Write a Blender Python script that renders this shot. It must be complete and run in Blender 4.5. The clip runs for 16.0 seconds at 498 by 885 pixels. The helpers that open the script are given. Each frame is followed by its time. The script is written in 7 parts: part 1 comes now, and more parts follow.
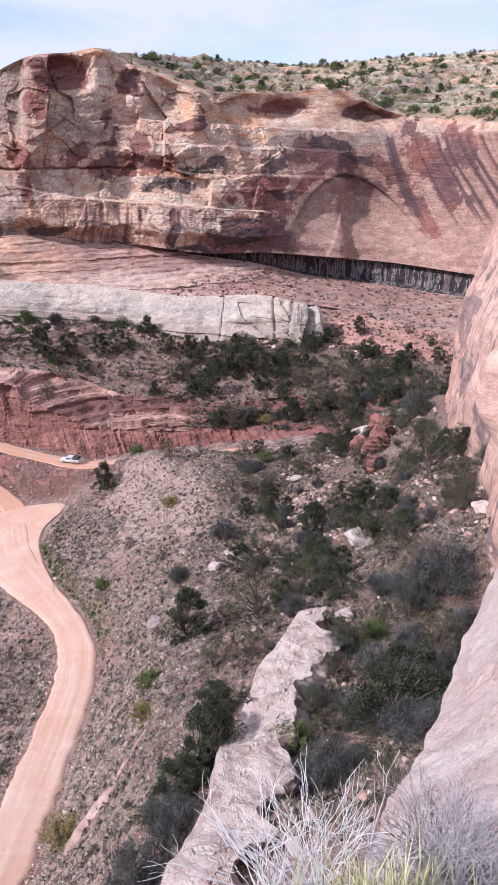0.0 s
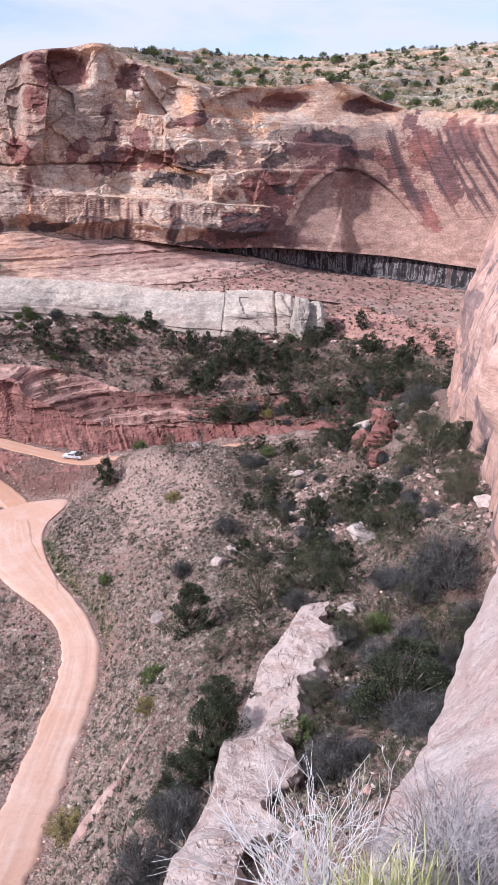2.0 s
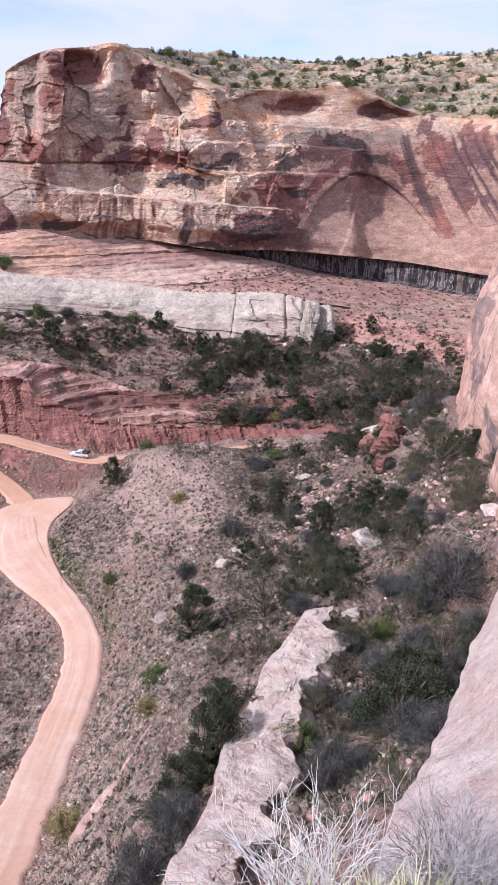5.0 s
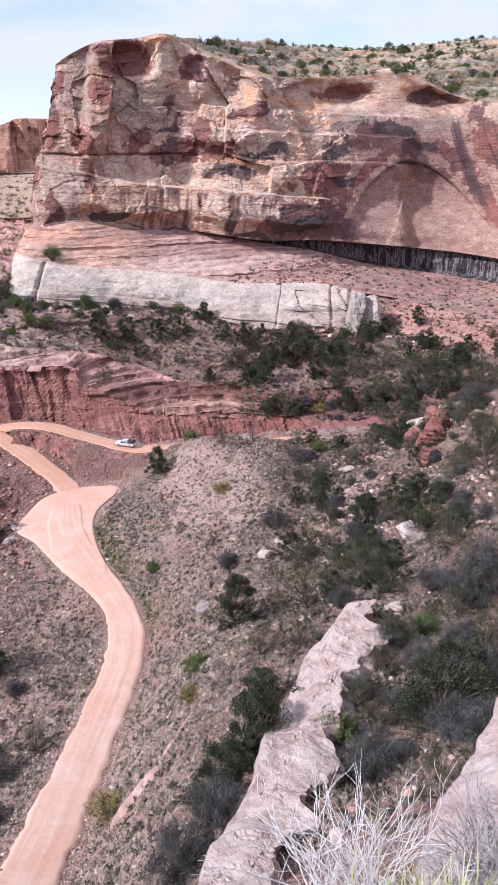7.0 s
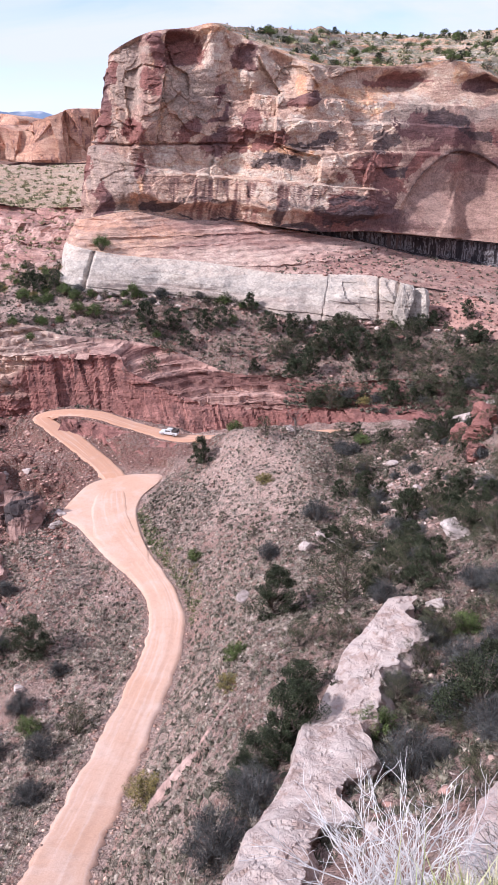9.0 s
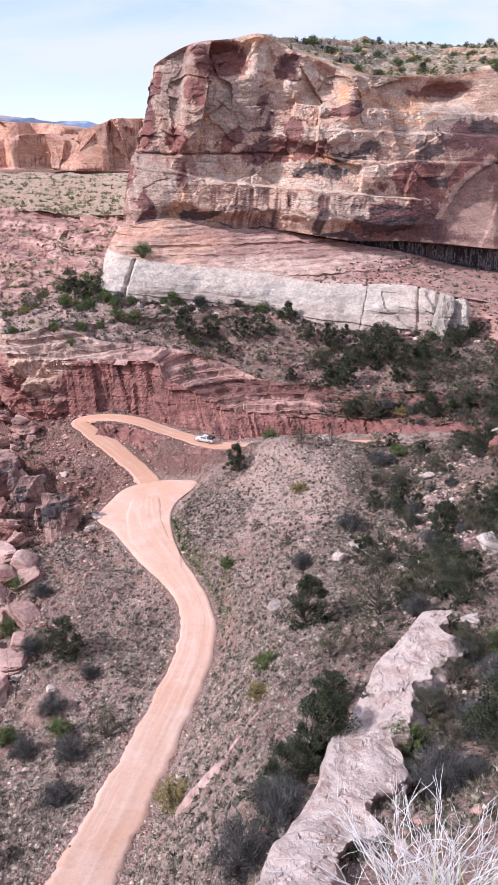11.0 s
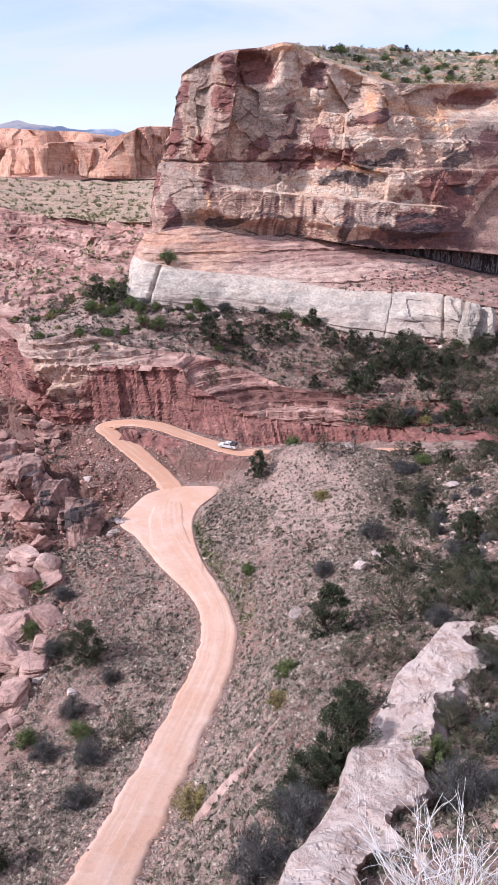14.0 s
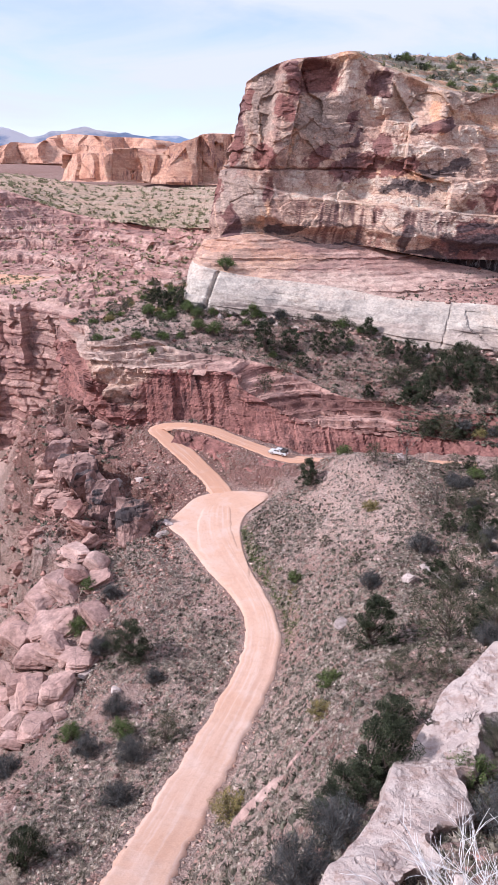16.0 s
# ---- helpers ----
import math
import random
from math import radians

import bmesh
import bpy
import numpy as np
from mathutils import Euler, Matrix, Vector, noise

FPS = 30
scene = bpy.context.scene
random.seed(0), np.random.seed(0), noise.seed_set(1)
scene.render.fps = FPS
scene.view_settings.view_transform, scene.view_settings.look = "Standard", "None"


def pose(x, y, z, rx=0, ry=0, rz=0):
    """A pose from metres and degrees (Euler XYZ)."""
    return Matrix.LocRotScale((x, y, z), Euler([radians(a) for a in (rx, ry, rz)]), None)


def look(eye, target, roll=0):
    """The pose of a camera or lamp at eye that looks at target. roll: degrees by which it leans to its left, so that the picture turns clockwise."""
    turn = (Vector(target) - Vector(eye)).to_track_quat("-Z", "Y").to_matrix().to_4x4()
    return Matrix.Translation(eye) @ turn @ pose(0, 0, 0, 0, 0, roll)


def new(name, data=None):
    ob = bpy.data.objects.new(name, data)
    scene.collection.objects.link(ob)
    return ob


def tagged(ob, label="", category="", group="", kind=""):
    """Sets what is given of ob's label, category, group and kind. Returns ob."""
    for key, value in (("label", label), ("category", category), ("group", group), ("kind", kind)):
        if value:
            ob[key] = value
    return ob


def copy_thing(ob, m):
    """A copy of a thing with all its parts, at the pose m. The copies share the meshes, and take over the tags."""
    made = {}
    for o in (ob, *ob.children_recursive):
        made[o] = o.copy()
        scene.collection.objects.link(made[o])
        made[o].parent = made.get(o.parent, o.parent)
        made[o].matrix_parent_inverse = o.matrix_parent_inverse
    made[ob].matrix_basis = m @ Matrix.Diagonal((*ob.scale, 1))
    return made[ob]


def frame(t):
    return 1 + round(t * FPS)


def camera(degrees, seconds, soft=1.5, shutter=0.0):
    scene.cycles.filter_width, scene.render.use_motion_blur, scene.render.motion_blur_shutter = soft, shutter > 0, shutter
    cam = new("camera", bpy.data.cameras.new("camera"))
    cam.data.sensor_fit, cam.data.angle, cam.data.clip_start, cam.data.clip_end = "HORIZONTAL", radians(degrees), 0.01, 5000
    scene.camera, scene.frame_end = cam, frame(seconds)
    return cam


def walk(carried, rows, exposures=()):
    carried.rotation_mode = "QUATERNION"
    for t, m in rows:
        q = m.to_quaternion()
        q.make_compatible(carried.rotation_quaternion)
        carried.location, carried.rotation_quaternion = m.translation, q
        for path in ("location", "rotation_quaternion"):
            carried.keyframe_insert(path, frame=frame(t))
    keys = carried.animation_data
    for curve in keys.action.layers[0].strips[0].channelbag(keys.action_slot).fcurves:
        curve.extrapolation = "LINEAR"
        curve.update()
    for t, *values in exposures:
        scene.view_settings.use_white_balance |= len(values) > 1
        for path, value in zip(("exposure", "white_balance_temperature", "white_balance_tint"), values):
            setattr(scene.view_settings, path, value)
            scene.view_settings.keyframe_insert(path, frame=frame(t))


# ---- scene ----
cam = camera(37.8, 16.0, soft=1.0)
PATH = [
    (0.0, (0.000, 0.000, 70.000), (-0.000, 93.042, 33.350), -0.00),
    (0.5, (-0.026, -0.010, 70.013), (-0.613, 92.875, 32.973), 0.02),
    (1.0, (-0.054, 0.025, 69.982), (-1.001, 92.852, 32.804), -0.02),
    (1.5, (-0.039, -0.003, 70.004), (-0.831, 92.818, 32.808), -0.16),
    (2.0, (-0.022, -0.032, 70.048), (-0.292, 92.760, 32.771), -0.34),
    (2.5, (-0.028, -0.049, 70.054), (0.125, 92.703, 32.677), -0.55),
    (3.0, (-0.010, -0.021, 70.027), (0.270, 92.670, 32.499), -0.79),
    (5.3, (-0.073, -0.015, 70.169), (-1.466, 92.954, 33.360), 0.89),
    (5.5, (-0.074, -0.015, 70.170), (-1.646, 93.031, 33.564), 0.88),
    (6.0, (-0.088, 0.044, 70.087), (-3.624, 92.893, 33.120), 0.77),
    (6.5, (-0.082, 0.039, 70.091), (-5.572, 92.535, 32.483), 0.39),
    (7.0, (-0.091, 0.051, 70.073), (-7.259, 92.186, 31.867), 0.02),
    (7.5, (-0.112, 0.029, 70.097), (-8.891, 91.808, 31.372), -0.27),
    (8.0, (-0.126, 0.045, 70.080), (-10.442, 91.514, 31.004), -0.33),
    (8.5, (-0.140, 0.069, 70.060), (-11.835, 91.282, 30.774), -0.23),
    (9.0, (-0.168, -0.018, 70.149), (-13.141, 91.002, 30.818), -0.09),
    (9.2, (-0.167, -0.025, 70.146), (-13.584, 90.986, 30.941), -0.30),
    (11.3, (-0.212, -0.046, 70.176), (-18.619, 90.539, 32.025), 0.12),
    (11.5, (-0.212, -0.046, 70.176), (-18.986, 90.520, 32.160), 0.16),
    (12.0, (-0.235, -0.039, 70.182), (-19.920, 90.525, 32.624), 0.29),
    (12.5, (-0.244, -0.004, 70.144), (-20.777, 90.519, 32.943), 0.22),
    (13.0, (-0.214, -0.008, 70.169), (-21.219, 90.440, 33.047), 0.06),
    (13.5, (-0.220, -0.005, 70.146), (-21.297, 90.377, 32.906), -0.09),
    (14.0, (-0.218, -0.045, 70.182), (-21.137, 90.284, 32.725), -0.06),
    (14.5, (-0.237, -0.100, 70.261), (-21.093, 90.165, 32.617), 0.19),
    (15.0, (-0.244, -0.104, 70.282), (-21.901, 89.962, 32.611), 0.45),
    (15.5, (-0.263, -0.130, 70.293), (-23.844, 89.570, 32.905), 0.72),
    (16.0, (-0.253, -0.207, 70.276), (-27.964, 88.602, 33.600), 0.47),
]
walk(cam, [(t, look(eye, target, roll)) for t, eye, target, roll in PATH], ((0.0, 0.83, 5800, 20), (5.5, 0.84, 5800, 20), (8.5, 0.94, 5800, 20), (12.0, 0.90, 5800, 20), (16.0, 0.87, 5800, 20)))

# ---- sky, sun and exposure ----
SUN_FROM = Vector((-0.70, -0.36, 0.62)).normalized()
sun_elev = math.asin(SUN_FROM.z)
sun_azim = math.atan2(SUN_FROM.x, SUN_FROM.y)

world = bpy.data.worlds.new("sky")
scene.world = world
world.use_nodes = True
wn, wl = world.node_tree.nodes, world.node_tree.links
wn.clear()
w_out = wn.new("ShaderNodeOutputWorld")
w_bg = wn.new("ShaderNodeBackground")
w_sky = wn.new("ShaderNodeTexSky")
w_sky.sky_type = "NISHITA"
w_sky.sun_disc = False
w_sky.sun_elevation = sun_elev
w_sky.sun_rotation = sun_azim
w_sky.altitude = 1800
w_sky.air_density = 1.0
w_sky.dust_density = 1.5
w_coord = wn.new("ShaderNodeTexCoord")
w_map = wn.new("ShaderNodeMapping")
w_map.inputs["Scale"].default_value = (1.6, 1.6, 7.0)
w_map.inputs["Rotation"].default_value = (0.06, 0.0, 0.5)
w_noise = wn.new("ShaderNodeTexNoise")
w_noise.inputs["Scale"].default_value = 1.7
w_noise.inputs["Detail"].default_value = 7.0
w_noise.inputs["Roughness"].default_value = 0.55
w_noise.inputs["Distortion"].default_value = 0.6
w_ramp = wn.new("ShaderNodeValToRGB")
w_ramp.color_ramp.elements[0].position = 0.36
w_ramp.color_ramp.elements[0].color = (0.35, 0.35, 0.35, 1)
w_ramp.color_ramp.elements[1].position = 0.54
w_ramp.color_ramp.elements[1].color = (0.98, 0.98, 0.98, 1)
w_mix = wn.new("ShaderNodeMix")
w_mix.data_type = "RGBA"
w_mix.inputs["B"].default_value = (4.65, 4.87, 5.4, 1)
wl.new(w_coord.outputs["Generated"], w_map.inputs["Vector"])
wl.new(w_map.outputs["Vector"], w_noise.inputs["Vector"])
wl.new(w_noise.outputs["Fac"], w_ramp.inputs["Fac"])
wl.new(w_ramp.outputs["Color"], w_mix.inputs["Factor"])
wl.new(w_sky.outputs["Color"], w_mix.inputs["A"])
wl.new(w_mix.outputs["Result"], w_bg.inputs["Color"])
w_bg.inputs["Strength"].default_value = 0.10
wl.new(w_bg.outputs["Background"], w_out.inputs["Surface"])

sun = new("sun", bpy.data.lights.new("sun", "SUN"))
sun.data.energy = 2.75
sun.data.angle = radians(3.0)
sun.data.color = (1.0, 0.945, 0.86)
sun.matrix_world = look(SUN_FROM * 400, (0, 0, 0))


# ---- materials ----
class Nodes:
    """A small builder for node materials."""

    def __init__(self, name):
        self.mat = bpy.data.materials.new(name)
        self.mat.use_nodes = True
        self.tree = self.mat.node_tree
        self.bsdf = self.tree.nodes["Principled BSDF"]
        self.bsdf.inputs["Specular IOR Level"].default_value = 0.2
        self.geo = self.tree.nodes.new("ShaderNodeNewGeometry")

    def put(self, socket, value):
        if isinstance(value, bpy.types.NodeSocket):
            self.tree.links.new(value, socket)
        elif isinstance(value, tuple) and len(value) == 3 and socket.type == "RGBA":
            socket.default_value = (*value, 1)
        else:
            socket.default_value = value

    def where(self, scale, warp=0.0):
        """The place in the world, in metres, stretched by scale."""
        n = self.tree.nodes.new("ShaderNodeVectorMath")
        n.operation = "MULTIPLY"
        self.put(n.inputs[0], self.geo.outputs["Position"])
        n.inputs[1].default_value = scale if isinstance(scale, tuple) else (scale, scale, scale)
        return n.outputs[0]

    def noise(self, scale, detail=4.0, rough=0.55, distort=0.0):
        n = self.tree.nodes.new("ShaderNodeTexNoise")
        self.put(n.inputs["Vector"], self.where(scale))
        n.inputs["Scale"].default_value = 1.0
        n.inputs["Detail"].default_value = detail
        n.inputs["Roughness"].default_value = rough
        n.inputs["Distortion"].default_value = distort
        return n.outputs["Fac"]

    def cells(self, scale, feature="F1"):
        n = self.tree.nodes.new("ShaderNodeTexVoronoi")
        n.feature = feature
        self.put(n.inputs["Vector"], self.where(scale))
        n.inputs["Scale"].default_value = 1.0
        return n.outputs["Distance"], (n.outputs["Color"] if feature == "F1" else None)

    def stain(self, key):
        n = self.tree.nodes.new("ShaderNodeAttribute")
        n.attribute_name = key
        return n.outputs["Fac"]

    def ramp(self, fac, stops):
        n = self.tree.nodes.new("ShaderNodeValToRGB")
        self.put(n.inputs["Fac"], fac)
        e = n.color_ramp.elements
        while len(e) < len(stops):
            e.new(0.5)
        for k, (at, c) in zip(e, stops):
            k.position = at
            k.color = (c, c, c, 1) if isinstance(c, (int, float)) else (*c, 1)
        return n.outputs["Color"]

    def mix(self, fac, a, b, blend="MIX"):
        n = self.tree.nodes.new("ShaderNodeMix")
        n.data_type = "RGBA"
        n.blend_type = blend
        self.put(n.inputs["Factor"], fac)
        self.put(n.inputs["A"], a)
        self.put(n.inputs["B"], b)
        return n.outputs["Result"]

    def maths(self, op, a, b=0.0):
        n = self.tree.nodes.new("ShaderNodeMath")
        n.operation = op
        self.put(n.inputs[0], a)
        self.put(n.inputs[1], b)
        return n.outputs[0]

    def done(self, color, rough=0.9, height=None, depth=0.2):
        self.put(self.bsdf.inputs["Base Color"], color)
        self.put(self.bsdf.inputs["Roughness"], rough)
        if height is not None:
            n = self.tree.nodes.new("ShaderNodeBump")
            n.inputs["Strength"].default_value = 1.0
            n.inputs["Distance"].default_value = depth
            self.put(n.inputs["Height"], height)
            self.put(self.bsdf.inputs["Normal"], n.outputs["Normal"])
        return self.mat


def rock(name, base, light, dark, varnish, strata=0.5, streaks=0.5, blotches=0.3, bump=0.4, tilt=(0.0, 0.0), stained=False, mottle=0.35, grain=0.38):
    """Layered sandstone: beds along z, stains running down, patches of desert varnish."""
    n = Nodes(name)
    fine = n.noise(1.6, 6, 0.65)
    big = n.noise(0.045, 4, 0.6, 0.6)
    beds = n.noise((0.015 + tilt[0], 0.015 + tilt[1], 0.55), 5, 0.6, 0.25)
    col = n.mix(n.ramp(big, ((0.35, 0.0), (0.65, 1.0))), base, light)
    col = n.mix(n.maths("MULTIPLY", n.ramp(beds, ((0.42, 1.0), (0.55, 0.0))), strata), col, dark)
    col = n.mix(n.maths("MULTIPLY", n.ramp(beds, ((0.52, 0.0), (0.66, 1.0))), strata), col, light)
    run = n.noise((0.42, 0.42, 0.022), 5, 0.62, 0.15)
    where = n.noise((0.05, 0.05, 0.06), 3, 0.5)
    fac = n.maths("MULTIPLY", n.ramp(run, ((0.50, 0.0), (0.60, 1.0))), n.ramp(where, ((0.42, 0.0), (0.58, 1.0))))
    col = n.mix(n.maths("MULTIPLY", fac, streaks), col, varnish)
    patch = n.noise((0.07, 0.07, 0.11), 6, 0.62, 0.8)
    col = n.mix(n.maths("MULTIPLY", n.ramp(patch, ((0.575, 0.0), (0.60, 1.0))), blotches), col, varnish)
    if stained:
        ragged = n.ramp(n.noise((0.5, 0.5, 0.3), 5, 0.65), ((0.35, 0.35), (0.55, 1.0)))
        # pale and fresh tint the rock, and also carry painted sunlight
        col = n.mix(n.maths("MULTIPLY", n.maths("MULTIPLY", n.stain("pale"), ragged), 0.85), col, (0.63, 0.485, 0.39))
        col = n.mix(n.maths("MULTIPLY", n.maths("MULTIPLY", n.stain("fresh"), ragged), 0.85), col, (0.66, 0.36, 0.21))
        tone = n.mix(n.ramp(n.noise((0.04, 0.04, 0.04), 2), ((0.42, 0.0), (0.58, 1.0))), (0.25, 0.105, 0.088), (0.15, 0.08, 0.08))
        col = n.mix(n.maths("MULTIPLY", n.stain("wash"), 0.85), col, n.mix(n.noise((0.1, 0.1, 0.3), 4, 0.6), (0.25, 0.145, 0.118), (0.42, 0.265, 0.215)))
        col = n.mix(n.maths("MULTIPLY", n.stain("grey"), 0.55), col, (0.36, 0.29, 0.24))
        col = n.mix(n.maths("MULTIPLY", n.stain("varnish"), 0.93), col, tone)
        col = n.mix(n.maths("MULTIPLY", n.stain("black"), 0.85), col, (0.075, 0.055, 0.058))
    col = n.mix(mottle, col, n.ramp(n.noise((0.24, 0.24, 0.5), 7, 0.72, 0.4), ((0.34, 0.1), (0.66, 0.92))), "OVERLAY")
    crack = n.ramp(n.cells((0.16, 0.16, 0.42), "DISTANCE_TO_EDGE")[0], ((0.0, 1.0), (0.022, 0.0)))
    crack = n.maths("MULTIPLY", crack, n.ramp(n.noise((0.12, 0.12, 0.2), 3, 0.6), ((0.5, 0.0), (0.56, 1.0))))
    col = n.mix(n.maths("MULTIPLY", crack, 0.6), col, varnish)
    col = n.mix(grain, col, n.ramp(fine, ((0.28, 0.15), (0.72, 0.9))), "OVERLAY")
    h = n.maths("ADD", n.maths("MULTIPLY", n.noise((0.4, 0.4, 1.4), 8, 0.68), 1.0), n.maths("MULTIPLY", fine, 0.35))
    return n.done(col, 0.92, h, bump)


def speckled_rock(name, base, light, dark, amount):
    """Pale pink rim rock with grains, pits and lichen specks."""
    n = Nodes(name)
    col = n.mix(n.ramp(n.noise(0.5, 4, 0.6, 0.5), ((0.35, 0.0), (0.65, 1.0))), base, light)
    col = n.mix(n.maths("MULTIPLY", n.ramp(n.noise(0.6, 7, 0.75), ((0.52, 0.0), (0.58, 1.0))), amount), col, dark)
    grain = n.noise(22.0, 4, 0.7)
    specks = n.ramp(n.noise(11.0, 3, 0.6), ((0.60, 0.0), (0.66, 1.0)))
    col = n.mix(n.maths("MULTIPLY", specks, 0.45), col, (0.2, 0.15, 0.14))
    col = n.mix(0.45, col, n.ramp(grain, ((0.3, 0.2), (0.7, 0.85))), "OVERLAY")
    h = n.maths("SUBTRACT", n.maths("ADD", n.noise(1.4, 7, 0.7), n.maths("MULTIPLY", grain, 0.1)), n.maths("MULTIPLY", specks, 0.1))
    return n.done(col, 0.95, h, 0.2)


M_CLIFF = rock("cliff_sandstone", (0.54, 0.335, 0.25), (0.67, 0.47, 0.35), (0.37, 0.2, 0.152), (0.22, 0.105, 0.085), 0.15, 0.3, 0.45, 0.9, stained=True, mottle=0.4, grain=0.5)
M_RED = rock("red_sandstone", (0.27, 0.118, 0.10), (0.36, 0.18, 0.15), (0.15, 0.062, 0.055), (0.07, 0.036, 0.036), 0.3, 0.85, 0.25, 0.4, stained=True)
M_LAYER = rock("layered_sandstone", (0.35, 0.18, 0.148), (0.50, 0.32, 0.265), (0.15, 0.066, 0.058), (0.12, 0.065, 0.058), 0.75, 0.1, 0.15, 0.5, stained=True)
M_FARLEDGE = rock("far_ledge_sandstone", (0.44, 0.245, 0.20), (0.57, 0.38, 0.315), (0.25, 0.12, 0.105), (0.15, 0.085, 0.085), 0.6, 0.5, 0.2, 0.8, stained=True)
M_WHITE = rock("white_sandstone", (0.47, 0.40, 0.34), (0.56, 0.49, 0.42), (0.36, 0.30, 0.26), (0.2, 0.178, 0.168), 0.25, 0.35, 0.4, 0.5, stained=True, mottle=0.3)
M_PINK = rock("pink_slope_rock", (0.42, 0.25, 0.205), (0.53, 0.36, 0.30), (0.29, 0.15, 0.125), (0.2, 0.11, 0.1), 0.55, 0.1, 0.15, 0.4, stained=True)
M_TALUS = rock("red_talus", (0.36, 0.19, 0.155), (0.45, 0.27, 0.22), (0.26, 0.13, 0.105), (0.2, 0.15, 0.12), 0.3, 0.0, 0.5, 0.5)
M_SLAB = rock("pale_slab_rock", (0.44, 0.35, 0.315), (0.53, 0.455, 0.42), (0.34, 0.25, 0.22), (0.2, 0.165, 0.155), 0.3, 0.0, 0.35, 0.15)
M_SHOULDER = speckled_rock("speckled_rim_rock", (0.53, 0.39, 0.35), (0.60, 0.50, 0.455), (0.42, 0.285, 0.245), 0.5)
M_PALE = speckled_rock("weathered_pale_rock", (0.45, 0.35, 0.315), (0.54, 0.455, 0.415), (0.33, 0.23, 0.195), 0.75)
M_WALL = rock("pink_wall_rock", (0.50, 0.295, 0.23), (0.60, 0.40, 0.33), (0.43, 0.235, 0.18), (0.19, 0.14, 0.14), 0.12, 1.0, 0.7, 0.4, mottle=0.3, grain=0.3)
M_FAR = rock("far_sandstone", (0.58, 0.30, 0.20), (0.70, 0.44, 0.31), (0.42, 0.2, 0.155), (0.25, 0.125, 0.11), 0.3, 0.9, 0.2, 1.2)


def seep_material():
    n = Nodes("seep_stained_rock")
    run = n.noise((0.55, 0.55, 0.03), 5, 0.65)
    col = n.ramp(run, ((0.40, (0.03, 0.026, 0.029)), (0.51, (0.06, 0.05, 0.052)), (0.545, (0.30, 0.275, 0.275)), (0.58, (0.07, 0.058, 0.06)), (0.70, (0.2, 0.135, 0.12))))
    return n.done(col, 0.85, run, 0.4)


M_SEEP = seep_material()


def soil(name, a, b, c, scrub, amount, stone=(0.45, 0.36, 0.31), stony=0.45, zones=False):
    """Stony desert soil with low grey-green scrub and pale rubble."""
    n = Nodes(name)
    n.bsdf.inputs["Specular IOR Level"].default_value = 0.0
    col = n.mix(n.ramp(n.noise(0.05, 4, 0.6, 0.5), ((0.38, 0.0), (0.62, 1.0))), a, b)
    col = n.mix(n.ramp(n.noise(0.4, 5, 0.65), ((0.45, 0.0), (0.6, 0.8))), col, c)
    if zones:
        col = n.mix(n.maths("MULTIPLY", n.stain("red"), 0.85), col, n.mix(n.noise(0.3, 4, 0.6), (0.17, 0.075, 0.062), (0.28, 0.14, 0.115)))
        # dark brown soil, with the bowl's shade put into its colour
        col = n.mix(n.maths("MULTIPLY", n.stain("brown_shade"), 0.8), col, n.mix(n.noise(0.3, 4, 0.6), (0.11, 0.07, 0.058), (0.2, 0.135, 0.113)))
        col = n.mix(n.maths("MINIMUM", n.maths("MULTIPLY", n.stain("pink"), 0.8), 0.95), col, n.mix(n.noise(0.3, 4, 0.6), (0.46, 0.29, 0.235), (0.66, 0.50, 0.435)))
    dist, tone = n.cells(2.6)
    bits = n.ramp(tone, ((0.50, 0.0), (0.58, 1.0)))
    where = n.ramp(n.noise(0.11, 4, 0.6), ((0.38, 0.1), (0.62, 1.0)))
    col = n.mix(n.maths("MULTIPLY", n.maths("MULTIPLY", bits, where), stony), col, stone)
    tuft = n.ramp(n.noise(1.5, 5, 0.62), ((0.49, 0.0), (0.55, 1.0)))
    patch = n.ramp(n.noise(0.08, 3, 0.5), ((0.35, 0.2), (0.6, 1.0)))
    col = n.mix(n.maths("MULTIPLY", n.maths("MULTIPLY", tuft, patch), amount), col, scrub)
    fine = n.noise(6.0, 5, 0.72)
    col = n.mix(0.75, col, n.ramp(fine, ((0.32, 0.05), (0.68, 1.0))), "OVERLAY")
    h = n.maths("ADD", n.noise(1.5, 6, 0.72), n.maths("MULTIPLY", n.maths("SUBTRACT", 0.6, dist), 0.35))
    return n.done(col, 0.95, h, 0.8)


M_SOIL = soil("hillside_soil", (0.37, 0.24, 0.203), (0.49, 0.36, 0.31), (0.30, 0.172, 0.142), (0.2, 0.178, 0.14), 0.45, zones=True)
M_TERRACE = soil("terrace_soil", (0.32, 0.215, 0.18), (0.42, 0.29, 0.245), (0.24, 0.125, 0.105), (0.12, 0.125, 0.09), 0.6, zones=True)
M_PLATEAU = soil("plateau_soil", (0.56, 0.43, 0.33), (0.60, 0.40, 0.29), (0.48, 0.31, 0.24), (0.22, 0.2, 0.12), 0.8, (0.58, 0.46, 0.38), 0.4)



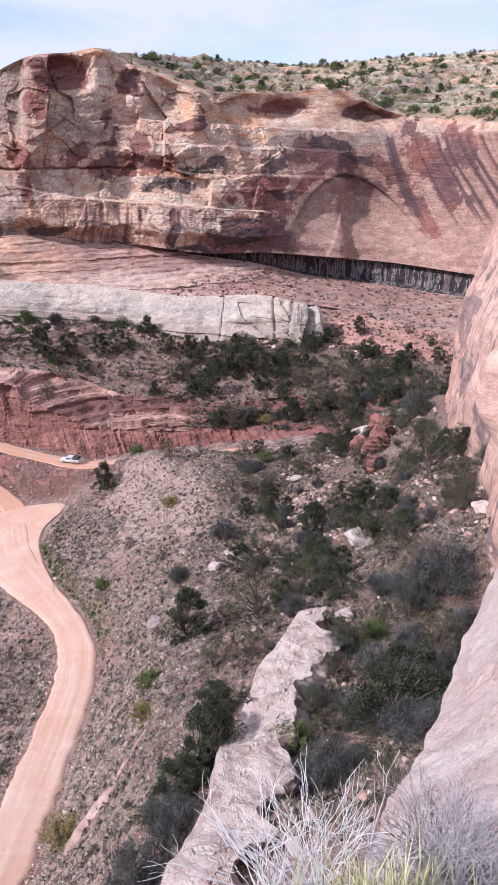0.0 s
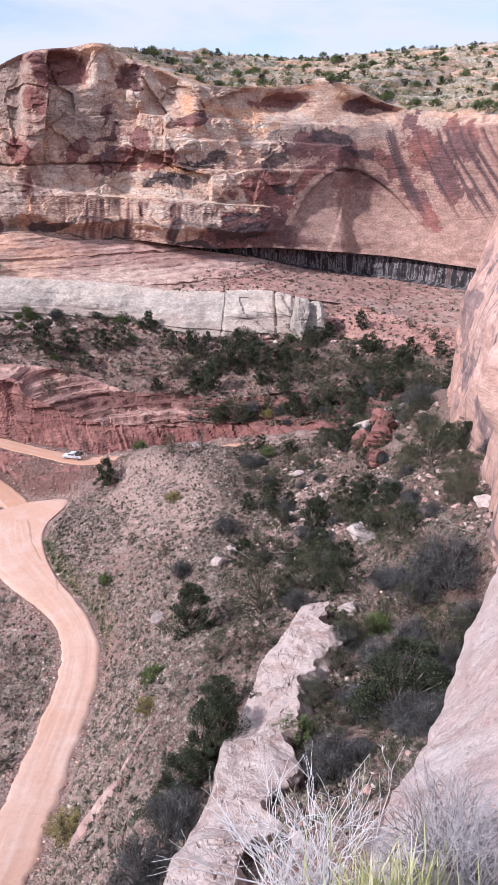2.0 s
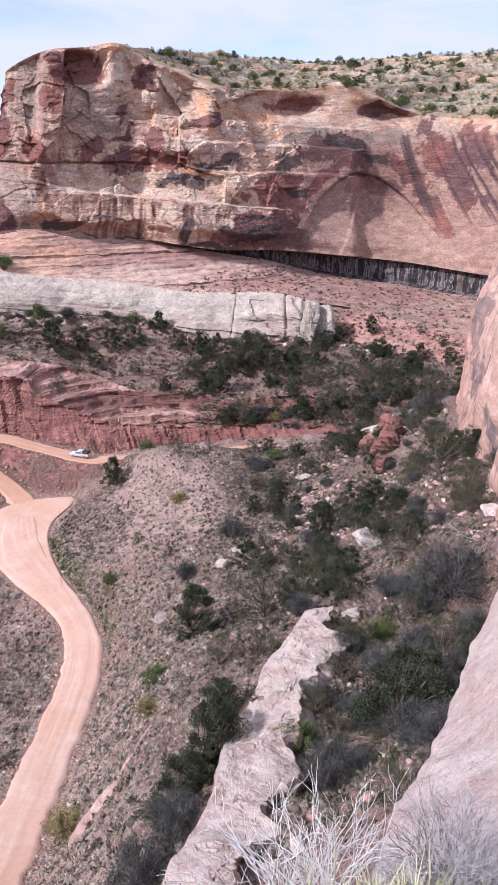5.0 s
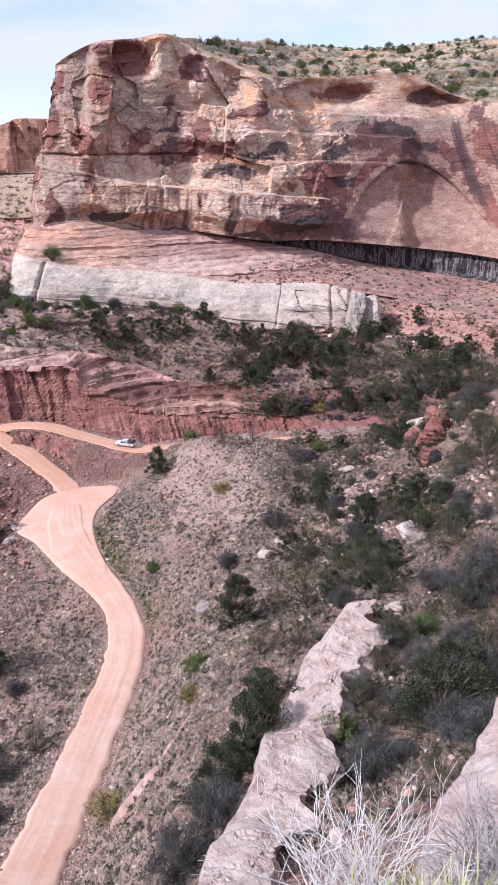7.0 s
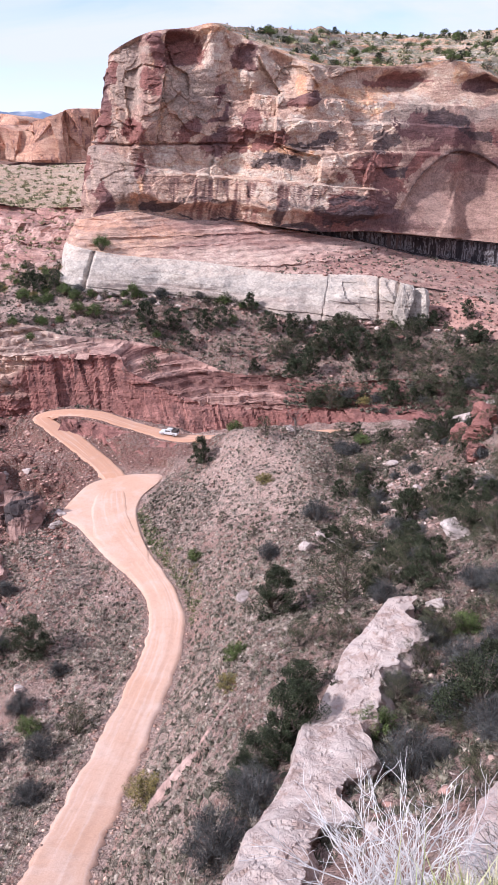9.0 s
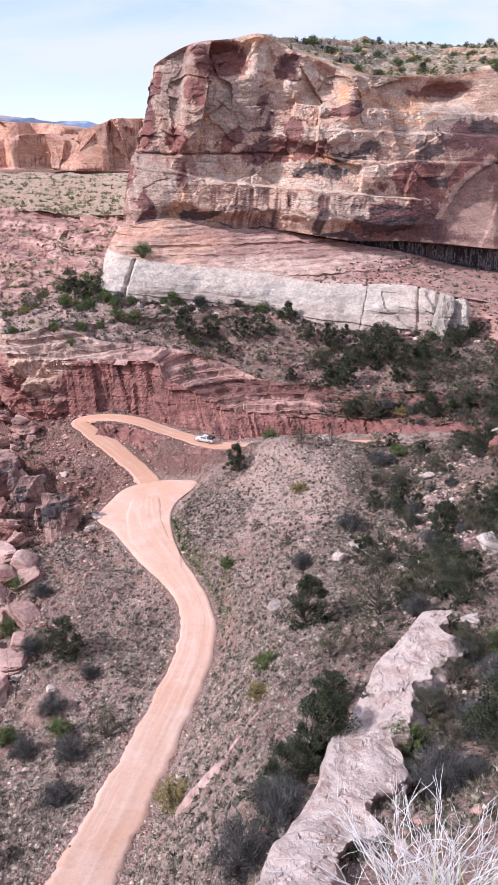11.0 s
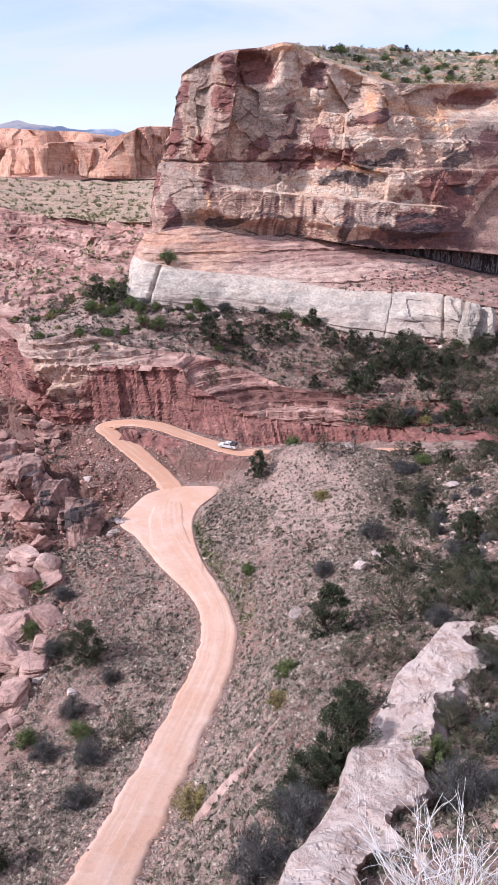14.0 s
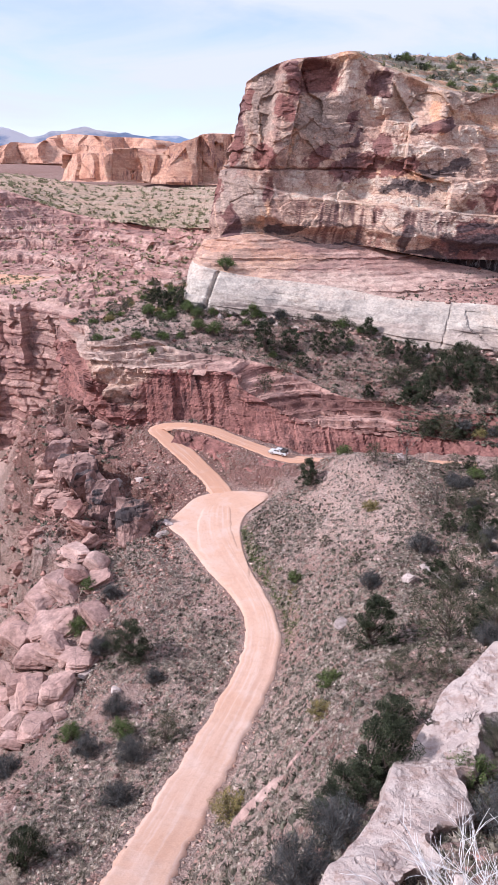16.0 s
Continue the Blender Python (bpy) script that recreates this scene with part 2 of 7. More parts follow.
def mesa_soil():
    """Slickrock in cream and orange bands under a cover of sage."""
    n = Nodes("mesa_slickrock")
    n.bsdf.inputs["Specular IOR Level"].default_value = 0.0
    band = n.noise((0.012, 0.012, 0.35), 5, 0.6, 0.4)
    col = n.mix(n.ramp(band, ((0.44, 0.0), (0.54, 1.0))), (0.56, 0.46, 0.375), (0.58, 0.33, 0.21))
    col = n.mix(n.ramp(band, ((0.57, 0.0), (0.62, 1.0))), col, (0.62, 0.53, 0.45))
    cover = n.maths("MULTIPLY", n.ramp(n.noise(0.05, 4, 0.6, 0.4), ((0.40, 0.0), (0.5, 1.0))), n.ramp(n.noise(0.5, 6, 0.7), ((0.42, 0.0), (0.5, 1.0))))
    sage = n.mix(n.noise(0.9, 4, 0.6), (0.20, 0.20, 0.14), (0.36, 0.34, 0.26))
    col = n.mix(n.maths("MULTIPLY", cover, 0.85), col, sage)
    fine = n.noise(1.4, 6, 0.72)
    col = n.mix(0.6, col, n.ramp(fine, ((0.32, 0.08), (0.68, 0.95))), "OVERLAY")
    return n.done(col, 0.95, fine, 0.8)


M_MESA = mesa_soil()

# ---- noise on arrays ----
def lattice(ix, iy, iz, seed):
    h = (ix * 73856093) ^ (iy * 19349663) ^ (iz * 83492791) ^ (seed * 2654435)
    h = (h ^ (h >> 13)) * 1274126177 & 0x7FFFFFFF
    h = (h ^ (h >> 15)) * 2246822519 & 0x7FFFFFFF
    return ((h ^ (h >> 12)) & 0xFFFF) / 65535.0


def value_noise(p, seed=0):
    """Smooth noise from 0 to 1 at the rows of p."""
    q = np.floor(p).astype(np.int64)
    f = p - q
    f = f * f * f * (f * (f * 6 - 15) + 10)
    out = 0
    for dx in (0, 1):
        for dy in (0, 1):
            for dz in (0, 1):
                w = (f[:, 0] if dx else 1 - f[:, 0]) * (f[:, 1] if dy else 1 - f[:, 1]) * (f[:, 2] if dz else 1 - f[:, 2])
                out = out + w * lattice(q[:, 0] + dx, q[:, 1] + dy, q[:, 2] + dz, seed)
    return out


def fbm(p, octaves=4, seed=0, gain=0.5):
    """Layered noise, about -1 to 1."""
    total, amp, norm = 0, 1.0, 0.0
    for k in range(octaves):
        total = total + amp * (value_noise(p * 2.0 ** k + 17.3 * k, seed + k) * 2 - 1)
        norm += amp
        amp *= gain
    return total / norm * 1.6


def spline(points, n):
    """n places, evenly spaced, along a smooth curve through the points."""
    p = np.array(points, float)
    p = np.vstack([2 * p[0] - p[1], p, 2 * p[-1] - p[-2]])
    out = []
    for i in range(1, len(p) - 2):
        t = np.linspace(0, 1, 24, endpoint=False)[:, None]
        a, b, c, d = p[i - 1], p[i], p[i + 1], p[i + 2]
        out.append(0.5 * (2 * b + (c - a) * t + (2 * a - 5 * b + 4 * c - d) * t ** 2 + (3 * b - a - 3 * c + d) * t ** 3))
    out = np.vstack([*out, p[-2:-1]])
    s = np.r_[0, np.cumsum(np.linalg.norm(np.diff(out, axis=0), axis=1))]
    u = np.linspace(0, s[-1], n)
    return np.stack([np.interp(u, s, out[:, k]) for k in range(out.shape[1])], 1)


def grid_mesh(name, p, nu, nv, material, smooth=False):
    """A sheet from nu times nv places."""
    i = np.arange(nu - 1)[:, None] * nv + np.arange(nv - 1)[None]
    i = i.ravel()
    quads = np.stack([i, i + nv, i + nv + 1, i + 1], 1)
    me = bpy.data.meshes.new(name)
    me.vertices.add(len(p))
    me.vertices.foreach_set("co", np.ascontiguousarray(p, np.float32).ravel())
    me.loops.add(quads.size)
    me.loops.foreach_set("vertex_index", quads.astype(np.int32).ravel())
    me.polygons.add(len(quads))
    me.polygons.foreach_set("loop_start", np.arange(0, quads.size, 4, dtype=np.int32))
    me.polygons.foreach_set("use_smooth", np.full(len(quads), smooth))
    me.update(calc_edges=True)
    me.materials.append(material)
    return me


def loft(name, lines, nu, nv, relief, material, label, stains=None, category="cliff", soft=False):
    """A rock sheet through level lines, from low to high, pushed out by relief(place, u, v)."""
    rails = [spline(l, nu) for l in lines]
    v = np.linspace(0, 1, nv)
    pos = np.zeros((nu, nv, 3))
    k = v * (len(rails) - 1)
    lo = np.minimum(k.astype(int), len(rails) - 2)
    f = k - lo
    stack = np.array(rails)
    for j in range(nv):
        a, b = stack[lo[j]], stack[lo[j] + 1]
        g = f[j]
        pos[:, j] = a + (b - a) * g
    du = np.gradient(pos, axis=0)
    out = np.stack([du[..., 1], -du[..., 0], np.zeros((nu, nv))], 2)
    out /= np.linalg.norm(out, axis=2, keepdims=True) + 1e-9
    uu = np.repeat(np.linspace(0, 1, nu), nv)
    vv = np.tile(v, nu)
    flat = pos.reshape(-1, 3)
    push = relief(flat, uu, vv)
    if isinstance(push, tuple):
        flat = flat + out.reshape(-1, 3) * push[0][:, None] + np.array([0, 0, 1.0]) * push[1][:, None]
    else:
        flat = flat + out.reshape(-1, 3) * push[:, None]
    me = grid_mesh(name, flat, nu, nv, material, soft)
    if stains:
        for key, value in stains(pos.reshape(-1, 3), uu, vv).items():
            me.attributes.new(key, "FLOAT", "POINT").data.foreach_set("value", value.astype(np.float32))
    ob = new(name, me)
    return tagged(ob, label, category, kind="structure")


# ---- the lie of the land ----
ROAD = ((-21.5, 28, 15.5), (-23.3, 40.2, 10.2), (-24.3, 52.5, 5.7), (-25.1, 68.9, 1.5), (-25.5, 85.2, -0.8), (-28.2, 97.9, -1.8),
        (-34.9, 109.4, -1.95), (-44.8, 123.4, -1.92), (-49.0, 133.4, -1.9), (-52.0, 143.6, -1.9), (-61.9, 152.3, 0.7), (-72.0, 158.6, 3.2),
        (-75.3, 161.9, 4.2), (-70.6, 164.6, 4.7), (-62.2, 164.4, 4.5), (-50.7, 161.9, 2.7), (-38.3, 159.5, 1.6), (-22, 161.5, 2.0),
        (-5.6, 163.6, 3.0), (4, 163.2, 4.0))
WEST_HALF = ((0, 3.6), (0.06, 3.3), (0.12, 3.2), (0.2, 2.9), (0.3, 3.1), (0.34, 3.9), (0.38, 5.4), (0.42, 6.4), (0.46, 5.0), (0.49, 3.4), (0.52, 2.8), (0.6, 3.0), (0.66, 2.6), (1, 2.3))
EAST_HALF = ((0, 3.4), (0.1, 3.5), (0.2, 3.3), (0.28, 3.2), (0.33, 2.5), (0.37, 2.0), (0.41, 2.4), (0.45, 3.4), (0.49, 3.4), (0.52, 2.8), (0.6, 3.0), (0.66, 2.6), (1, 2.3))
APRON = ((-35.2, 103.0), (-40, 107.2), (-44.5, 111.6), (-48.5, 116.2), (-52.5, 120.8), (-58, 124.2), (-57.5, 130), (-56.8, 138.4), (-53, 144), (-47, 146.3), (-40.2, 147), (-40.5, 142.5), (-42.5, 136.5), (-42.2, 129.5), (-39.4, 121.5), (-36.2, 115), (-33, 108.5))
RIDGE = ((-38.4, 143.1, -0.4), (-31.3, 145.9, 2.1), (-27.4, 150.8, 6.0), (-18.2, 153.7, 7.2), (-13, 153.4, 7.8), (-5.2, 149.5, 7.9), (7.3, 147.4, 8.2))
SPUR = ((-6.5, 136.4, 8.6), (-8.9, 111.8, 9.0), (-9.9, 90, 11.2), (-8.2, 79.3, 13.5), (-9.6, 53.7, 23), (-8.2, 41.9, 25), (-8.5, 32.4, 27.7))
BANK = ((-38.6, 123.1, -1.2), (-31, 108, -0.8), (-22.4, 91.9, 0.2), (-20.8, 72.4, 2.7), (-19.9, 57.5, 7), (-17.8, 45, 12))
SHELF = ((5.4, 54, 32.2), (1.8, 47.7, 31.6), (-0.5, 42.2, 31.3), (-2.1, 32.9, 33.3), (-3.7, 25.9, 35.5), (3.3, 37, 33.2), (-0.3, 24.2, 37.6))
GULLY = ((7.9, 53.5, 31.8), (10.6, 41.8, 34.3), (5, 33.9, 33.5), (7.1, 33.4, 35.8), (11.3, 36.1, 37.3), (18.4, 49.6, 37.6))
BOWL = ((4.1, 121.5, 9), (14.9, 100.8, 18.9), (6, 85.5, 18.6), (13.5, 77.6, 26.5), (20.7, 80.1, 29.8), (9.2, 136.8, 9.1), (24.1, 145.9, 14.4), (26.5, 113.1, 23.8), (-0.1, 96, 12.3), (-1.4, 71.1, 18.1))
WALL_FOOT = ((19.1, 50.5, 39.6), (22.9, 63, 38.7), (26.8, 83.8, 34.2), (32.1, 117.1, 29.5), (43, 146, 24), (60, 150, 26), (45, 60, 45))
RIM = ((0, -3, 68.3), (0, 1, 67.4), (1, 3.4, 64.9), (3.5, 4.2, 65.2), (7, 4, 67.2), (-4, 1, 66.5), (-2.2, 4, 62), (-7, 7, 53), (-1, 13, 47), (-11, 18, 35), (9, 20, 48), (14, 24, 50), (-20, 0, 62), (-22, 14, 30), (-14, 32, 19))
WEST = ((-56.4, 121.2, -3), (-67.8, 108.3, -7), (-65, 91.1, -9), (-60.8, 75.7, -11), (-51.3, 64.9, -7), (-52.2, 58.5, -7), (-45.5, 87.3, -4), (-41.7, 70.2, -3), (-40.9, 54.6, -1), (-72, 143.4, -2), (-87, 143, -6), (-104, 164, 0.5), (-74, 135, -6), (-57, 106.7, -4), (-62, 40, -4), (-45, 30, 6))
CANYON = ((-90, 134, -3), (-96, 140, -6), (-86, 119.6, -7), (-84, 110, -12), (-80, 117, -5), (-96, 128, -22), (-92, 108, -36), (-104, 150, -8), (-108.9, 140, -34), (-114, 162, -3), (-121, 176, 1), (-120, 130, -48), (-140, 170, -48), (-84, 78, -34), (-80, 50, -30), (-110, 60, -50), (-150, 120, -52), (-130, 192, 0), (-74, 90, -14))
BACK = ((-97, 171, 1), (-82, 171, 1.3), (-64, 174, 1.2), (-54, 172, 0), (-41, 170, -1), (-21, 176, -0.5), (-6, 176, 0.5), (11, 173, 3), (28, 166, 8), (40, 175, 11), (-60, 190, -8), (0, 195, -6), (30, 195, 6))

land = np.vstack([spline(ROAD, 40)[1:], spline(RIDGE, 10), spline(SPUR, 12), spline(BANK, 10), np.array(SHELF), np.array(GULLY),
                  np.array(BOWL), np.array(WALL_FOOT), np.array(RIM), np.array(WEST), np.array(CANYON), np.array(BACK)])


def kernel(a, b):
    return np.sqrt(((a[:, None, :2] - b[None, :, :2]) ** 2).sum(2) + 4.0)


weights = np.linalg.solve(np.block([[kernel(land, land) + np.eye(len(land)) * 0.02, np.ones((len(land), 1))], [np.ones((1, len(land))), np.zeros((1, 1))]]), np.r_[land[:, 2], 0])
road_line = spline(ROAD, 420)
along = np.linspace(0, 1, 420)
road_west = np.interp(along, [a for a, _ in WEST_HALF], [b for _, b in WEST_HALF])
road_east = np.interp(along, [a for a, _ in EAST_HALF], [b for _, b in EAST_HALF])
ease = np.hanning(17) / np.hanning(17).sum()
road_west = np.convolve(np.pad(road_west, 8, mode="edge"), ease, "valid")
road_east = np.convolve(np.pad(road_east, 8, mode="edge"), ease, "valid")
road_run = np.gradient(road_line[:, :2], axis=0)
road_run /= np.linalg.norm(road_run, axis=1, keepdims=True)
road_half = np.maximum(road_west, road_east)


apron_line = spline(APRON + APRON[:1], 90)[:-1]
round_ = np.hanning(11)[1:-1] / np.hanning(11).sum()
apron_line = np.stack([np.convolve(np.pad(apron_line[:, k], 4, mode="wrap"), round_, "valid") for k in (0, 1)], 1)
apron_mid = apron_line.mean(0)


def outside_apron(x, y):
    """How far each point lies outside the wide turnout (negative inside)."""
    d = np.hypot(x[:, None] - apron_line[None, :, 0], y[:, None] - apron_line[None, :, 1]).min(1)
    a, b = apron_line, np.roll(apron_line, -1, 0)
    cross = (a[None, :, 1] > y[:, None]) != (b[None, :, 1] > y[:, None])
    at = a[None, :, 0] + (y[:, None] - a[None, :, 1]) / (b[None, :, 1] - a[None, :, 1] + 1e-9) * (b[None, :, 0] - a[None, :, 0])
    inside = ((cross & (x[:, None] < at)).sum(1) % 2) == 1
    return np.where(inside, -d, d)


def beside_road(x, y):
    """The nearest place of the road, and how far outside its edge each point lies."""
    d = np.hypot(x[:, None] - road_line[None, ::2, 0], y[:, None] - road_line[None, ::2, 1])
    right = (x[:, None] - road_line[None, ::2, 0]) * road_run[None, ::2, 1] - (y[:, None] - road_line[None, ::2, 1]) * road_run[None, ::2, 0] > 0
    over = d - np.where(right, road_east[None, ::2], road_west[None, ::2])
    i = over.argmin(1)
    return i, np.minimum(over[np.arange(len(x)), i], outside_apron(x, y))


def smooth(a, b, x):
    t = np.clip((x - a) / (b - a), 0, 1)
    return t * t * (3 - 2 * t)


def benched(p, step, seed, sharp=0.68, wide=7.0):
    """How far to lift each place so that a slope becomes treads and risers, broken by joints."""
    run = (p[:, 0] + 0.7 * p[:, 1]) / wide + 0.3 * fbm(p * 0.1, 2, seed + 9)
    zero = np.zeros(len(p), np.int64)
    shift = lattice(np.floor(run).astype(np.int64), zero + 2, zero, seed)
    k = p[:, 2] / step + 0.25 * fbm(p * 0.05, 3, seed) + 0.45 * shift + 0.08 * fbm(p * 0.6, 3, seed + 3)
    f = k - np.floor(k)
    return step * (smooth(sharp, 0.98, f) - f)


def ground(xy):
    """The height of the land at the rows of xy."""
    out = np.zeros(len(xy))
    for k in range(0, len(xy), 20000):
        q = xy[k:k + 20000]
        z = kernel(q, land) @ weights[:-1] + weights[-1]
        x, y = q[:, 0], q[:, 1]
        p3 = np.stack([x, y, 0 * x], 1)
        far = np.hypot(x, y)
        rough = fbm(p3 * 0.16, 4, 3) * 0.9 + fbm(p3 * 0.7, 3, 9) * 0.28
        z = z + rough * smooth(8, 30, far)
        # ledges and broken ground below the road to the west
        ledge = smooth(-58, -70, x) * smooth(200, 185, y) * smooth(20, 50, y)
        step = 5.5
        base = np.floor(z / step) * step
        frac = (z - base) / step
        stepped = base + step * smooth(0.25, 0.6, frac + 0.25 * fbm(p3 * 0.12, 3, 21))
        z = z * (1 - 0.8 * ledge) + stepped * 0.8 * ledge
        p4 = np.stack([x, y, z], 1)
        z = z + benched(p4, 2.6, 23, 0.6, 9.0) * smooth(-46, -60, x + 4 * fbm(p3 * 0.08, 2, 25)) * smooth(190, 175, y) * smooth(30, 55, y)
        # the road bed
        i, over = beside_road(x, y)
        bed = smooth(3.0, 0.4, over)
        level = np.where(outside_apron(x, y) < 1.5, -1.95, road_line[::2][i, 2])
        z = z * (1 - bed) + (level - 0.2) * bed
        # beyond the valley
        back = smooth(175, 184, y + 0.35 * np.maximum(x - 25, 0))
        z = z * (1 - back) + np.minimum(z, -6) * back
        west = np.degrees(np.arctan2(-x, y))
        bench = 36 + 4 * fbm(p3 * 0.004, 3, 5) + 9 * smooth(560, 700, far) * fbm(p3 * 0.007, 3, 6)
        outer = np.where((west > 14) & (west < 110) & (y > 60), -48 + (bench + 48) * smooth(330, 470, far), 0)
        outer = np.where((west <= 14) & (west > -60) & (y > 60), 55 * smooth(300, 420, far), outer)
        outer = np.where(y <= 60, 68 + 3 * fbm(p3 * 0.01, 3, 8), outer)
        m = np.maximum.reduce([np.where((west > 14) & (y > 60), smooth(225, 300, far), smooth(175, 230, far)), smooth(-5, -30, y), smooth(45, 70, x) * smooth(110, 60, y)])
        out[k:k + 20000] = z * (1 - m) + outer * m
    return out


def steps(*runs):
    return np.concatenate([np.arange(a, b, s) for a, b, s in runs])


gx = steps((-4700, -1000, 180), (-1000, -300, 40), (-300, -125, 6), (-125, -62, 0.8), (-62, 48, 0.6), (48, 100, 2.5), (100, 400, 20), (400, 4800, 200))
gy = steps((-4700, -400, 200), (-400, -40, 20), (-40, -4, 2), (-4, 185, 0.6), (185, 300, 5), (300, 900, 25), (900, 4800, 200))
xx, yy = np.meshgrid(gx, gy, indexing="ij")
flat = np.stack([xx.ravel(), yy.ravel()], 1)
land_z = ground(flat)
terrain = new("ground", grid_mesh("ground", np.column_stack([flat, land_z]), len(gx), len(gy), M_SOIL))
hx, hy = flat[:, 0], flat[:, 1]
wob = fbm(np.column_stack([flat * 0.06, 0 * hx]), 4, 151)
red = smooth(-50, -58, hx + 3 * wob) * smooth(112, 122, hy + 6 * wob + 0.12 * (hx + 60)) * smooth(-230, -190, hx)
red = np.maximum(red, smooth(1.1, 0.8, np.hypot((hx + 48) / 22, (hy - 154) / 7) + 0.2 * wob))
red = np.maximum(red, smooth(520, 700, np.hypot(hx, hy)) * (0.7 + 0.3 * wob))
low = smooth(-12, -30, land_z)
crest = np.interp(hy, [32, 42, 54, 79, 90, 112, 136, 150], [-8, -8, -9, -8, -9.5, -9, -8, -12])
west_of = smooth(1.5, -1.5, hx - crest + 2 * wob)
# east of the crest: brown litter soil plus the bowl's painted shade
brown_shade = (1 - west_of) * smooth(20, 40, hy) * smooth(165, 155, hy) * (0.75 + 0.25 * wob)
pink = np.maximum.reduce([smooth(1.0, 0.4, np.hypot((hx + 21) / 13, (hy - 132) / 24) + 0.4 * wob) * west_of, 1.3 * smooth(1.0, 0.5, np.hypot((hx + 12 - 0.25 * (130 - hy)) / 5.5, (hy - 126) / 20) + 0.5 * wob), smooth(1.0, 0.5, np.hypot((hx + 17) / 5, (hy - 52) / 18) + 0.4 * wob), low * smooth(500, 300, np.hypot(hx, hy)), smooth(300, 400, np.hypot(hx, hy)) * smooth(700, 520, np.hypot(hx, hy))])
for key, value in (("red", red * (1 - 0.6 * low)), ("pink", pink), ("brown_shade", np.clip(brown_shade, 0, 1))):
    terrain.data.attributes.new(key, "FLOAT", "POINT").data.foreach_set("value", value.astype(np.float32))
tagged(terrain, "stony reddish desert hillside with dry grey scrub", "ground", kind="structure")


def road_material():
    n = Nodes("road_dust")
    big = n.noise(0.12, 4, 0.6, 0.6)
    col = n.mix(n.ramp(big, ((0.35, 0.0), (0.65, 1.0))), (0.61, 0.375, 0.27), (0.66, 0.45, 0.355))
    col = n.mix(n.maths("MULTIPLY", n.stain("orange"), 0.8), col, (0.55, 0.29, 0.18))
    across = n.stain("across")
    rut = n.ramp(n.maths("ADD", across, n.maths("MULTIPLY", n.noise(0.5, 3, 0.5), 0.12)), ((0.10, 0.9), (0.2, 0.0), (0.30, 0.0), (0.38, 0.8), (0.46, 0.0), (0.64, 0.0), (0.72, 0.8), (0.80, 0.0)))
    col = n.mix(n.maths("MULTIPLY", rut, 0.3), col, (0.55, 0.32, 0.23))
    col = n.mix(n.maths("MULTIPLY", n.ramp(n.noise(0.22, 4, 0.6), ((0.54, 0.0), (0.66, 1.0))), 0.3), col, (0.70, 0.54, 0.47))
    lane = n.tree.nodes.new("ShaderNodeCombineXYZ")
    n.put(lane.inputs[0], n.maths("MULTIPLY", across, 13.0))
    n.put(lane.inputs[1], n.maths("MULTIPLY", n.stain("along"), 0.06))
    tracks = n.tree.nodes.new("ShaderNodeTexNoise")
    tracks.inputs["Scale"].default_value = 1.0
    tracks.inputs["Detail"].default_value = 4.0
    n.put(tracks.inputs["Vector"], lane.outputs[0])
    col = n.mix(n.maths("MULTIPLY", n.ramp(tracks.outputs["Fac"], ((0.5, 0.0), (0.68, 1.0))), 0.3), col, (0.54, 0.32, 0.235))
    col = n.mix(n.maths("MULTIPLY", n.ramp(tracks.outputs["Fac"], ((0.34, 1.0), (0.48, 0.0))), 0.35), col, (0.72, 0.57, 0.49))
    col = n.mix(n.maths("MULTIPLY", n.ramp(n.noise(1.2, 5, 0.65), ((0.5, 0.0), (0.65, 1.0))), 0.3), col, (0.48, 0.3, 0.23))
    fine = n.noise(6.0, 4, 0.7)
    col = n.mix(0.25, col, fine, "OVERLAY")
    return n.done(col, 0.95, n.maths("ADD", big, n.maths("MULTIPLY", fine, 0.2)), 0.12)


M_ROAD = road_material()


def road_strip():
    n, m = 420, 15
    wobble = np.stack([0.4 * fbm(road_line * 0.25, 4, q) + 0.08 * fbm(road_line * 1.1, 2, q + 4) for q in (231, 233)], 1)
    run = np.gradient(road_line[:, :2], axis=0)
    run /= np.linalg.norm(run, axis=1, keepdims=True)
    side = np.stack([run[:, 1], -run[:, 0]], 1)
    pts = []
    for i in range(n):
        for j in range(m):
            a = j / (m - 1) * 2 - 1
            edge = (road_east[i] if a > 0 else road_west[i]) + wobble[i, 1 if a > 0 else 0]
            crown = 0.06 * (1 - a * a) - 0.04 * math.exp(-((abs(a) - 0.45) / 0.15) ** 2)
            drop = -0.45 if abs(a) > 0.99 else -0.05 * smooth(0.75, 0.93, abs(a))
            pts.append((road_line[i, 0] + side[i, 0] * a * edge, road_line[i, 1] + side[i, 1] * a * edge, road_line[i, 2] + crown + drop))
    me = grid_mesh("road", np.array(pts), n, m, M_ROAD, True)
    me.attributes.new("across", "FLOAT", "POINT").data.foreach_set("value", np.tile(np.linspace(0, 1, m), n).astype(np.float32))
    metres = np.r_[0, np.cumsum(np.linalg.norm(np.diff(road_line, axis=0), axis=1))]
    me.attributes.new("along", "FLOAT", "POINT").data.foreach_set("value", np.repeat(metres, m).astype(np.float32))
    me.attributes.new("orange", "FLOAT", "POINT").data.foreach_set("value", np.repeat(smooth(0.497, 0.515, along), m).astype(np.float32))
    ob = new("road", me)
    return tagged(ob, "dusty pink unpaved road winding down the canyon", "road", kind="structure")


road_strip()


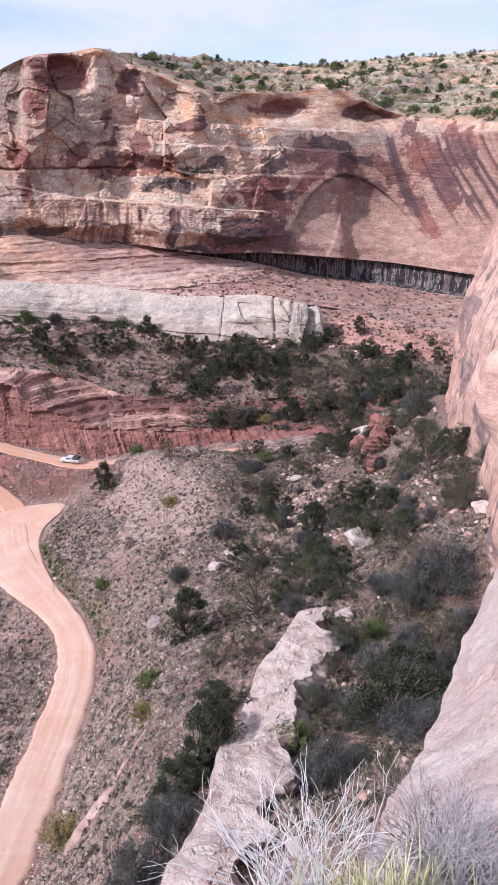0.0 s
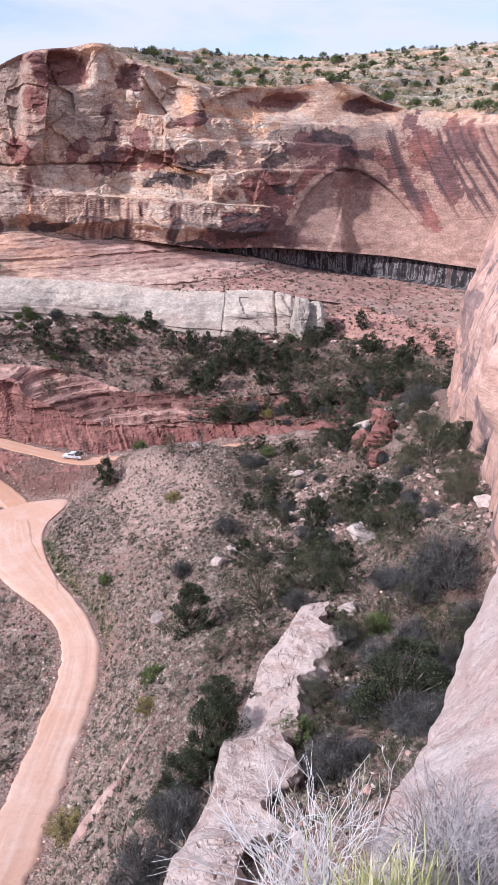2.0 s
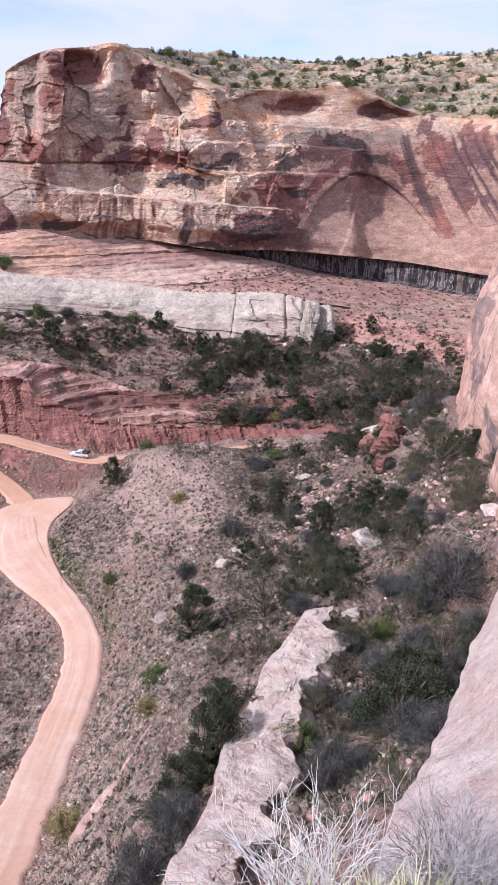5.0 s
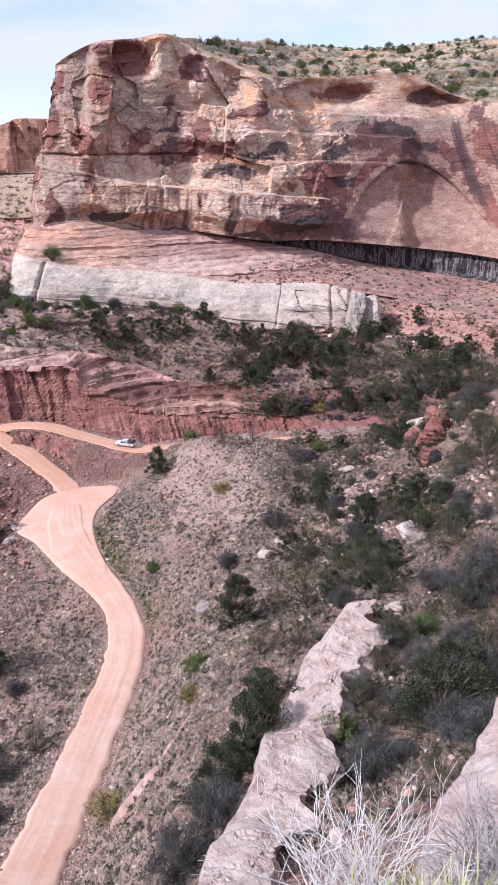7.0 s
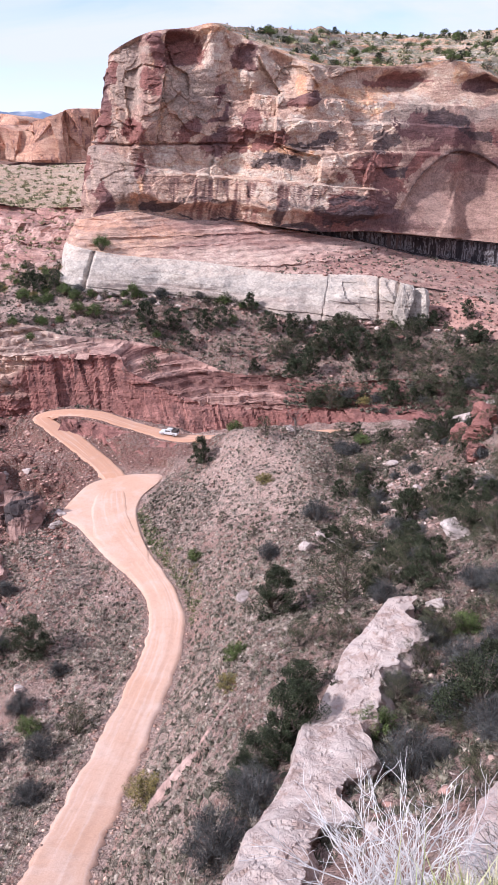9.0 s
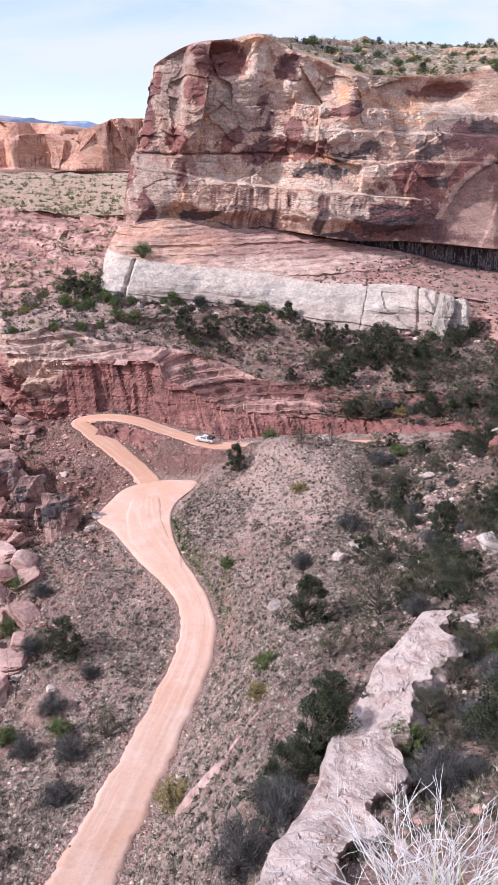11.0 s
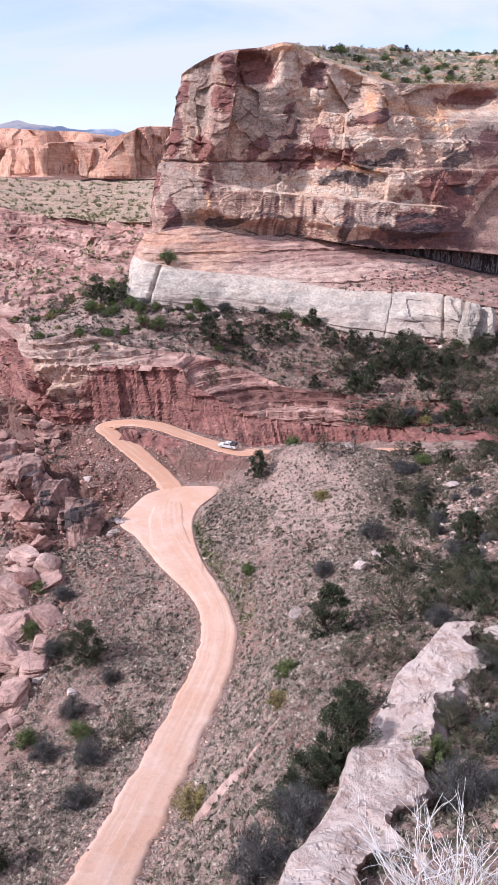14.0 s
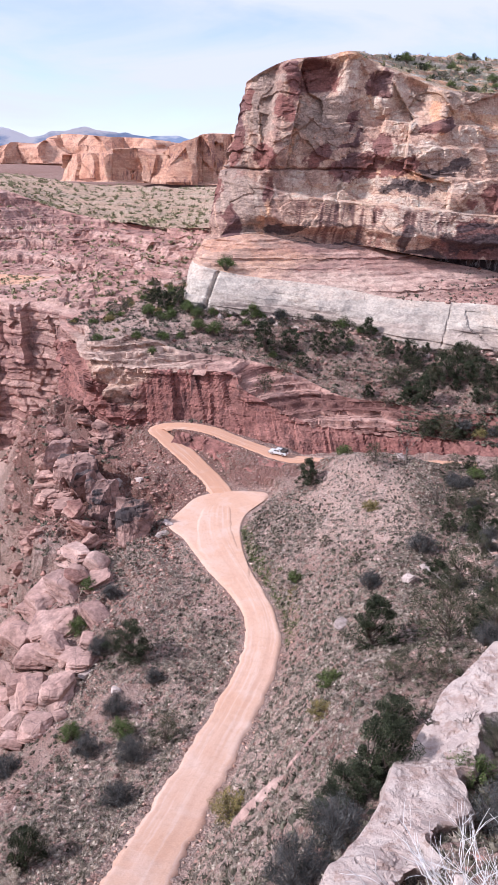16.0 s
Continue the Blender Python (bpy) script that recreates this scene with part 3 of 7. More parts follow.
def turnout():
    """The wide pale turnout where the road bends."""
    n, rings = len(apron_line), 10
    pts = []
    for k in range(n + 1):
        x, y = apron_line[k % n]
        for j in range(rings):
            r = (j / (rings - 1)) ** 0.7 * (1 + 0.006 * math.sin(k * 0.9))
            pts.append((apron_mid[0] + (x - apron_mid[0]) * r, apron_mid[1] + (y - apron_mid[1]) * r, -1.93 - (0.4 if j == rings - 1 else 0.0) + 0.03 * math.sin(k * 0.4) * r))
    me = grid_mesh("turnout", np.array(pts), n + 1, rings, M_ROAD, True)
    me.attributes.new("across", "FLOAT", "POINT").data.foreach_set("value", np.full(len(pts), 0.55, np.float32))
    tagged(new("turnout", me), "wide pale pink dusty turnout at the bend of the road", "road", kind="structure")


turnout()

# ---- level lines of the canyon wall, west to east ----
RED_FOOT = ((-150, 245, -6), (-128, 200, -4), (-112, 182, 0), (-97, 171, 0), (-82, 171, 0), (-64, 174, 0.5), (-54, 172, -0.5), (-41, 170, -2.2), (-21, 177, -1.5), (-6, 176, -0.4), (11, 173, 1.8), (28, 165, 6.0), (46, 155, 13), (72, 144, 21))
RED_TOP = ((-148, 245, 16), (-128, 203, 16), (-112, 188, 18.5), (-102, 174, 19), (-92, 174, 17), (-78, 177, 16), (-62, 180, 15.9), (-57, 177, 12.1), (-41, 176, 5.8), (-30, 178, 4), (-17, 179, 3.4), (12, 177, 5), (28, 168, 8.0), (46, 157, 14), (72, 146, 22))
LAYER_TOP = ((-146, 246, 22), (-127, 206, 20), (-111, 192, 22), (-102, 177, 21.6), (-92, 185, 22.3), (-79, 187, 18.6), (-62, 193, 16), (-47, 192, 13.2), (-32, 188, 9.4), (-18, 189, 8.7), (-7, 186, 7.8), (12, 186, 10.3), (29, 178, 12.5), (49, 168, 17), (74, 154, 24))
WHITE_FOOT = ((-108, 290, 32), (-99, 256, 30), (-90, 222, 27.5), (-83, 206, 27.1), (-63, 208, 25.6), (-37, 212, 24), (-16, 207, 20.2), (5, 210, 20), (16, 209, 19.4), (18.5, 212, 20.5))
TALUS_FOOT = ((5, 210.6, 19), (16, 209.6, 18.4), (32, 205, 17.9), (49, 192, 18.1), (76, 172, 24))
WHITE_TOP = ((-106, 296, 41), (-98, 262, 39), (-91, 230, 39), (-84.5, 215, 38.7), (-70, 216, 36), (-46, 221, 33.6), (-22, 221, 30.8), (4, 223, 30.4), (16, 221, 28.3), (19, 222, 26.5))
TALUS_TOP = ((4, 224.2, 29.4), (17, 223, 26.9), (34, 221, 25.6), (55, 208, 22.3), (82, 185, 26))
SEEP_FOOT = ((-104, 310, 45.8), (-99, 280, 44.9), (-94, 252, 44.5), (-87, 231, 44.6), (-72, 235, 46.7), (-58, 240, 44.1), (-35, 248, 42.2), (-16, 251, 38.9), (3, 257, 35.4), (22, 266, 30), (50, 272, 25.6), (71, 256, 24.6), (100, 214, 27))
CLIFF_FOOT = ((-104, 310, 46), (-99, 280, 45), (-94, 252, 44.6), (-87, 231, 44.7), (-72, 235, 46.8), (-58, 240, 44.2), (-35, 248, 42.3), (-16, 251, 39.6), (3, 258, 38.9), (22, 267, 36.6), (50, 273, 33.8), (71, 257, 32.6), (100, 215, 33))
CLIFF_MID = ((-102, 318, 67), (-97, 288, 66), (-91, 259, 66), (-84.5, 242, 66.1), (-66, 243, 59.5), (-41, 252, 56), (-18, 259, 54.4), (1, 267, 52.4), (25, 283, 50.7), (56, 289, 49.3), (78, 268, 47), (108, 222, 46))
CLIFF_TOP = ((-98, 335, 92), (-93, 305, 92), (-87, 275, 92.5), (-81.5, 256, 93.5), (-69, 256, 99), (-57, 261, 100.7), (-48, 262, 102), (-42, 267, 99.2), (-34, 270, 96.7), (-17, 274, 91), (8, 289, 91), (33, 297, 92.9), (55, 300, 85.1), (83, 278, 81.3), (115, 230, 78))
MESA_BACK = ((-96, 420, 96), (-60, 400, 103), (-14, 477, 117), (56, 514, 124.6), (138, 456, 124.5), (200, 300, 112))


def stratified(p, amp, bed, seed):
    """Ledges by height: some beds stand out, some lie back."""
    z = p[:, 2] / bed + 0.5 * fbm(p * 0.03, 2, seed)
    k = np.floor(z)
    f = smooth(0.0, 0.25, z - k)
    a = lattice(k.astype(np.int64) - 1, k.astype(np.int64) * 0 + 3, k.astype(np.int64) * 0, seed)
    b = lattice(k.astype(np.int64), k.astype(np.int64) * 0 + 3, k.astype(np.int64) * 0, seed)
    return amp * (a + (b - a) * f - 0.5)


def facets(p, seed, jitter=0.9):
    """Angular blocks on a face: every cell is a plane with its own height and tilt."""
    s = np.stack([p[:, 0] + 0.7 * p[:, 1], p[:, 2]], 1)
    q = np.floor(s).astype(np.int64)
    best = np.full(len(p), 9.0)
    out = np.zeros(len(p))
    zero = np.zeros(len(p), np.int64)
    for dx in (-1, 0, 1):
        for dz in (-1, 0, 1):
            c = q + (dx, dz)
            r = [lattice(c[:, 0], c[:, 1], zero, seed + k) for k in range(5)]
            off = s - np.stack([c[:, k] + 0.5 + jitter * (r[k] - 0.5) for k in range(2)], 1)
            d = (off ** 2).sum(1)
            near = d < best
            out = np.where(near, (r[2] - 0.5) + 1.2 * (r[3] - 0.5) * off[:, 0] + 1.2 * (r[4] - 0.5) * off[:, 1], out)
            best = np.where(near, d, best)
    return out


def edge_fade(v, a=0.05):
    return smooth(0, a, v) * smooth(1, 1 - a, v)


def warp(p, scale, amp, seed):
    return p + amp * np.stack([fbm(p * scale, 3, seed + k) for k in range(3)], 1)


def beds(p, amp, bed, seed, crisp=0.12, broken=0.0):
    """Thin beds with crisp edges that stand out by different amounts along their run."""
    zero = np.zeros(len(p), np.int64)
    k0 = p[:, 2] / bed + 0.35 * fbm(p * 0.025, 2, seed) + broken * 0.3 * fbm(p * 0.3, 3, seed + 4)
    k = np.floor(k0).astype(np.int64)
    f = smooth(0.0, crisp, k0 - k)
    run = (p[:, 0] + 0.7 * p[:, 1]) / (7 * bed)
    both = []
    for q in (k - 1, k):
        at = run + 5.0 * lattice(q, zero + 3, zero, seed)
        i = np.floor(at).astype(np.int64)
        g = smooth(0.35, 0.65, at - i)
        c, d = lattice(q, i, zero, seed + 1), lattice(q, i + 1, zero, seed + 1)
        both.append(0.6 * lattice(q, zero, zero + 1, seed) + 0.4 * (c + (d - c) * g))
    return amp * (both[0] + (both[1] - both[0]) * f - 0.5)


def red_relief(p, u, v):
    w = warp(p, 0.2, 0.3, 2)
    flat = 1.5 * facets(w * (0.13, 0.13, 0.02), 4) + 0.7 * facets(w * (0.45, 0.45, 0.05), 6) + 0.3 * facets(w * (1.3, 1.3, 0.16), 9)
    flat = flat + beds(p, 0.35, 1.1, 7) + beds(p, 1.6, 1.5, 8) * smooth(0.72, 0.85, v) + 0.15 * fbm(p * 0.8, 3, 8)
    corner = smooth(-84, -90, p[:, 0] + 0.4 * (p[:, 2] - 10))
    return (flat + corner * (2.2 * facets(w * (0.2, 0.2, 0.28), 17) + 1.1 * facets(w * (0.5, 0.5, 0.7), 19) + beds(p, 1.8, 2.0, 21))) * edge_fade(v, 0.03) * smooth(1.0, 0.7, u)


def layer_relief(p, u, v):
    w = warp(p, 0.15, 0.4, 12)
    fade = edge_fade(v, 0.02) * (0.15 + 0.85 * smooth(0.95, 0.75, u))
    lift = 0.9 * benched(p, 1.5, 31, 0.78, 30.0) + 0.8 * benched(p, 0.55, 35, 0.78, 18.0)
    return (beds(p, 4.0, 1.5, 31, 0.08, 0.3) + beds(p, 1.6, 0.55, 33, 0.12, 0.3) + 0.8 * facets(w * (0.1, 0.1, 0.6), 14) + 0.5 * facets(w * (0.45, 0.45, 1.6), 16)) * fade, (lift + 0.15 * fbm(p * 0.3, 3, 18)) * fade


def terrace_relief(p, u, v):
    ledge = stratified(p, 1.2, 1.6, 44) * smooth(0.8, 0.6, u)
    return ledge * edge_fade(v), (0.7 * benched(p, 1.8, 47) * smooth(0.75, 0.5, u) + 0.9 * fbm(p * 0.12, 4, 40) + 0.35 * fbm(p * 0.8, 3, 42)) * edge_fade(v)


def white_relief(p, u, v):
    x = p[:, 0]
    east = smooth(-14, -2, x)
    joint = 0 * v
    for at, wide, deep in ((-79, 0.5, 2.2), (7.6, 0.35, 2.0), (13.2, 0.45, 2.6), (-8, 0.25, 0.8)):
        joint = joint + deep * np.exp(-((x - at - 0.12 * (p[:, 2] - 25) * (1 if at < 5 else -0.2)) / wide) ** 2)
    swell = 1.6 * np.sin(np.pi * v) + 0.6 * fbm(p * 0.1, 4, 55) + 0.2 * fbm(p * 0.5, 3, 56)
    low = smooth(0.6, 0.3, v + 0.15 * fbm(p * 0.08, 3, 52))
    seams = beds(p + np.stack([0 * x, 0 * x, 0.10 * x], 1), 1.6, 1.7, 51, 0.1) * (0.25 + 0.75 * low)
    ragged = 1.4 * fbm(p * (0.09, 0.09, 0.0), 3, 50) * np.sin(np.pi * np.clip(v, 0, 1)) ** 0.5
    return (ragged + swell + seams + east * (1.6 * facets(warp(p, 0.1, 1.2, 59) * (0.14, 0.14, 0.11), 57) + 0.7) - joint) * edge_fade(v, 0.06)


def white_stains(p, u, v):
    n = fbm(p * (0.06, 0.06, 0.3), 5, 53, 0.62)
    low = smooth(0.62, 0.25, v + 0.35 * n) * smooth(-80, -70, p[:, 0])
    return {"wash": 0.35 * low, "grey": 0.9 * smooth(-0.15, 0.2, n) * low, "black": 0.6 * smooth(0.22, 0.34, fbm(p * (0.05, 0.05, 0.7), 5, 58, 0.65)) * low, "pale": 0.5 * smooth(0.75, 0.95, v + 0.4 * n)}


def pink_relief(p, u, v):
    return (beds(p, 2.0, 1.3, 61, 0.14, 0.5) + beds(p, 0.8, 0.45, 63, 0.2, 0.4) + 0.5 * fbm(p * 0.15, 3, 62)) * edge_fade(v, 0.03) * smooth(0.72, 0.55, u), (0.3 * fbm(p * 0.4, 4, 64) + (0.5 * benched(p, 1.3, 61, 0.7, 21.0) + 0.4 * benched(p, 0.45, 67, 0.7, 9.0)) * smooth(0.75, 0.6, u)) * edge_fade(v)


def pink_stains(p, u, v):
    n = fbm(p * (0.05, 0.05, 0.25), 4, 222)
    return {"wash": smooth(2, 16, p[:, 0] + 8 * n), "varnish": 0.35 * smooth(14, 30, p[:, 0] + 10 * n) * smooth(-0.2, 0.15, fbm(p * 0.3, 4, 225)), "pale": 0.55 * smooth(0.42, 0.2, v + 0.35 * n) * smooth(0.62, 0.5, u), "fresh": 0.55 * smooth(-52, -72, p[:, 0] + 14 * n), "grey": 0.6 * smooth(0.05, 0.3, n)}


def talus_relief(p, u, v):
    return 0 * v, (0.7 * fbm(p * 0.15, 4, 66) + 0.3 * fbm(p * 0.9, 3, 67)) * edge_fade(v)


def lump(p, x, z, wx, wz, power=2.0):
    return np.exp(-(np.abs((p[:, 0] - x) / wx) ** power + np.abs((p[:, 2] - z) / wz) ** power))


def arch_top(x):
    """The height of the great arch's rim along the face."""
    return 63.8 - (x - 34) ** 2 * np.where(x < 34, 0.031, 0.022)


def cliff_relief(p, u, v):
    x, z = p[:, 0], p[:, 2]
    w = warp(p, 0.09, 1.2, 70)
    upper = smooth(0.47, 0.55, v)
    west = smooth(14, -4, x)
    lean = np.stack([w[:, 0] * 0.9 + w[:, 2] * 0.4, w[:, 1] * 0.9, w[:, 2] * 0.9 - w[:, 0] * 0.4], 1)
    prow = smooth(-96, -78, x)
    push = 4.4 * upper * west * (0.25 + 0.75 * prow) * facets(lean * (0.042, 0.042, 0.06), 71) + (0.2 + 1.8 * west * (0.35 + 0.65 * upper)) * facets(lean * (0.09, 0.09, 0.11), 73)
    push = push + (0.1 + 0.7 * west * (0.4 + 0.6 * upper)) * facets(w * (0.26, 0.26, 0.34), 76) + 0.25 * west * facets(w * (0.9, 0.9, 1.1), 72) + 0.5 * fbm(p * 0.07, 3, 75)
    push = push + (stratified(p, 0.5, 3.1, 77) + stratified(p, 0.25, 1.1, 79)) * (0.3 + 0.4 * west)
    # the long level crack
    push = push - 1.6 * smooth(-30, -48, x) * np.exp(-((z - 66.3 + 0.3 * fbm(p * 0.2, 2, 74)) / 0.4) ** 2)
    # flat-topped shelves
    push = push + 4.2 * west * smooth(-84, -70, x) * smooth(0.12, 0.22, v + 0.05 * fbm(p * 0.12, 3, 78)) * smooth(0.505, 0.498, v + 0.006 * fbm(p * 0.2, 2, 82))
    step = z + 0.04 * (x + 10) + 0.5 * fbm(p * 0.12, 3, 83)
    push = push + 2.4 * smooth(-45, -30, x) * smooth(40, 30, x) * (smooth(80.6, 80.0, step) + 0.9 * smooth(73.6, 73.0, step) + 0.8 * smooth(64.6, 64.0, step))
    push = push - 1.5 * smooth(0.14, 0.04, v)
    # the buttress and the scooped face beside it
    bx = -66.5 + 0.06 * (z - 80)
    push = push + 6.5 * smooth(bx - 6.5, bx - 2.5, x) * smooth(bx + 2.2, bx + 1.6, x) * smooth(62, 72, z) * smooth(104, 96, z)
    push = push - 5.0 * lump(p, -57.5, 94.5, 6.8, 4.6, 6)
    push = push + 3.5 * np.exp(-np.abs((x + 37.5) / 3.0) ** 3) * smooth(80, 87, z)
    push = push - 2.6 * lump(p, -38.6, 92.4, 2.6, 4.0, 6)
    push = push + 4.0 * np.exp(-np.abs((x + 19.4) / 2.2) ** 3) * smooth(75, 79, z) * smooth(95, 90, z)
    push = push - 3.0 * lump(p, -27, 89, 5.0, 6.0, 4)
    # the bulge over the dark stain
    push = push + 2.6 * lump(p, -31, 73.0, 13.0, 3.6, 4) * smooth(69.4, 70.4, z + 0.8 * fbm(p * 0.15, 3, 69))
    # hollows under the rim
    push = push - 6.0 * lump(w + 0.35 * (w - p), 12.5, 85.0, 9.5, 3.0, 3) - 6.0 * lump(w + 0.35 * (w - p), 46, 84.8, 10.0, 2.6, 3)
    # a shallow arch, and the smooth apron inside it
    arch = smooth(0.0, 0.8, arch_top(x) - z) * smooth(10, 14, x)
    push = push - 1.9 * arch + 1.6 * arch * smooth(50, 34, z) + 0.8 * smooth(0, 1.2, x - 30 - 0.5 * (z - 46)) * arch * smooth(60, 52, z)
    # the bulging lip above it
    push = push + 2.8 * smooth(26, 44, x) * np.exp(-((z - 72) / 9.0) ** 2)
    return push * edge_fade(v, 0.02)


def spots(p, rows, seed, ragged=0.55):
    """Ragged, spalled stains: centre x, z, half width, half height, lean."""
    out = np.zeros(len(p))
    q = warp(p, 0.10, 2.4, seed)
    n = 0.9 * fbm(p * (0.25, 0.25, 0.2), 5, seed, 0.68) + 0.4 * facets(q * (0.22, 0.22, 0.3), seed + 5) + 0.25 * facets(q * (0.7, 0.7, 0.8), seed + 6) - 0.12
    for x, z, wx, wz, lean in rows:
        dx = (q[:, 0] - x) / wx
        d = (np.abs(dx) ** 2.6 + np.abs((q[:, 2] - z - lean * (q[:, 0] - x)) / wz) ** 2.6) ** (1 / 2.6)
        out = np.maximum(out, smooth(1.06, 1.0, d + ragged * n))
    return out


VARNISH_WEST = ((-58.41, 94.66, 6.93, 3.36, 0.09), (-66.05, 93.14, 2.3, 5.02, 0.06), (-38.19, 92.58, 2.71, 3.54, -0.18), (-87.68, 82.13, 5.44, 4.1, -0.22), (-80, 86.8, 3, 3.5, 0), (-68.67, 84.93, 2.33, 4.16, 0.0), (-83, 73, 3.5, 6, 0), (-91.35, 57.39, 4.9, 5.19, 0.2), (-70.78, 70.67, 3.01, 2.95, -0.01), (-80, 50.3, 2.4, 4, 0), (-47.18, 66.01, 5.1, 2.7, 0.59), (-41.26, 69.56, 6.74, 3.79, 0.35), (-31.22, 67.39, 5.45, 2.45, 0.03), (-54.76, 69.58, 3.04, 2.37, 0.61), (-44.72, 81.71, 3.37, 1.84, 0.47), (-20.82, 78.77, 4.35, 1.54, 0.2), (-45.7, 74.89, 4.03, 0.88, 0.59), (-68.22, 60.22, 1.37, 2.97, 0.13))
# the first two rows paint overhang shade into the hollows under the rim
VARNISH_AND_SHADE_EAST = ((12.5, 85.6, 8.5, 2.0, 0.0), (46, 85.2, 9.0, 1.6, 0.0), (3.35, 57.51, 9.55, 4.67, -0.02), (-1.1, 46.07, 9.06, 6.11, -0.05), (25.82, 69.88, 13.26, 3.97, -0.06), (19.38, 60.12, 7.43, 2.23, 0.64), (41.04, 57.73, 10.14, 2.37, -0.2), (-6.94, 44.34, 6.65, 2.57, -0.05), (9.42, 42.85, 5.82, 3.67, -0.08), (63.49, 50.33, 6.13, 3.64, -0.87), (68.67, 67.69, 7.53, 8.89, -0.93), (54.26, 63.05, 6.03, 4.54, -0.5), (76.82, 73.33, 3.18, 6.55, -0.6), (3.34, 39.83, 18.8, 1.45, -0.07))
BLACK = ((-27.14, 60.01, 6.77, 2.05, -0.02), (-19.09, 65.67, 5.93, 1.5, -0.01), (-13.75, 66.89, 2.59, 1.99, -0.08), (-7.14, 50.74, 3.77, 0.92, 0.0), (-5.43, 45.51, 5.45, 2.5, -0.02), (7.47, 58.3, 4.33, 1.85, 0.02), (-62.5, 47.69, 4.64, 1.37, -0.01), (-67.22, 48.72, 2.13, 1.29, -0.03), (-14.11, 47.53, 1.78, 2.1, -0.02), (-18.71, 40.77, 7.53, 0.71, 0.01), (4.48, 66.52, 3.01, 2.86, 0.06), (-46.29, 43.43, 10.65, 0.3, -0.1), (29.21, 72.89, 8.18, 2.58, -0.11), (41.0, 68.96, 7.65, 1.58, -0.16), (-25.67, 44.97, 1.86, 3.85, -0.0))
# orange rock; the thin buttress strips also paint its sunlit edge
FRESH_AND_LIT = ((-65.72, 93.17, 0.99, 7.18, 0.07), (-65.15, 78.68, 0.68, 9.11, 0.32), (-18.88, 83.89, 1.34, 5.25, 0.04), (-4.66, 83.26, 9.26, 1.76, 0.01), (-69.72, 53.63, 1.03, 6.12, -0.01), (-70.43, 49.58, 1.03, 2.91, 0.02), (-47.53, 100.72, 2.7, 0.97, 0.02), (-61.73, 98.85, 3.95, 0.82, 0.23), (-40.28, 90.55, 0.99, 3.77, 0.03), (-0.17, 77.93, 8.07, 1.28, 0.0), (-31.02, 64.41, 13.21, 0.8, 0.01), (33.91, 89.88, 3.47, 4.01, 0.01), (21.95, 92.6, 5.24, 0.3, 0.09), (-2.82, 83.26, 14.15, 1.77, 0.02), (67.84, 82.98, 13.94, 0.3, -0.11))
# cream rock; the long thin shelf rows also paint light on its top
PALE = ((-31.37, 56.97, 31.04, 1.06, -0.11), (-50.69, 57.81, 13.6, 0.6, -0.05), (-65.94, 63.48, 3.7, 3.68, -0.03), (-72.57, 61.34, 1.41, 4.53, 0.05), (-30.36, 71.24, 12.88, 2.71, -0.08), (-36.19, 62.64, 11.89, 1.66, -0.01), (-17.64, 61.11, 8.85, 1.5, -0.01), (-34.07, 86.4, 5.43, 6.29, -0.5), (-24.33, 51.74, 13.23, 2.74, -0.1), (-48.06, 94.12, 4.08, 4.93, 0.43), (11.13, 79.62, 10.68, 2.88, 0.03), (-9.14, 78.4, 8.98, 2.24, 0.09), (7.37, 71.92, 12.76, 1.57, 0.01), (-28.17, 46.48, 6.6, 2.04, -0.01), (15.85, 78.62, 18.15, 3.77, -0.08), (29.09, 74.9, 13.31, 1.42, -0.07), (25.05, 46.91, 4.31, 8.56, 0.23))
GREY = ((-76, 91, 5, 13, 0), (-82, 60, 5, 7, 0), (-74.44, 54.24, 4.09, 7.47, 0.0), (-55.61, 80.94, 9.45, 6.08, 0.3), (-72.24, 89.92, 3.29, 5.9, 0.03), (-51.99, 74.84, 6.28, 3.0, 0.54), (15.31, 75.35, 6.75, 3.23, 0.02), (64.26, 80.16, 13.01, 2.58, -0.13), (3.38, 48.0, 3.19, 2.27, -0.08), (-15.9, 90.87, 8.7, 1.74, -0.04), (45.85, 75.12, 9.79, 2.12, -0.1))


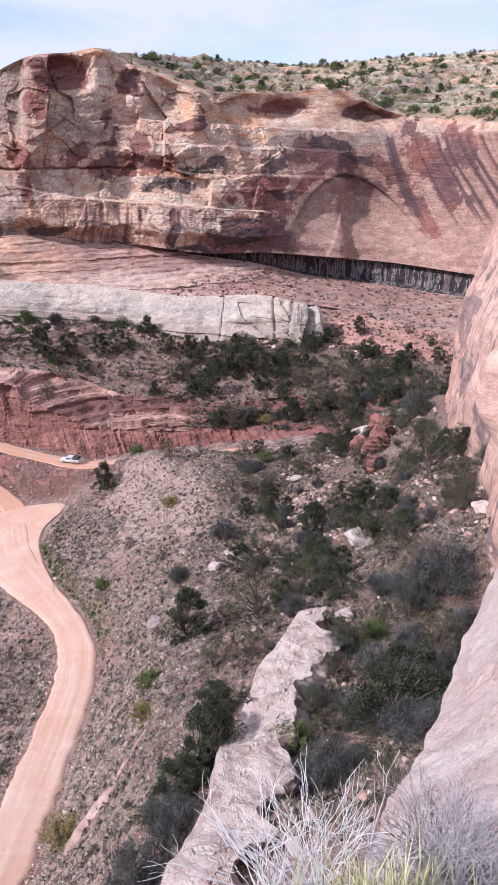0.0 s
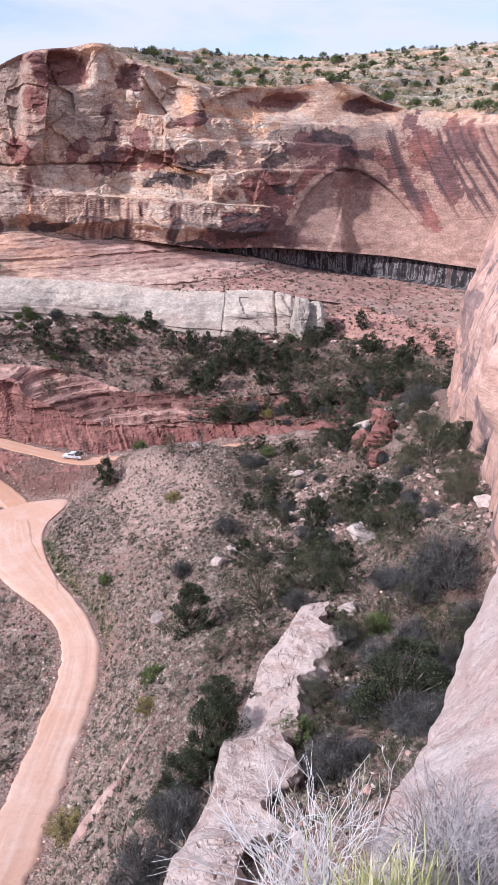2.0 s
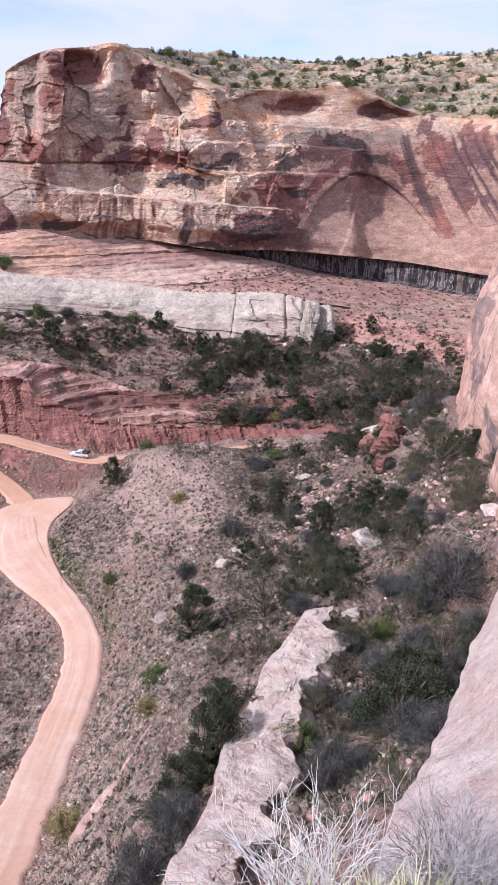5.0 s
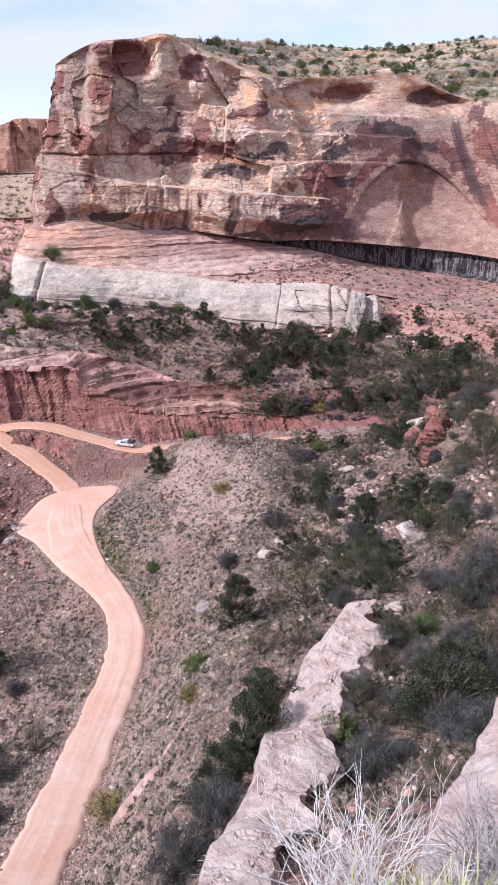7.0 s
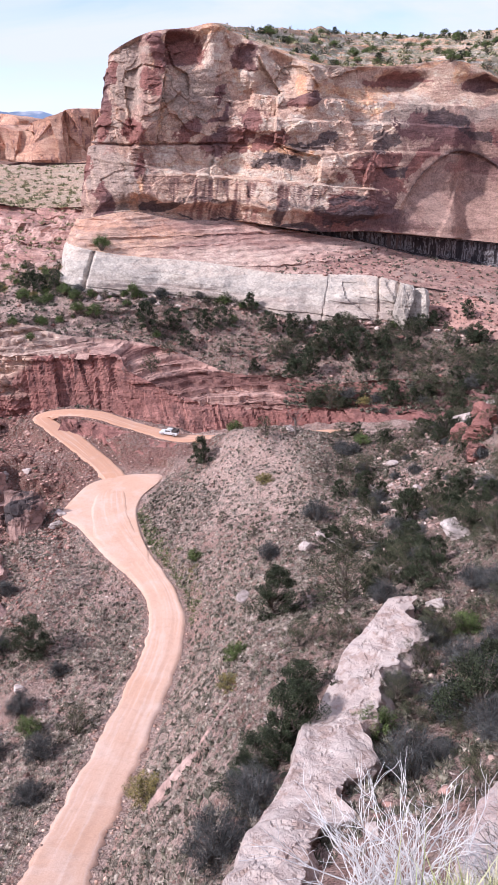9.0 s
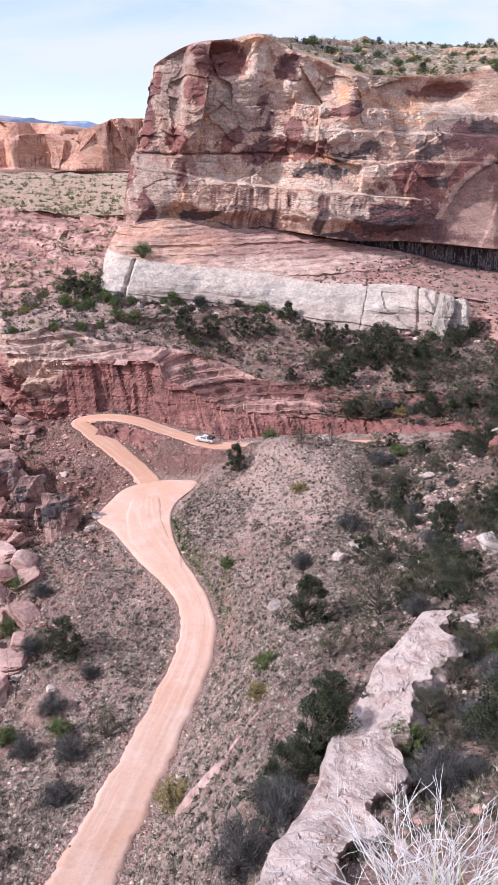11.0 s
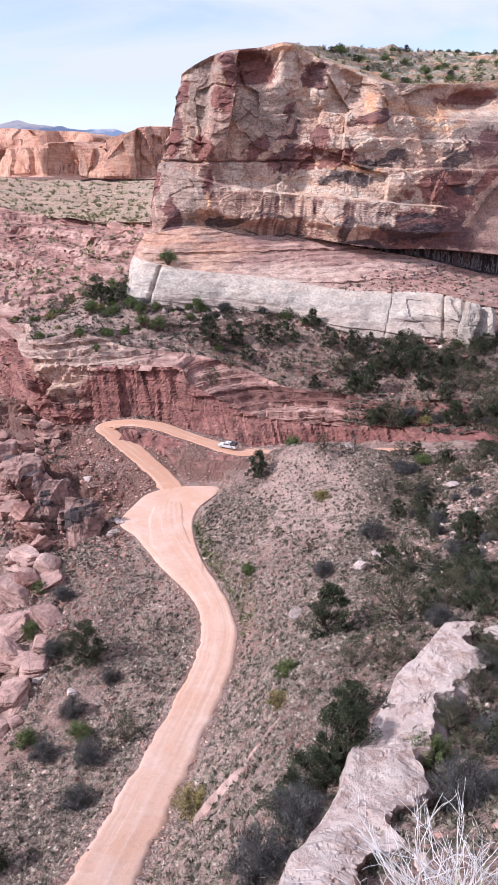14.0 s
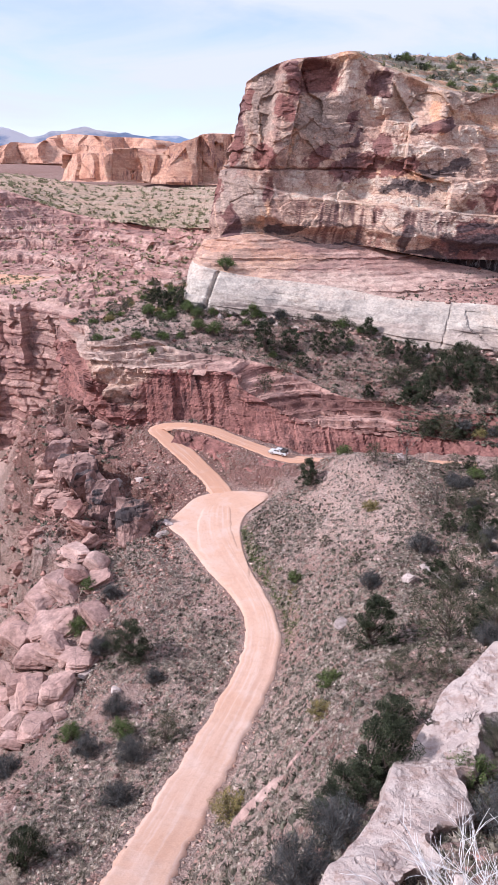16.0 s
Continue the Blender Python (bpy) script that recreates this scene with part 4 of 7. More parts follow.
def cliff_stains_and_light(p, u, v):
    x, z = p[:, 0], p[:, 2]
    varnish = np.maximum(spots(p, VARNISH_WEST, 201), spots(p, VARNISH_AND_SHADE_EAST, 202))
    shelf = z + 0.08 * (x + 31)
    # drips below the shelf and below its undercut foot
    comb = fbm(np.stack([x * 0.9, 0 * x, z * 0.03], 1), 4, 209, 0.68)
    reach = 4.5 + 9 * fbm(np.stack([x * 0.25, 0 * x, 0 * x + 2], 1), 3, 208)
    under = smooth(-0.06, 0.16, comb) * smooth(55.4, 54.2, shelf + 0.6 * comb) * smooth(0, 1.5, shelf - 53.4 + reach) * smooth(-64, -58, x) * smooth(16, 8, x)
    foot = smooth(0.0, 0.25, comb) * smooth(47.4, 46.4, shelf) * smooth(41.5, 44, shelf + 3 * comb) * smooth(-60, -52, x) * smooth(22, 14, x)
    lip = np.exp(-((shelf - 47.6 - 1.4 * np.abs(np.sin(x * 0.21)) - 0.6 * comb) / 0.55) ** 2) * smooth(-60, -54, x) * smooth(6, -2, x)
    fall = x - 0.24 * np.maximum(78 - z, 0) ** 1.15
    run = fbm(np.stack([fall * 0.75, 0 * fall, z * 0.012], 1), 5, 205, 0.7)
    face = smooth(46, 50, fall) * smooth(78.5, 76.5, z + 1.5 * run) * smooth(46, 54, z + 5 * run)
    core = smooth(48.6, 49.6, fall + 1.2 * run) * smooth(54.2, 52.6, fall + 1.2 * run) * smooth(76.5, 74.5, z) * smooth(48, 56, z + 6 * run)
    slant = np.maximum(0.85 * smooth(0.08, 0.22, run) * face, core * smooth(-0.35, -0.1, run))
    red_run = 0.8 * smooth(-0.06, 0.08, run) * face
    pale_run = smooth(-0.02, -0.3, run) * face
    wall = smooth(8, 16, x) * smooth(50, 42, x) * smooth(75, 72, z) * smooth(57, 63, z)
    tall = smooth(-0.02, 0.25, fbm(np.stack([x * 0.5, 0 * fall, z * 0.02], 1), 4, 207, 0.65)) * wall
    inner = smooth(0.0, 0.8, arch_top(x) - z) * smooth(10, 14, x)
    # dark lines along the arch edge and the level crack
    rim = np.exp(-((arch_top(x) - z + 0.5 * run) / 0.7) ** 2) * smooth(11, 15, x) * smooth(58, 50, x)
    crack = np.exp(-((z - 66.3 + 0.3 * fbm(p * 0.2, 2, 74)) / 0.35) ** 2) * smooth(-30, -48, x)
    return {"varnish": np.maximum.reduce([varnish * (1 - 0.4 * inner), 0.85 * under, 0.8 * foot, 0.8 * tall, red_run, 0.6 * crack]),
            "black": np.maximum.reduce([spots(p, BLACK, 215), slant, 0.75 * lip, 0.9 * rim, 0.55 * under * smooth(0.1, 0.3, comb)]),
            # pale ends with a painted bright line along the lit shelf top
            "fresh": spots(p, FRESH_AND_LIT, 211, 0.6), "pale": np.maximum.reduce([spots(p, PALE, 213, 0.6), 0.7 * pale_run, 0.8 * np.exp(-((shelf - 57.2 - 0.4 * comb) / 0.7) ** 2) * smooth(-66, -60, x) * smooth(12, 4, x)]),
            # wash: browner rock, plus shade put into the colour of the alcove face
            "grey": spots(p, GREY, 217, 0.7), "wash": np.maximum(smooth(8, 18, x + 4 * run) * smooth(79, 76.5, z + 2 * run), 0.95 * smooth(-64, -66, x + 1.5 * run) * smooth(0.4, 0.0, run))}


def prow_light_and_varnish(p, u, v):
    """Sunlight painted pale on the corner of the lower wall; darker to the east."""
    n = fbm(p * 0.12, 4, 219)
    lit = smooth(-82, -88, p[:, 0] + 6 * n) * smooth(-118, -108, p[:, 0]) * smooth(6, 10, p[:, 2] + 3 * n + 0.5 * (p[:, 0] + 90))
    return {"pale": 0.9 * lit, "fresh": 0.25 * lit, "varnish": 0.7 * smooth(-2, 14, p[:, 0] + 10 * n)}


loft("wall_red", (RED_FOOT, RED_TOP), 640, 70, red_relief, M_RED, "dark red jointed sandstone wall above the road", stains=prow_light_and_varnish)
# pale at the ledges' west corner paints sunlight; varnish darkens the east
loft("wall_layered", (RED_TOP, LAYER_TOP), 760, 130, layer_relief, M_LAYER, "thin-bedded red sandstone ledges above the wall", stains=lambda p, u, v: {"pale": 0.75 * smooth(-66, -82, p[:, 0] + 7 * fbm(p * 0.1, 3, 220)) * smooth(-122, -110, p[:, 0]), "varnish": 0.8 * smooth(-8, 10, p[:, 0] + 10 * fbm(p * 0.1, 3, 226))})
loft("terrace", (LAYER_TOP, WHITE_FOOT + TALUS_FOOT[2:]), 420, 80, terrace_relief, M_TERRACE, "scrubby stony terrace with junipers", category="slope", stains=lambda p, u, v: {"pink": smooth(-56, -70, p[:, 0] + 8 * fbm(p * 0.08, 3, 224)) * smooth(-112, -100, p[:, 0]), "brown_shade": 0.8 * smooth(-8, 10, p[:, 0])})
loft("wall_white", (WHITE_FOOT, WHITE_TOP), 480, 70, white_relief, M_WHITE, "smooth whitish sandstone ledge with dark seams", stains=white_stains)
loft("talus_low", (TALUS_FOOT, TALUS_TOP), 200, 50, talus_relief, M_TALUS, "reddish stony talus below the alcove", category="slope")
loft("slope_pink", (WHITE_TOP[:-1] + TALUS_TOP[2:], SEEP_FOOT), 420, 70, pink_relief, M_PINK, "pink bedded rock slope below the great cliff", stains=pink_stains, category="slope")
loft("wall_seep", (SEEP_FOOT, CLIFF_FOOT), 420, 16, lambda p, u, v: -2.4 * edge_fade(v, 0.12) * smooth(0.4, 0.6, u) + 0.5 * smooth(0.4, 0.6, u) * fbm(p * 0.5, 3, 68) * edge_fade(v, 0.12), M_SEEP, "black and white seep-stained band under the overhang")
loft("wall_cliff", (CLIFF_FOOT, CLIFF_MID, CLIFF_TOP), 760, 260, cliff_relief, M_CLIFF, "great sandstone cliff streaked with dark desert varnish", stains=cliff_stains_and_light)


def mesa_relief(p, u, v):
    hump = 2.4 * fbm(p * 0.035, 4, 90) + 1.1 * benched(p, 3.0, 92, 0.6, 30.0)
    return 0 * v, (hump + 0.8 * fbm(p * 0.15, 3, 91)) * edge_fade(v, 0.08)


loft("mesa_top", (CLIFF_TOP, MESA_BACK), 320, 120, mesa_relief, M_MESA, "mesa top of orange slickrock and juniper scrub", category="plateau")

# ---- the wall beside the viewpoint ----
SIDE_FOOT = ((17, 36, 38), (19.5, 50, 38.5), (23.5, 63, 37.5), (27.5, 83, 33), (32.5, 112, 27), (37, 126, 24), (50, 136, 24), (75, 130, 28))
SIDE_MID = ((18, 36, 55), (21.5, 50, 54), (26, 66, 53), (30.5, 86, 50), (34.5, 113, 46), (38.5, 127, 46), (52, 137, 46), (76, 131, 46))
SIDE_TOP = ((30, 36, 76), (32, 50, 76), (35, 66, 75), (38, 86, 73), (41.5, 113, 70), (44.5, 127, 68.5), (56, 137, 68), (78, 131, 70))
SIDE_BACK = ((60, 20, 80), (62, 40, 80), (65, 60, 79), (68, 80, 77), (70, 95, 75), (72, 105, 74), (76, 112, 73), (90, 110, 73))


def side_relief(p, u, v):
    return (0.6 * facets(warp(p, 0.06, 5.0, 80)[:, [1, 0, 2]] * (0.06, 0.06, 0.03), 81) + 1.2 * fbm(p * (0.1, 0.1, 0.07), 4, 83) + 0.25 * fbm(p * (0.6, 0.6, 0.3), 3, 84) - 2.6 * np.exp(-(((warp(p, 0.2, 1.2, 88)[:, 1] - 70) / 2.6) ** 2 + ((p[:, 2] - 48.5) / 4.2) ** 2) ** 2)) * edge_fade(v, 0.04)


loft("wall_side", (SIDE_FOOT, SIDE_MID, SIDE_TOP, SIDE_BACK), 300, 150, side_relief, M_WALL, "pink sandstone wall with grey stains beside the viewpoint", soft=True)

NEAR_LEFT = ((1.2, 5.6, 57.0), (2.0, 8.0, 54.0), (3.6, 11.2, 52), (5.6, 15.2, 50), (8.2, 20.5, 47), (13, 28, 44))
NEAR_EDGE = ((1.0, 5.0, 63.2), (1.9, 7.4, 61.6), (3.4, 10.6, 60.2), (5.2, 14.6, 59.0), (7.6, 19.4, 58.1), (12, 27, 57))
NEAR_CREST = ((5.5, 4.5, 66.0), (6.5, 7, 65.4), (7.6, 10.5, 64.8), (9.5, 15, 64.2), (12, 20, 63.4), (17, 27, 61))
NEAR_BACK = ((14, 3, 68), (15, 6, 68), (16, 10, 68), (18, 15, 67.5), (21, 20, 67), (27, 27, 66))
loft("rock_shoulder", (NEAR_LEFT, NEAR_EDGE, NEAR_CREST, NEAR_BACK), 220, 240, lambda p, u, v: (0.12 * fbm(p * 0.9, 5, 89, 0.65), 0.25 * fbm(p * 0.35, 5, 87) + 0.06 * fbm(p * 2.2, 4, 86, 0.65)), M_SHOULDER, "pale pink bare rock shoulder at the rim", category="rock", soft=True)

SLAB_DROP = ((3.9, 54.2, 29.5), (0.9, 48.6, 29), (-1.7, 42.6, 28.5), (-3.4, 33, 29.5), (-5.2, 25.2, 31))
SLAB_WEST = ((4.4, 53.6, 32.9), (1.5, 47.7, 32.7), (-0.8, 42.2, 32.4), (-2.4, 32.9, 34.4), (-4.0, 25.6, 36.6), (-5.8, 18, 40))
SLAB_EAST = ((5.9, 54.0, 33.3), (6.3, 48.5, 33.8), (4.3, 42.4, 34.1), (3.1, 36.5, 34.6), (1.1, 31.2, 35.9), (-0.6, 24.2, 38.9), (-2.4, 17, 42))
SLAB_CUT = ((6.4, 53.8, 30.5), (7.2, 48.2, 30.8), (4.8, 42.2, 31.2), (3.3, 36.2, 30.6), (1.5, 30.8, 31.4), (-0.1, 23.8, 33.5))


def slab_relief(p, u, v):
    ragged = (1.3 * fbm(p * 0.35, 4, 131, 0.6) + 0.4 * facets(p * (0.6, 0.6, 0.6), 134)) * smooth(0.4, 0.7, v)
    crust = 0.07 * facets(warp(p, 0.4, 0.6, 137)[:, [0, 2, 1]] * (0.5, 0.5, 0.9), 138) + 0.1 * fbm(p * 1.3, 5, 136, 0.65)
    pits = -0.12 * smooth(0.22, 0.4, fbm(p * 0.7, 4, 139, 0.6))
    return ragged + 0.5 * fbm(p * 0.3, 3, 133) * smooth(0.5, 0.2, v), 0.4 * fbm(p * 0.3, 4, 132) + crust + pits - 0.25 * smooth(0.5, 0.75, v)


loft("slab_ledge", (SLAB_DROP, SLAB_WEST, SLAB_EAST, SLAB_CUT), 260, 150, slab_relief, M_PALE, "pale weathered sandstone slab running down the hillside", category="rock")


def cut_bank():
    """The red rock face between the two legs of the road."""
    low = ((-70, 156.8, 2.6), (-62, 155.2, 0.2), (-54, 150.5, -2.2), (-46, 147.5, -2.4), (-38, 148.5, -1.4), (-31, 152.5, 0.2))
    high = ((-70, 161.2, 4.3), (-62, 160.4, 4.2), (-53, 158.4, 2.9), (-46, 156.4, 2.0), (-38, 155.6, 1.6), (-31, 156.6, 2.0))
    loft("cut_bank", (low, high), 160, 40, lambda p, u, v: (1.6 * facets(p * (0.3, 0.3, 0.35), 141) + 0.8 * facets(p * 0.8, 143) + 1.2 * smooth(0.2, 0.6, u) * np.sin(np.pi * v)) * edge_fade(v, 0.1), M_RED, "low broken red rock face between two legs of the road")


cut_bank()

# ---- across the canyon ----
FAR_FOOT = ((-190, 196, -30), (-165, 199.8, -28), (-151, 200, -26), (-134, 200, -16), (-122, 203, -2), (-108, 206, 6))
FAR_TOP = ((-200, 217, 24), (-173, 217, 24), (-160, 218, 23.7), (-139, 216.6, 22.4), (-122, 213, 21), (-108, 216, 24))
FAR_BENCH = ((-250, 285, 20), (-221, 279, 21), (-201, 276, 21.3), (-164, 270, 22.9), (-120, 262, 30), (-90, 258, 29))
FAR_UPPER = ((-310, 371, 51), (-287, 371, 51.3), (-266, 374, 51.6), (-220, 368, 41), (-163, 341, 37.6), (-117, 307, 41), (-85, 300, 42))
FAR_FLAT = ((-440, 530, 56), (-414, 539, 56), (-393, 555, 56), (-315, 556, 48.4), (-254, 565, 47), (-197, 566, 48), (-120, 560, 50), (-50, 540, 52))


def far_relief(p, u, v):
    w = warp(p, 0.1, 1.5, 90)
    return (4.0 * facets(w * (0.08, 0.08, 0.03), 91) + 1.6 * facets(w * (0.25, 0.25, 0.12), 92) + beds(p, 5.0, 4.5, 93, 0.1, 0.4) + beds(p, 1.6, 1.1, 94, 0.15, 0.4) + 1.5 * fbm(p * 0.06, 3, 95)) * edge_fade(v, 0.02)


def bench_relief(p, u, v):
    w = warp(p, 0.05, 3, 94)
    return (beds(p, 7.0, 3.6, 97, 0.1, 0.6) + beds(p, 3.0, 1.2, 96, 0.15, 0.5) + 3.5 * facets(w * (0.06, 0.06, 0.16), 97) + 1.6 * facets(w * (0.2, 0.2, 0.4), 98) + 3.0 * fbm(p * 0.04, 4, 98)) * edge_fade(v, 0.02), (benched(p, 4.0, 95, 0.6, 24.0) + 0.8 * benched(p, 1.4, 93, 0.7, 11.0) + 0.8 * fbm(p * 0.1, 4, 99)) * edge_fade(v)


def slope_relief(p, u, v):
    east = smooth(-172, -160, p[:, 0])
    w = warp(p, 0.08, 2.0, 100)
    return (beds(p, 2.5, 1.2, 100, 0.15, 0.6) + 1.4 * facets(w * (0.16, 0.16, 0.4), 102)) * edge_fade(v) * east, (1.2 * fbm(p * 0.06, 4, 101) + east * (2.6 * np.abs(facets(w * (0.1, 0.1, 0.05), 103)) + 1.2 * benched(p + np.stack([0 * v, 0 * v, 3 * fbm(p * 0.04, 3, 108)], 1), 1.6, 104, 0.7, 9.0))) * edge_fade(v)


loft("far_wall_low", (FAR_FOOT, FAR_TOP), 300, 110, far_relief, M_FARLEDGE, "broken red cliff across the side canyon")
loft("far_slope", (FAR_TOP, FAR_BENCH), 260, 130, slope_relief, M_FARLEDGE, "broken red ledges with sandy treads and scattered scrub", category="slope", stains=lambda p, u, v: {"fresh": 0.9 * smooth(-168, -176, p[:, 0] + 5 * fbm(p * 0.05, 3, 223)) * smooth(0.2, 0.4, v)})
loft("far_wall_high", (FAR_BENCH, FAR_UPPER), 360, 180, bench_relief, M_FARLEDGE, "stepped red ledges across the canyon")
loft("far_bench", (FAR_UPPER, FAR_FLAT), 160, 90, lambda p, u, v: (0 * v, 1.5 * fbm(p * 0.05, 4, 103)), M_PLATEAU, "far bench dotted with green scrub", category="slope")
BUTTE_FOOT = ((-420, 690, 45), (-345, 628, 47), (-318, 640, 47), (-290, 640, 46), (-262, 628, 46), (-236, 634, 46), (-200, 660, 46))
BUTTE_TOP = ((-420, 700, 70), (-341, 634, 73), (-318, 646, 76), (-291, 648, 71), (-273, 642, 78), (-254, 641, 84), (-241, 646, 88.3), (-200, 680, 88))
BUTTE_BACK = ((-400, 860, 70), (-330, 840, 74), (-300, 850, 76), (-280, 850, 74), (-250, 850, 80), (-230, 850, 84), (-180, 850, 86))
loft("far_butte", (BUTTE_FOOT, BUTTE_TOP, BUTTE_BACK), 240, 60, lambda p, u, v: (22 * facets(warp(p, 0.03, 6, 104) * (0.035, 0.035, 0.012), 105) + 8 * facets(p * (0.09, 0.09, 0.03), 106) + 4 * fbm(p * 0.03, 4, 107)) * edge_fade(v, 0.03), M_FAR, "far orange cliff beyond the bench")
MESA_FOOT = ((-1900, 2000, 20), (-1578, 2040, 30), (-1440, 2120, 35), (-1160, 2150, 38), (-960, 2150, 40), (-800, 2300, 40), (-500, 2500, 40))
MESA_MID = ((-1900, 2030, 60), (-1578, 2066, 68), (-1440, 2150, 88), (-1160, 2190, 90), (-985, 2180, 80), (-800, 2330, 60), (-500, 2550, 55))
MESA_TOP = ((-1900, 2040, 74), (-1578, 2070, 76), (-1470, 2150, 104), (-1425, 2170, 97), (-1379, 2204, 112), (-1340, 2215, 132), (-1162, 2213, 123), (-1010, 2185, 115), (-960, 2190, 82), (-800, 2350, 62), (-500, 2550, 58))
MESA_REAR = ((-1900, 2700, 74), (-1578, 2700, 76), (-1440, 2700, 104), (-1300, 2700, 110), (-1160, 2700, 110), (-1000, 2700, 100), (-800, 2700, 60), (-500, 2800, 58))
loft("far_mesa", (MESA_FOOT, MESA_MID, MESA_TOP, MESA_REAR), 300, 60, lambda p, u, v: (80 * facets(warp(p, 0.01, 20, 110) * (0.01, 0.01, 0.005), 111) + 20 * fbm(p * 0.01, 4, 113)) * edge_fade(v, 0.05), M_FAR, "distant flat-topped red mesa")


def mountain_material():
    n = Nodes("hazed_mountains")
    # distance haze painted in as blue; the white is snow
    col = n.mix(n.ramp(n.noise((0.004, 0.004, 0.012), 5, 0.6), ((0.45, 0.0), (0.58, 1.0))), (0.33, 0.46, 0.66), (0.85, 0.88, 0.92))
    return n.done(col, 1.0)


M_MOUNT = mountain_material()
PEAK_FOOT = ((-3600, 2500, 40), (-3000, 3100, 40), (-2400, 3600, 40), (-1700, 4000, 40), (-1000, 4200, 40))
PEAK_TOP = ((-3600, 2540, 150), (-3050, 3120, 178), (-2800, 3350, 195), (-2600, 3500, 170), (-2300, 3680, 185), (-2000, 3850, 200), (-1700, 4020, 150), (-1000, 4220, 110))
loft("backdrop_mountains", (PEAK_FOOT, PEAK_TOP), 200, 24, lambda p, u, v: (0 * v, 28 * fbm(p * 0.006, 4, 121) * v), M_MOUNT, "hazy blue snow-capped mountains on the horizon", category="mountains")


# ---- building things ----
def part(name, verts, faces, material, parent=None, label="", smooth_shade=False):
    """One mesh object from plain arrays, under a thing or a part."""
    me = bpy.data.meshes.new(name)
    if isinstance(faces, np.ndarray):
        me.vertices.add(len(verts))
        me.vertices.foreach_set("co", np.ascontiguousarray(verts, np.float32).ravel())
        me.loops.add(faces.size)
        me.loops.foreach_set("vertex_index", np.ascontiguousarray(faces, np.int32).ravel())
        me.polygons.add(len(faces))
        me.polygons.foreach_set("loop_start", np.arange(0, faces.size, faces.shape[1], dtype=np.int32))
        me.update(calc_edges=True)
    else:
        me.from_pydata([tuple(v) for v in verts], [], faces)
    if smooth_shade:
        me.polygons.foreach_set("use_smooth", np.ones(len(me.polygons), bool))
    me.update()
    me.materials.append(material)
    ob = new(name, me)
    if parent:
        ob.parent = parent
    return tagged(ob, label)


def holder(name, label, category, group=""):
    return tagged(new(name), label, category, group)


class Shape:
    """Gathers vertices and faces."""

    def __init__(self):
        self.v, self.f = [], []

    def add(self, verts, faces):
        k = len(self.v)
        self.v.extend(verts)
        self.f.extend([tuple(i + k for i in f) for f in faces])

    def tube(self, points, radii, sides=5):
        pts = [Vector(p) for p in points]
        rings = []
        for i, p in enumerate(pts):
            d = (pts[min(i + 1, len(pts) - 1)] - pts[max(i - 1, 0)]).normalized()
            a = d.orthogonal().normalized()
            b = d.cross(a)
            rings.append([p + (a * math.cos(6.2832 * k / sides) + b * math.sin(6.2832 * k / sides)) * radii[i] for k in range(sides)])
        verts = [q for r in rings for q in r]
        faces = []
        for i in range(len(pts) - 1):
            for k in range(sides):
                faces.append((i * sides + k, i * sides + (k + 1) % sides, (i + 1) * sides + (k + 1) % sides, (i + 1) * sides + k))
        faces.append(tuple(range((len(pts) - 1) * sides, len(pts) * sides)))
        self.add(verts, faces)

    def box(self, lo, hi):
        (a, b, c), (d, e, f) = lo, hi
        self.add([(a, b, c), (d, b, c), (d, e, c), (a, e, c), (a, b, f), (d, b, f), (d, e, f), (a, e, f)],
                 [(3, 2, 1, 0), (4, 5, 6, 7), (0, 1, 5, 4), (1, 2, 6, 5), (2, 3, 7, 6), (3, 0, 4, 7)])


def foliage(name, tones, rough=0.8, clump=1.1):
    """Leaves: every leaf has its own tone."""
    n = Nodes(name)
    col = n.ramp(n.geo.outputs["Random Per Island"], tuple((i / (len(tones) - 1), t) for i, t in enumerate(tones)))
    n.bsdf.inputs["Specular IOR Level"].default_value = 0.15
    col = n.mix(0.8, col, n.ramp(n.noise(clump, 3, 0.6), ((0.36, 0.12), (0.64, 0.95))), "OVERLAY")
    return n.done(col, rough)


def bark(name, a, b):
    n = Nodes(name)
    fac = n.noise((9.0, 9.0, 2.0), 4, 0.6)
    return n.done(n.mix(n.ramp(fac, ((0.35, 0.0), (0.65, 1.0))), a, b), 0.9, fac, 0.02)


M_JUNIPER = foliage("juniper_leaf", ((0.013, 0.019, 0.011), (0.035, 0.044, 0.025), (0.072, 0.082, 0.046), (0.023, 0.031, 0.018)))
M_OLIVE = foliage("olive_leaf", ((0.025, 0.03, 0.018), (0.062, 0.066, 0.036), (0.11, 0.106, 0.064), (0.042, 0.046, 0.028)))
M_GREEN = foliage("bright_leaf", ((0.055, 0.085, 0.025), (0.10, 0.135, 0.045), (0.13, 0.155, 0.06), (0.07, 0.10, 0.035)))
M_YELLOW = foliage("yellow_leaf", ((0.17, 0.13, 0.045), (0.27, 0.20, 0.075), (0.22, 0.2, 0.08), (0.13, 0.12, 0.05)))
M_GREY = foliage("grey_twig", ((0.034, 0.035, 0.036), (0.072, 0.073, 0.073), (0.125, 0.124, 0.12), (0.05, 0.053, 0.052)))
M_SCRUB = foliage("scrub_leaf", ((0.195, 0.155, 0.125), (0.275, 0.228, 0.188), (0.37, 0.315, 0.265), (0.215, 0.18, 0.145)))
M_DARKSCRUB = foliage("dark_scrub_leaf", ((0.06, 0.056, 0.041), (0.11, 0.10, 0.073), (0.17, 0.148, 0.113), (0.085, 0.078, 0.058)))
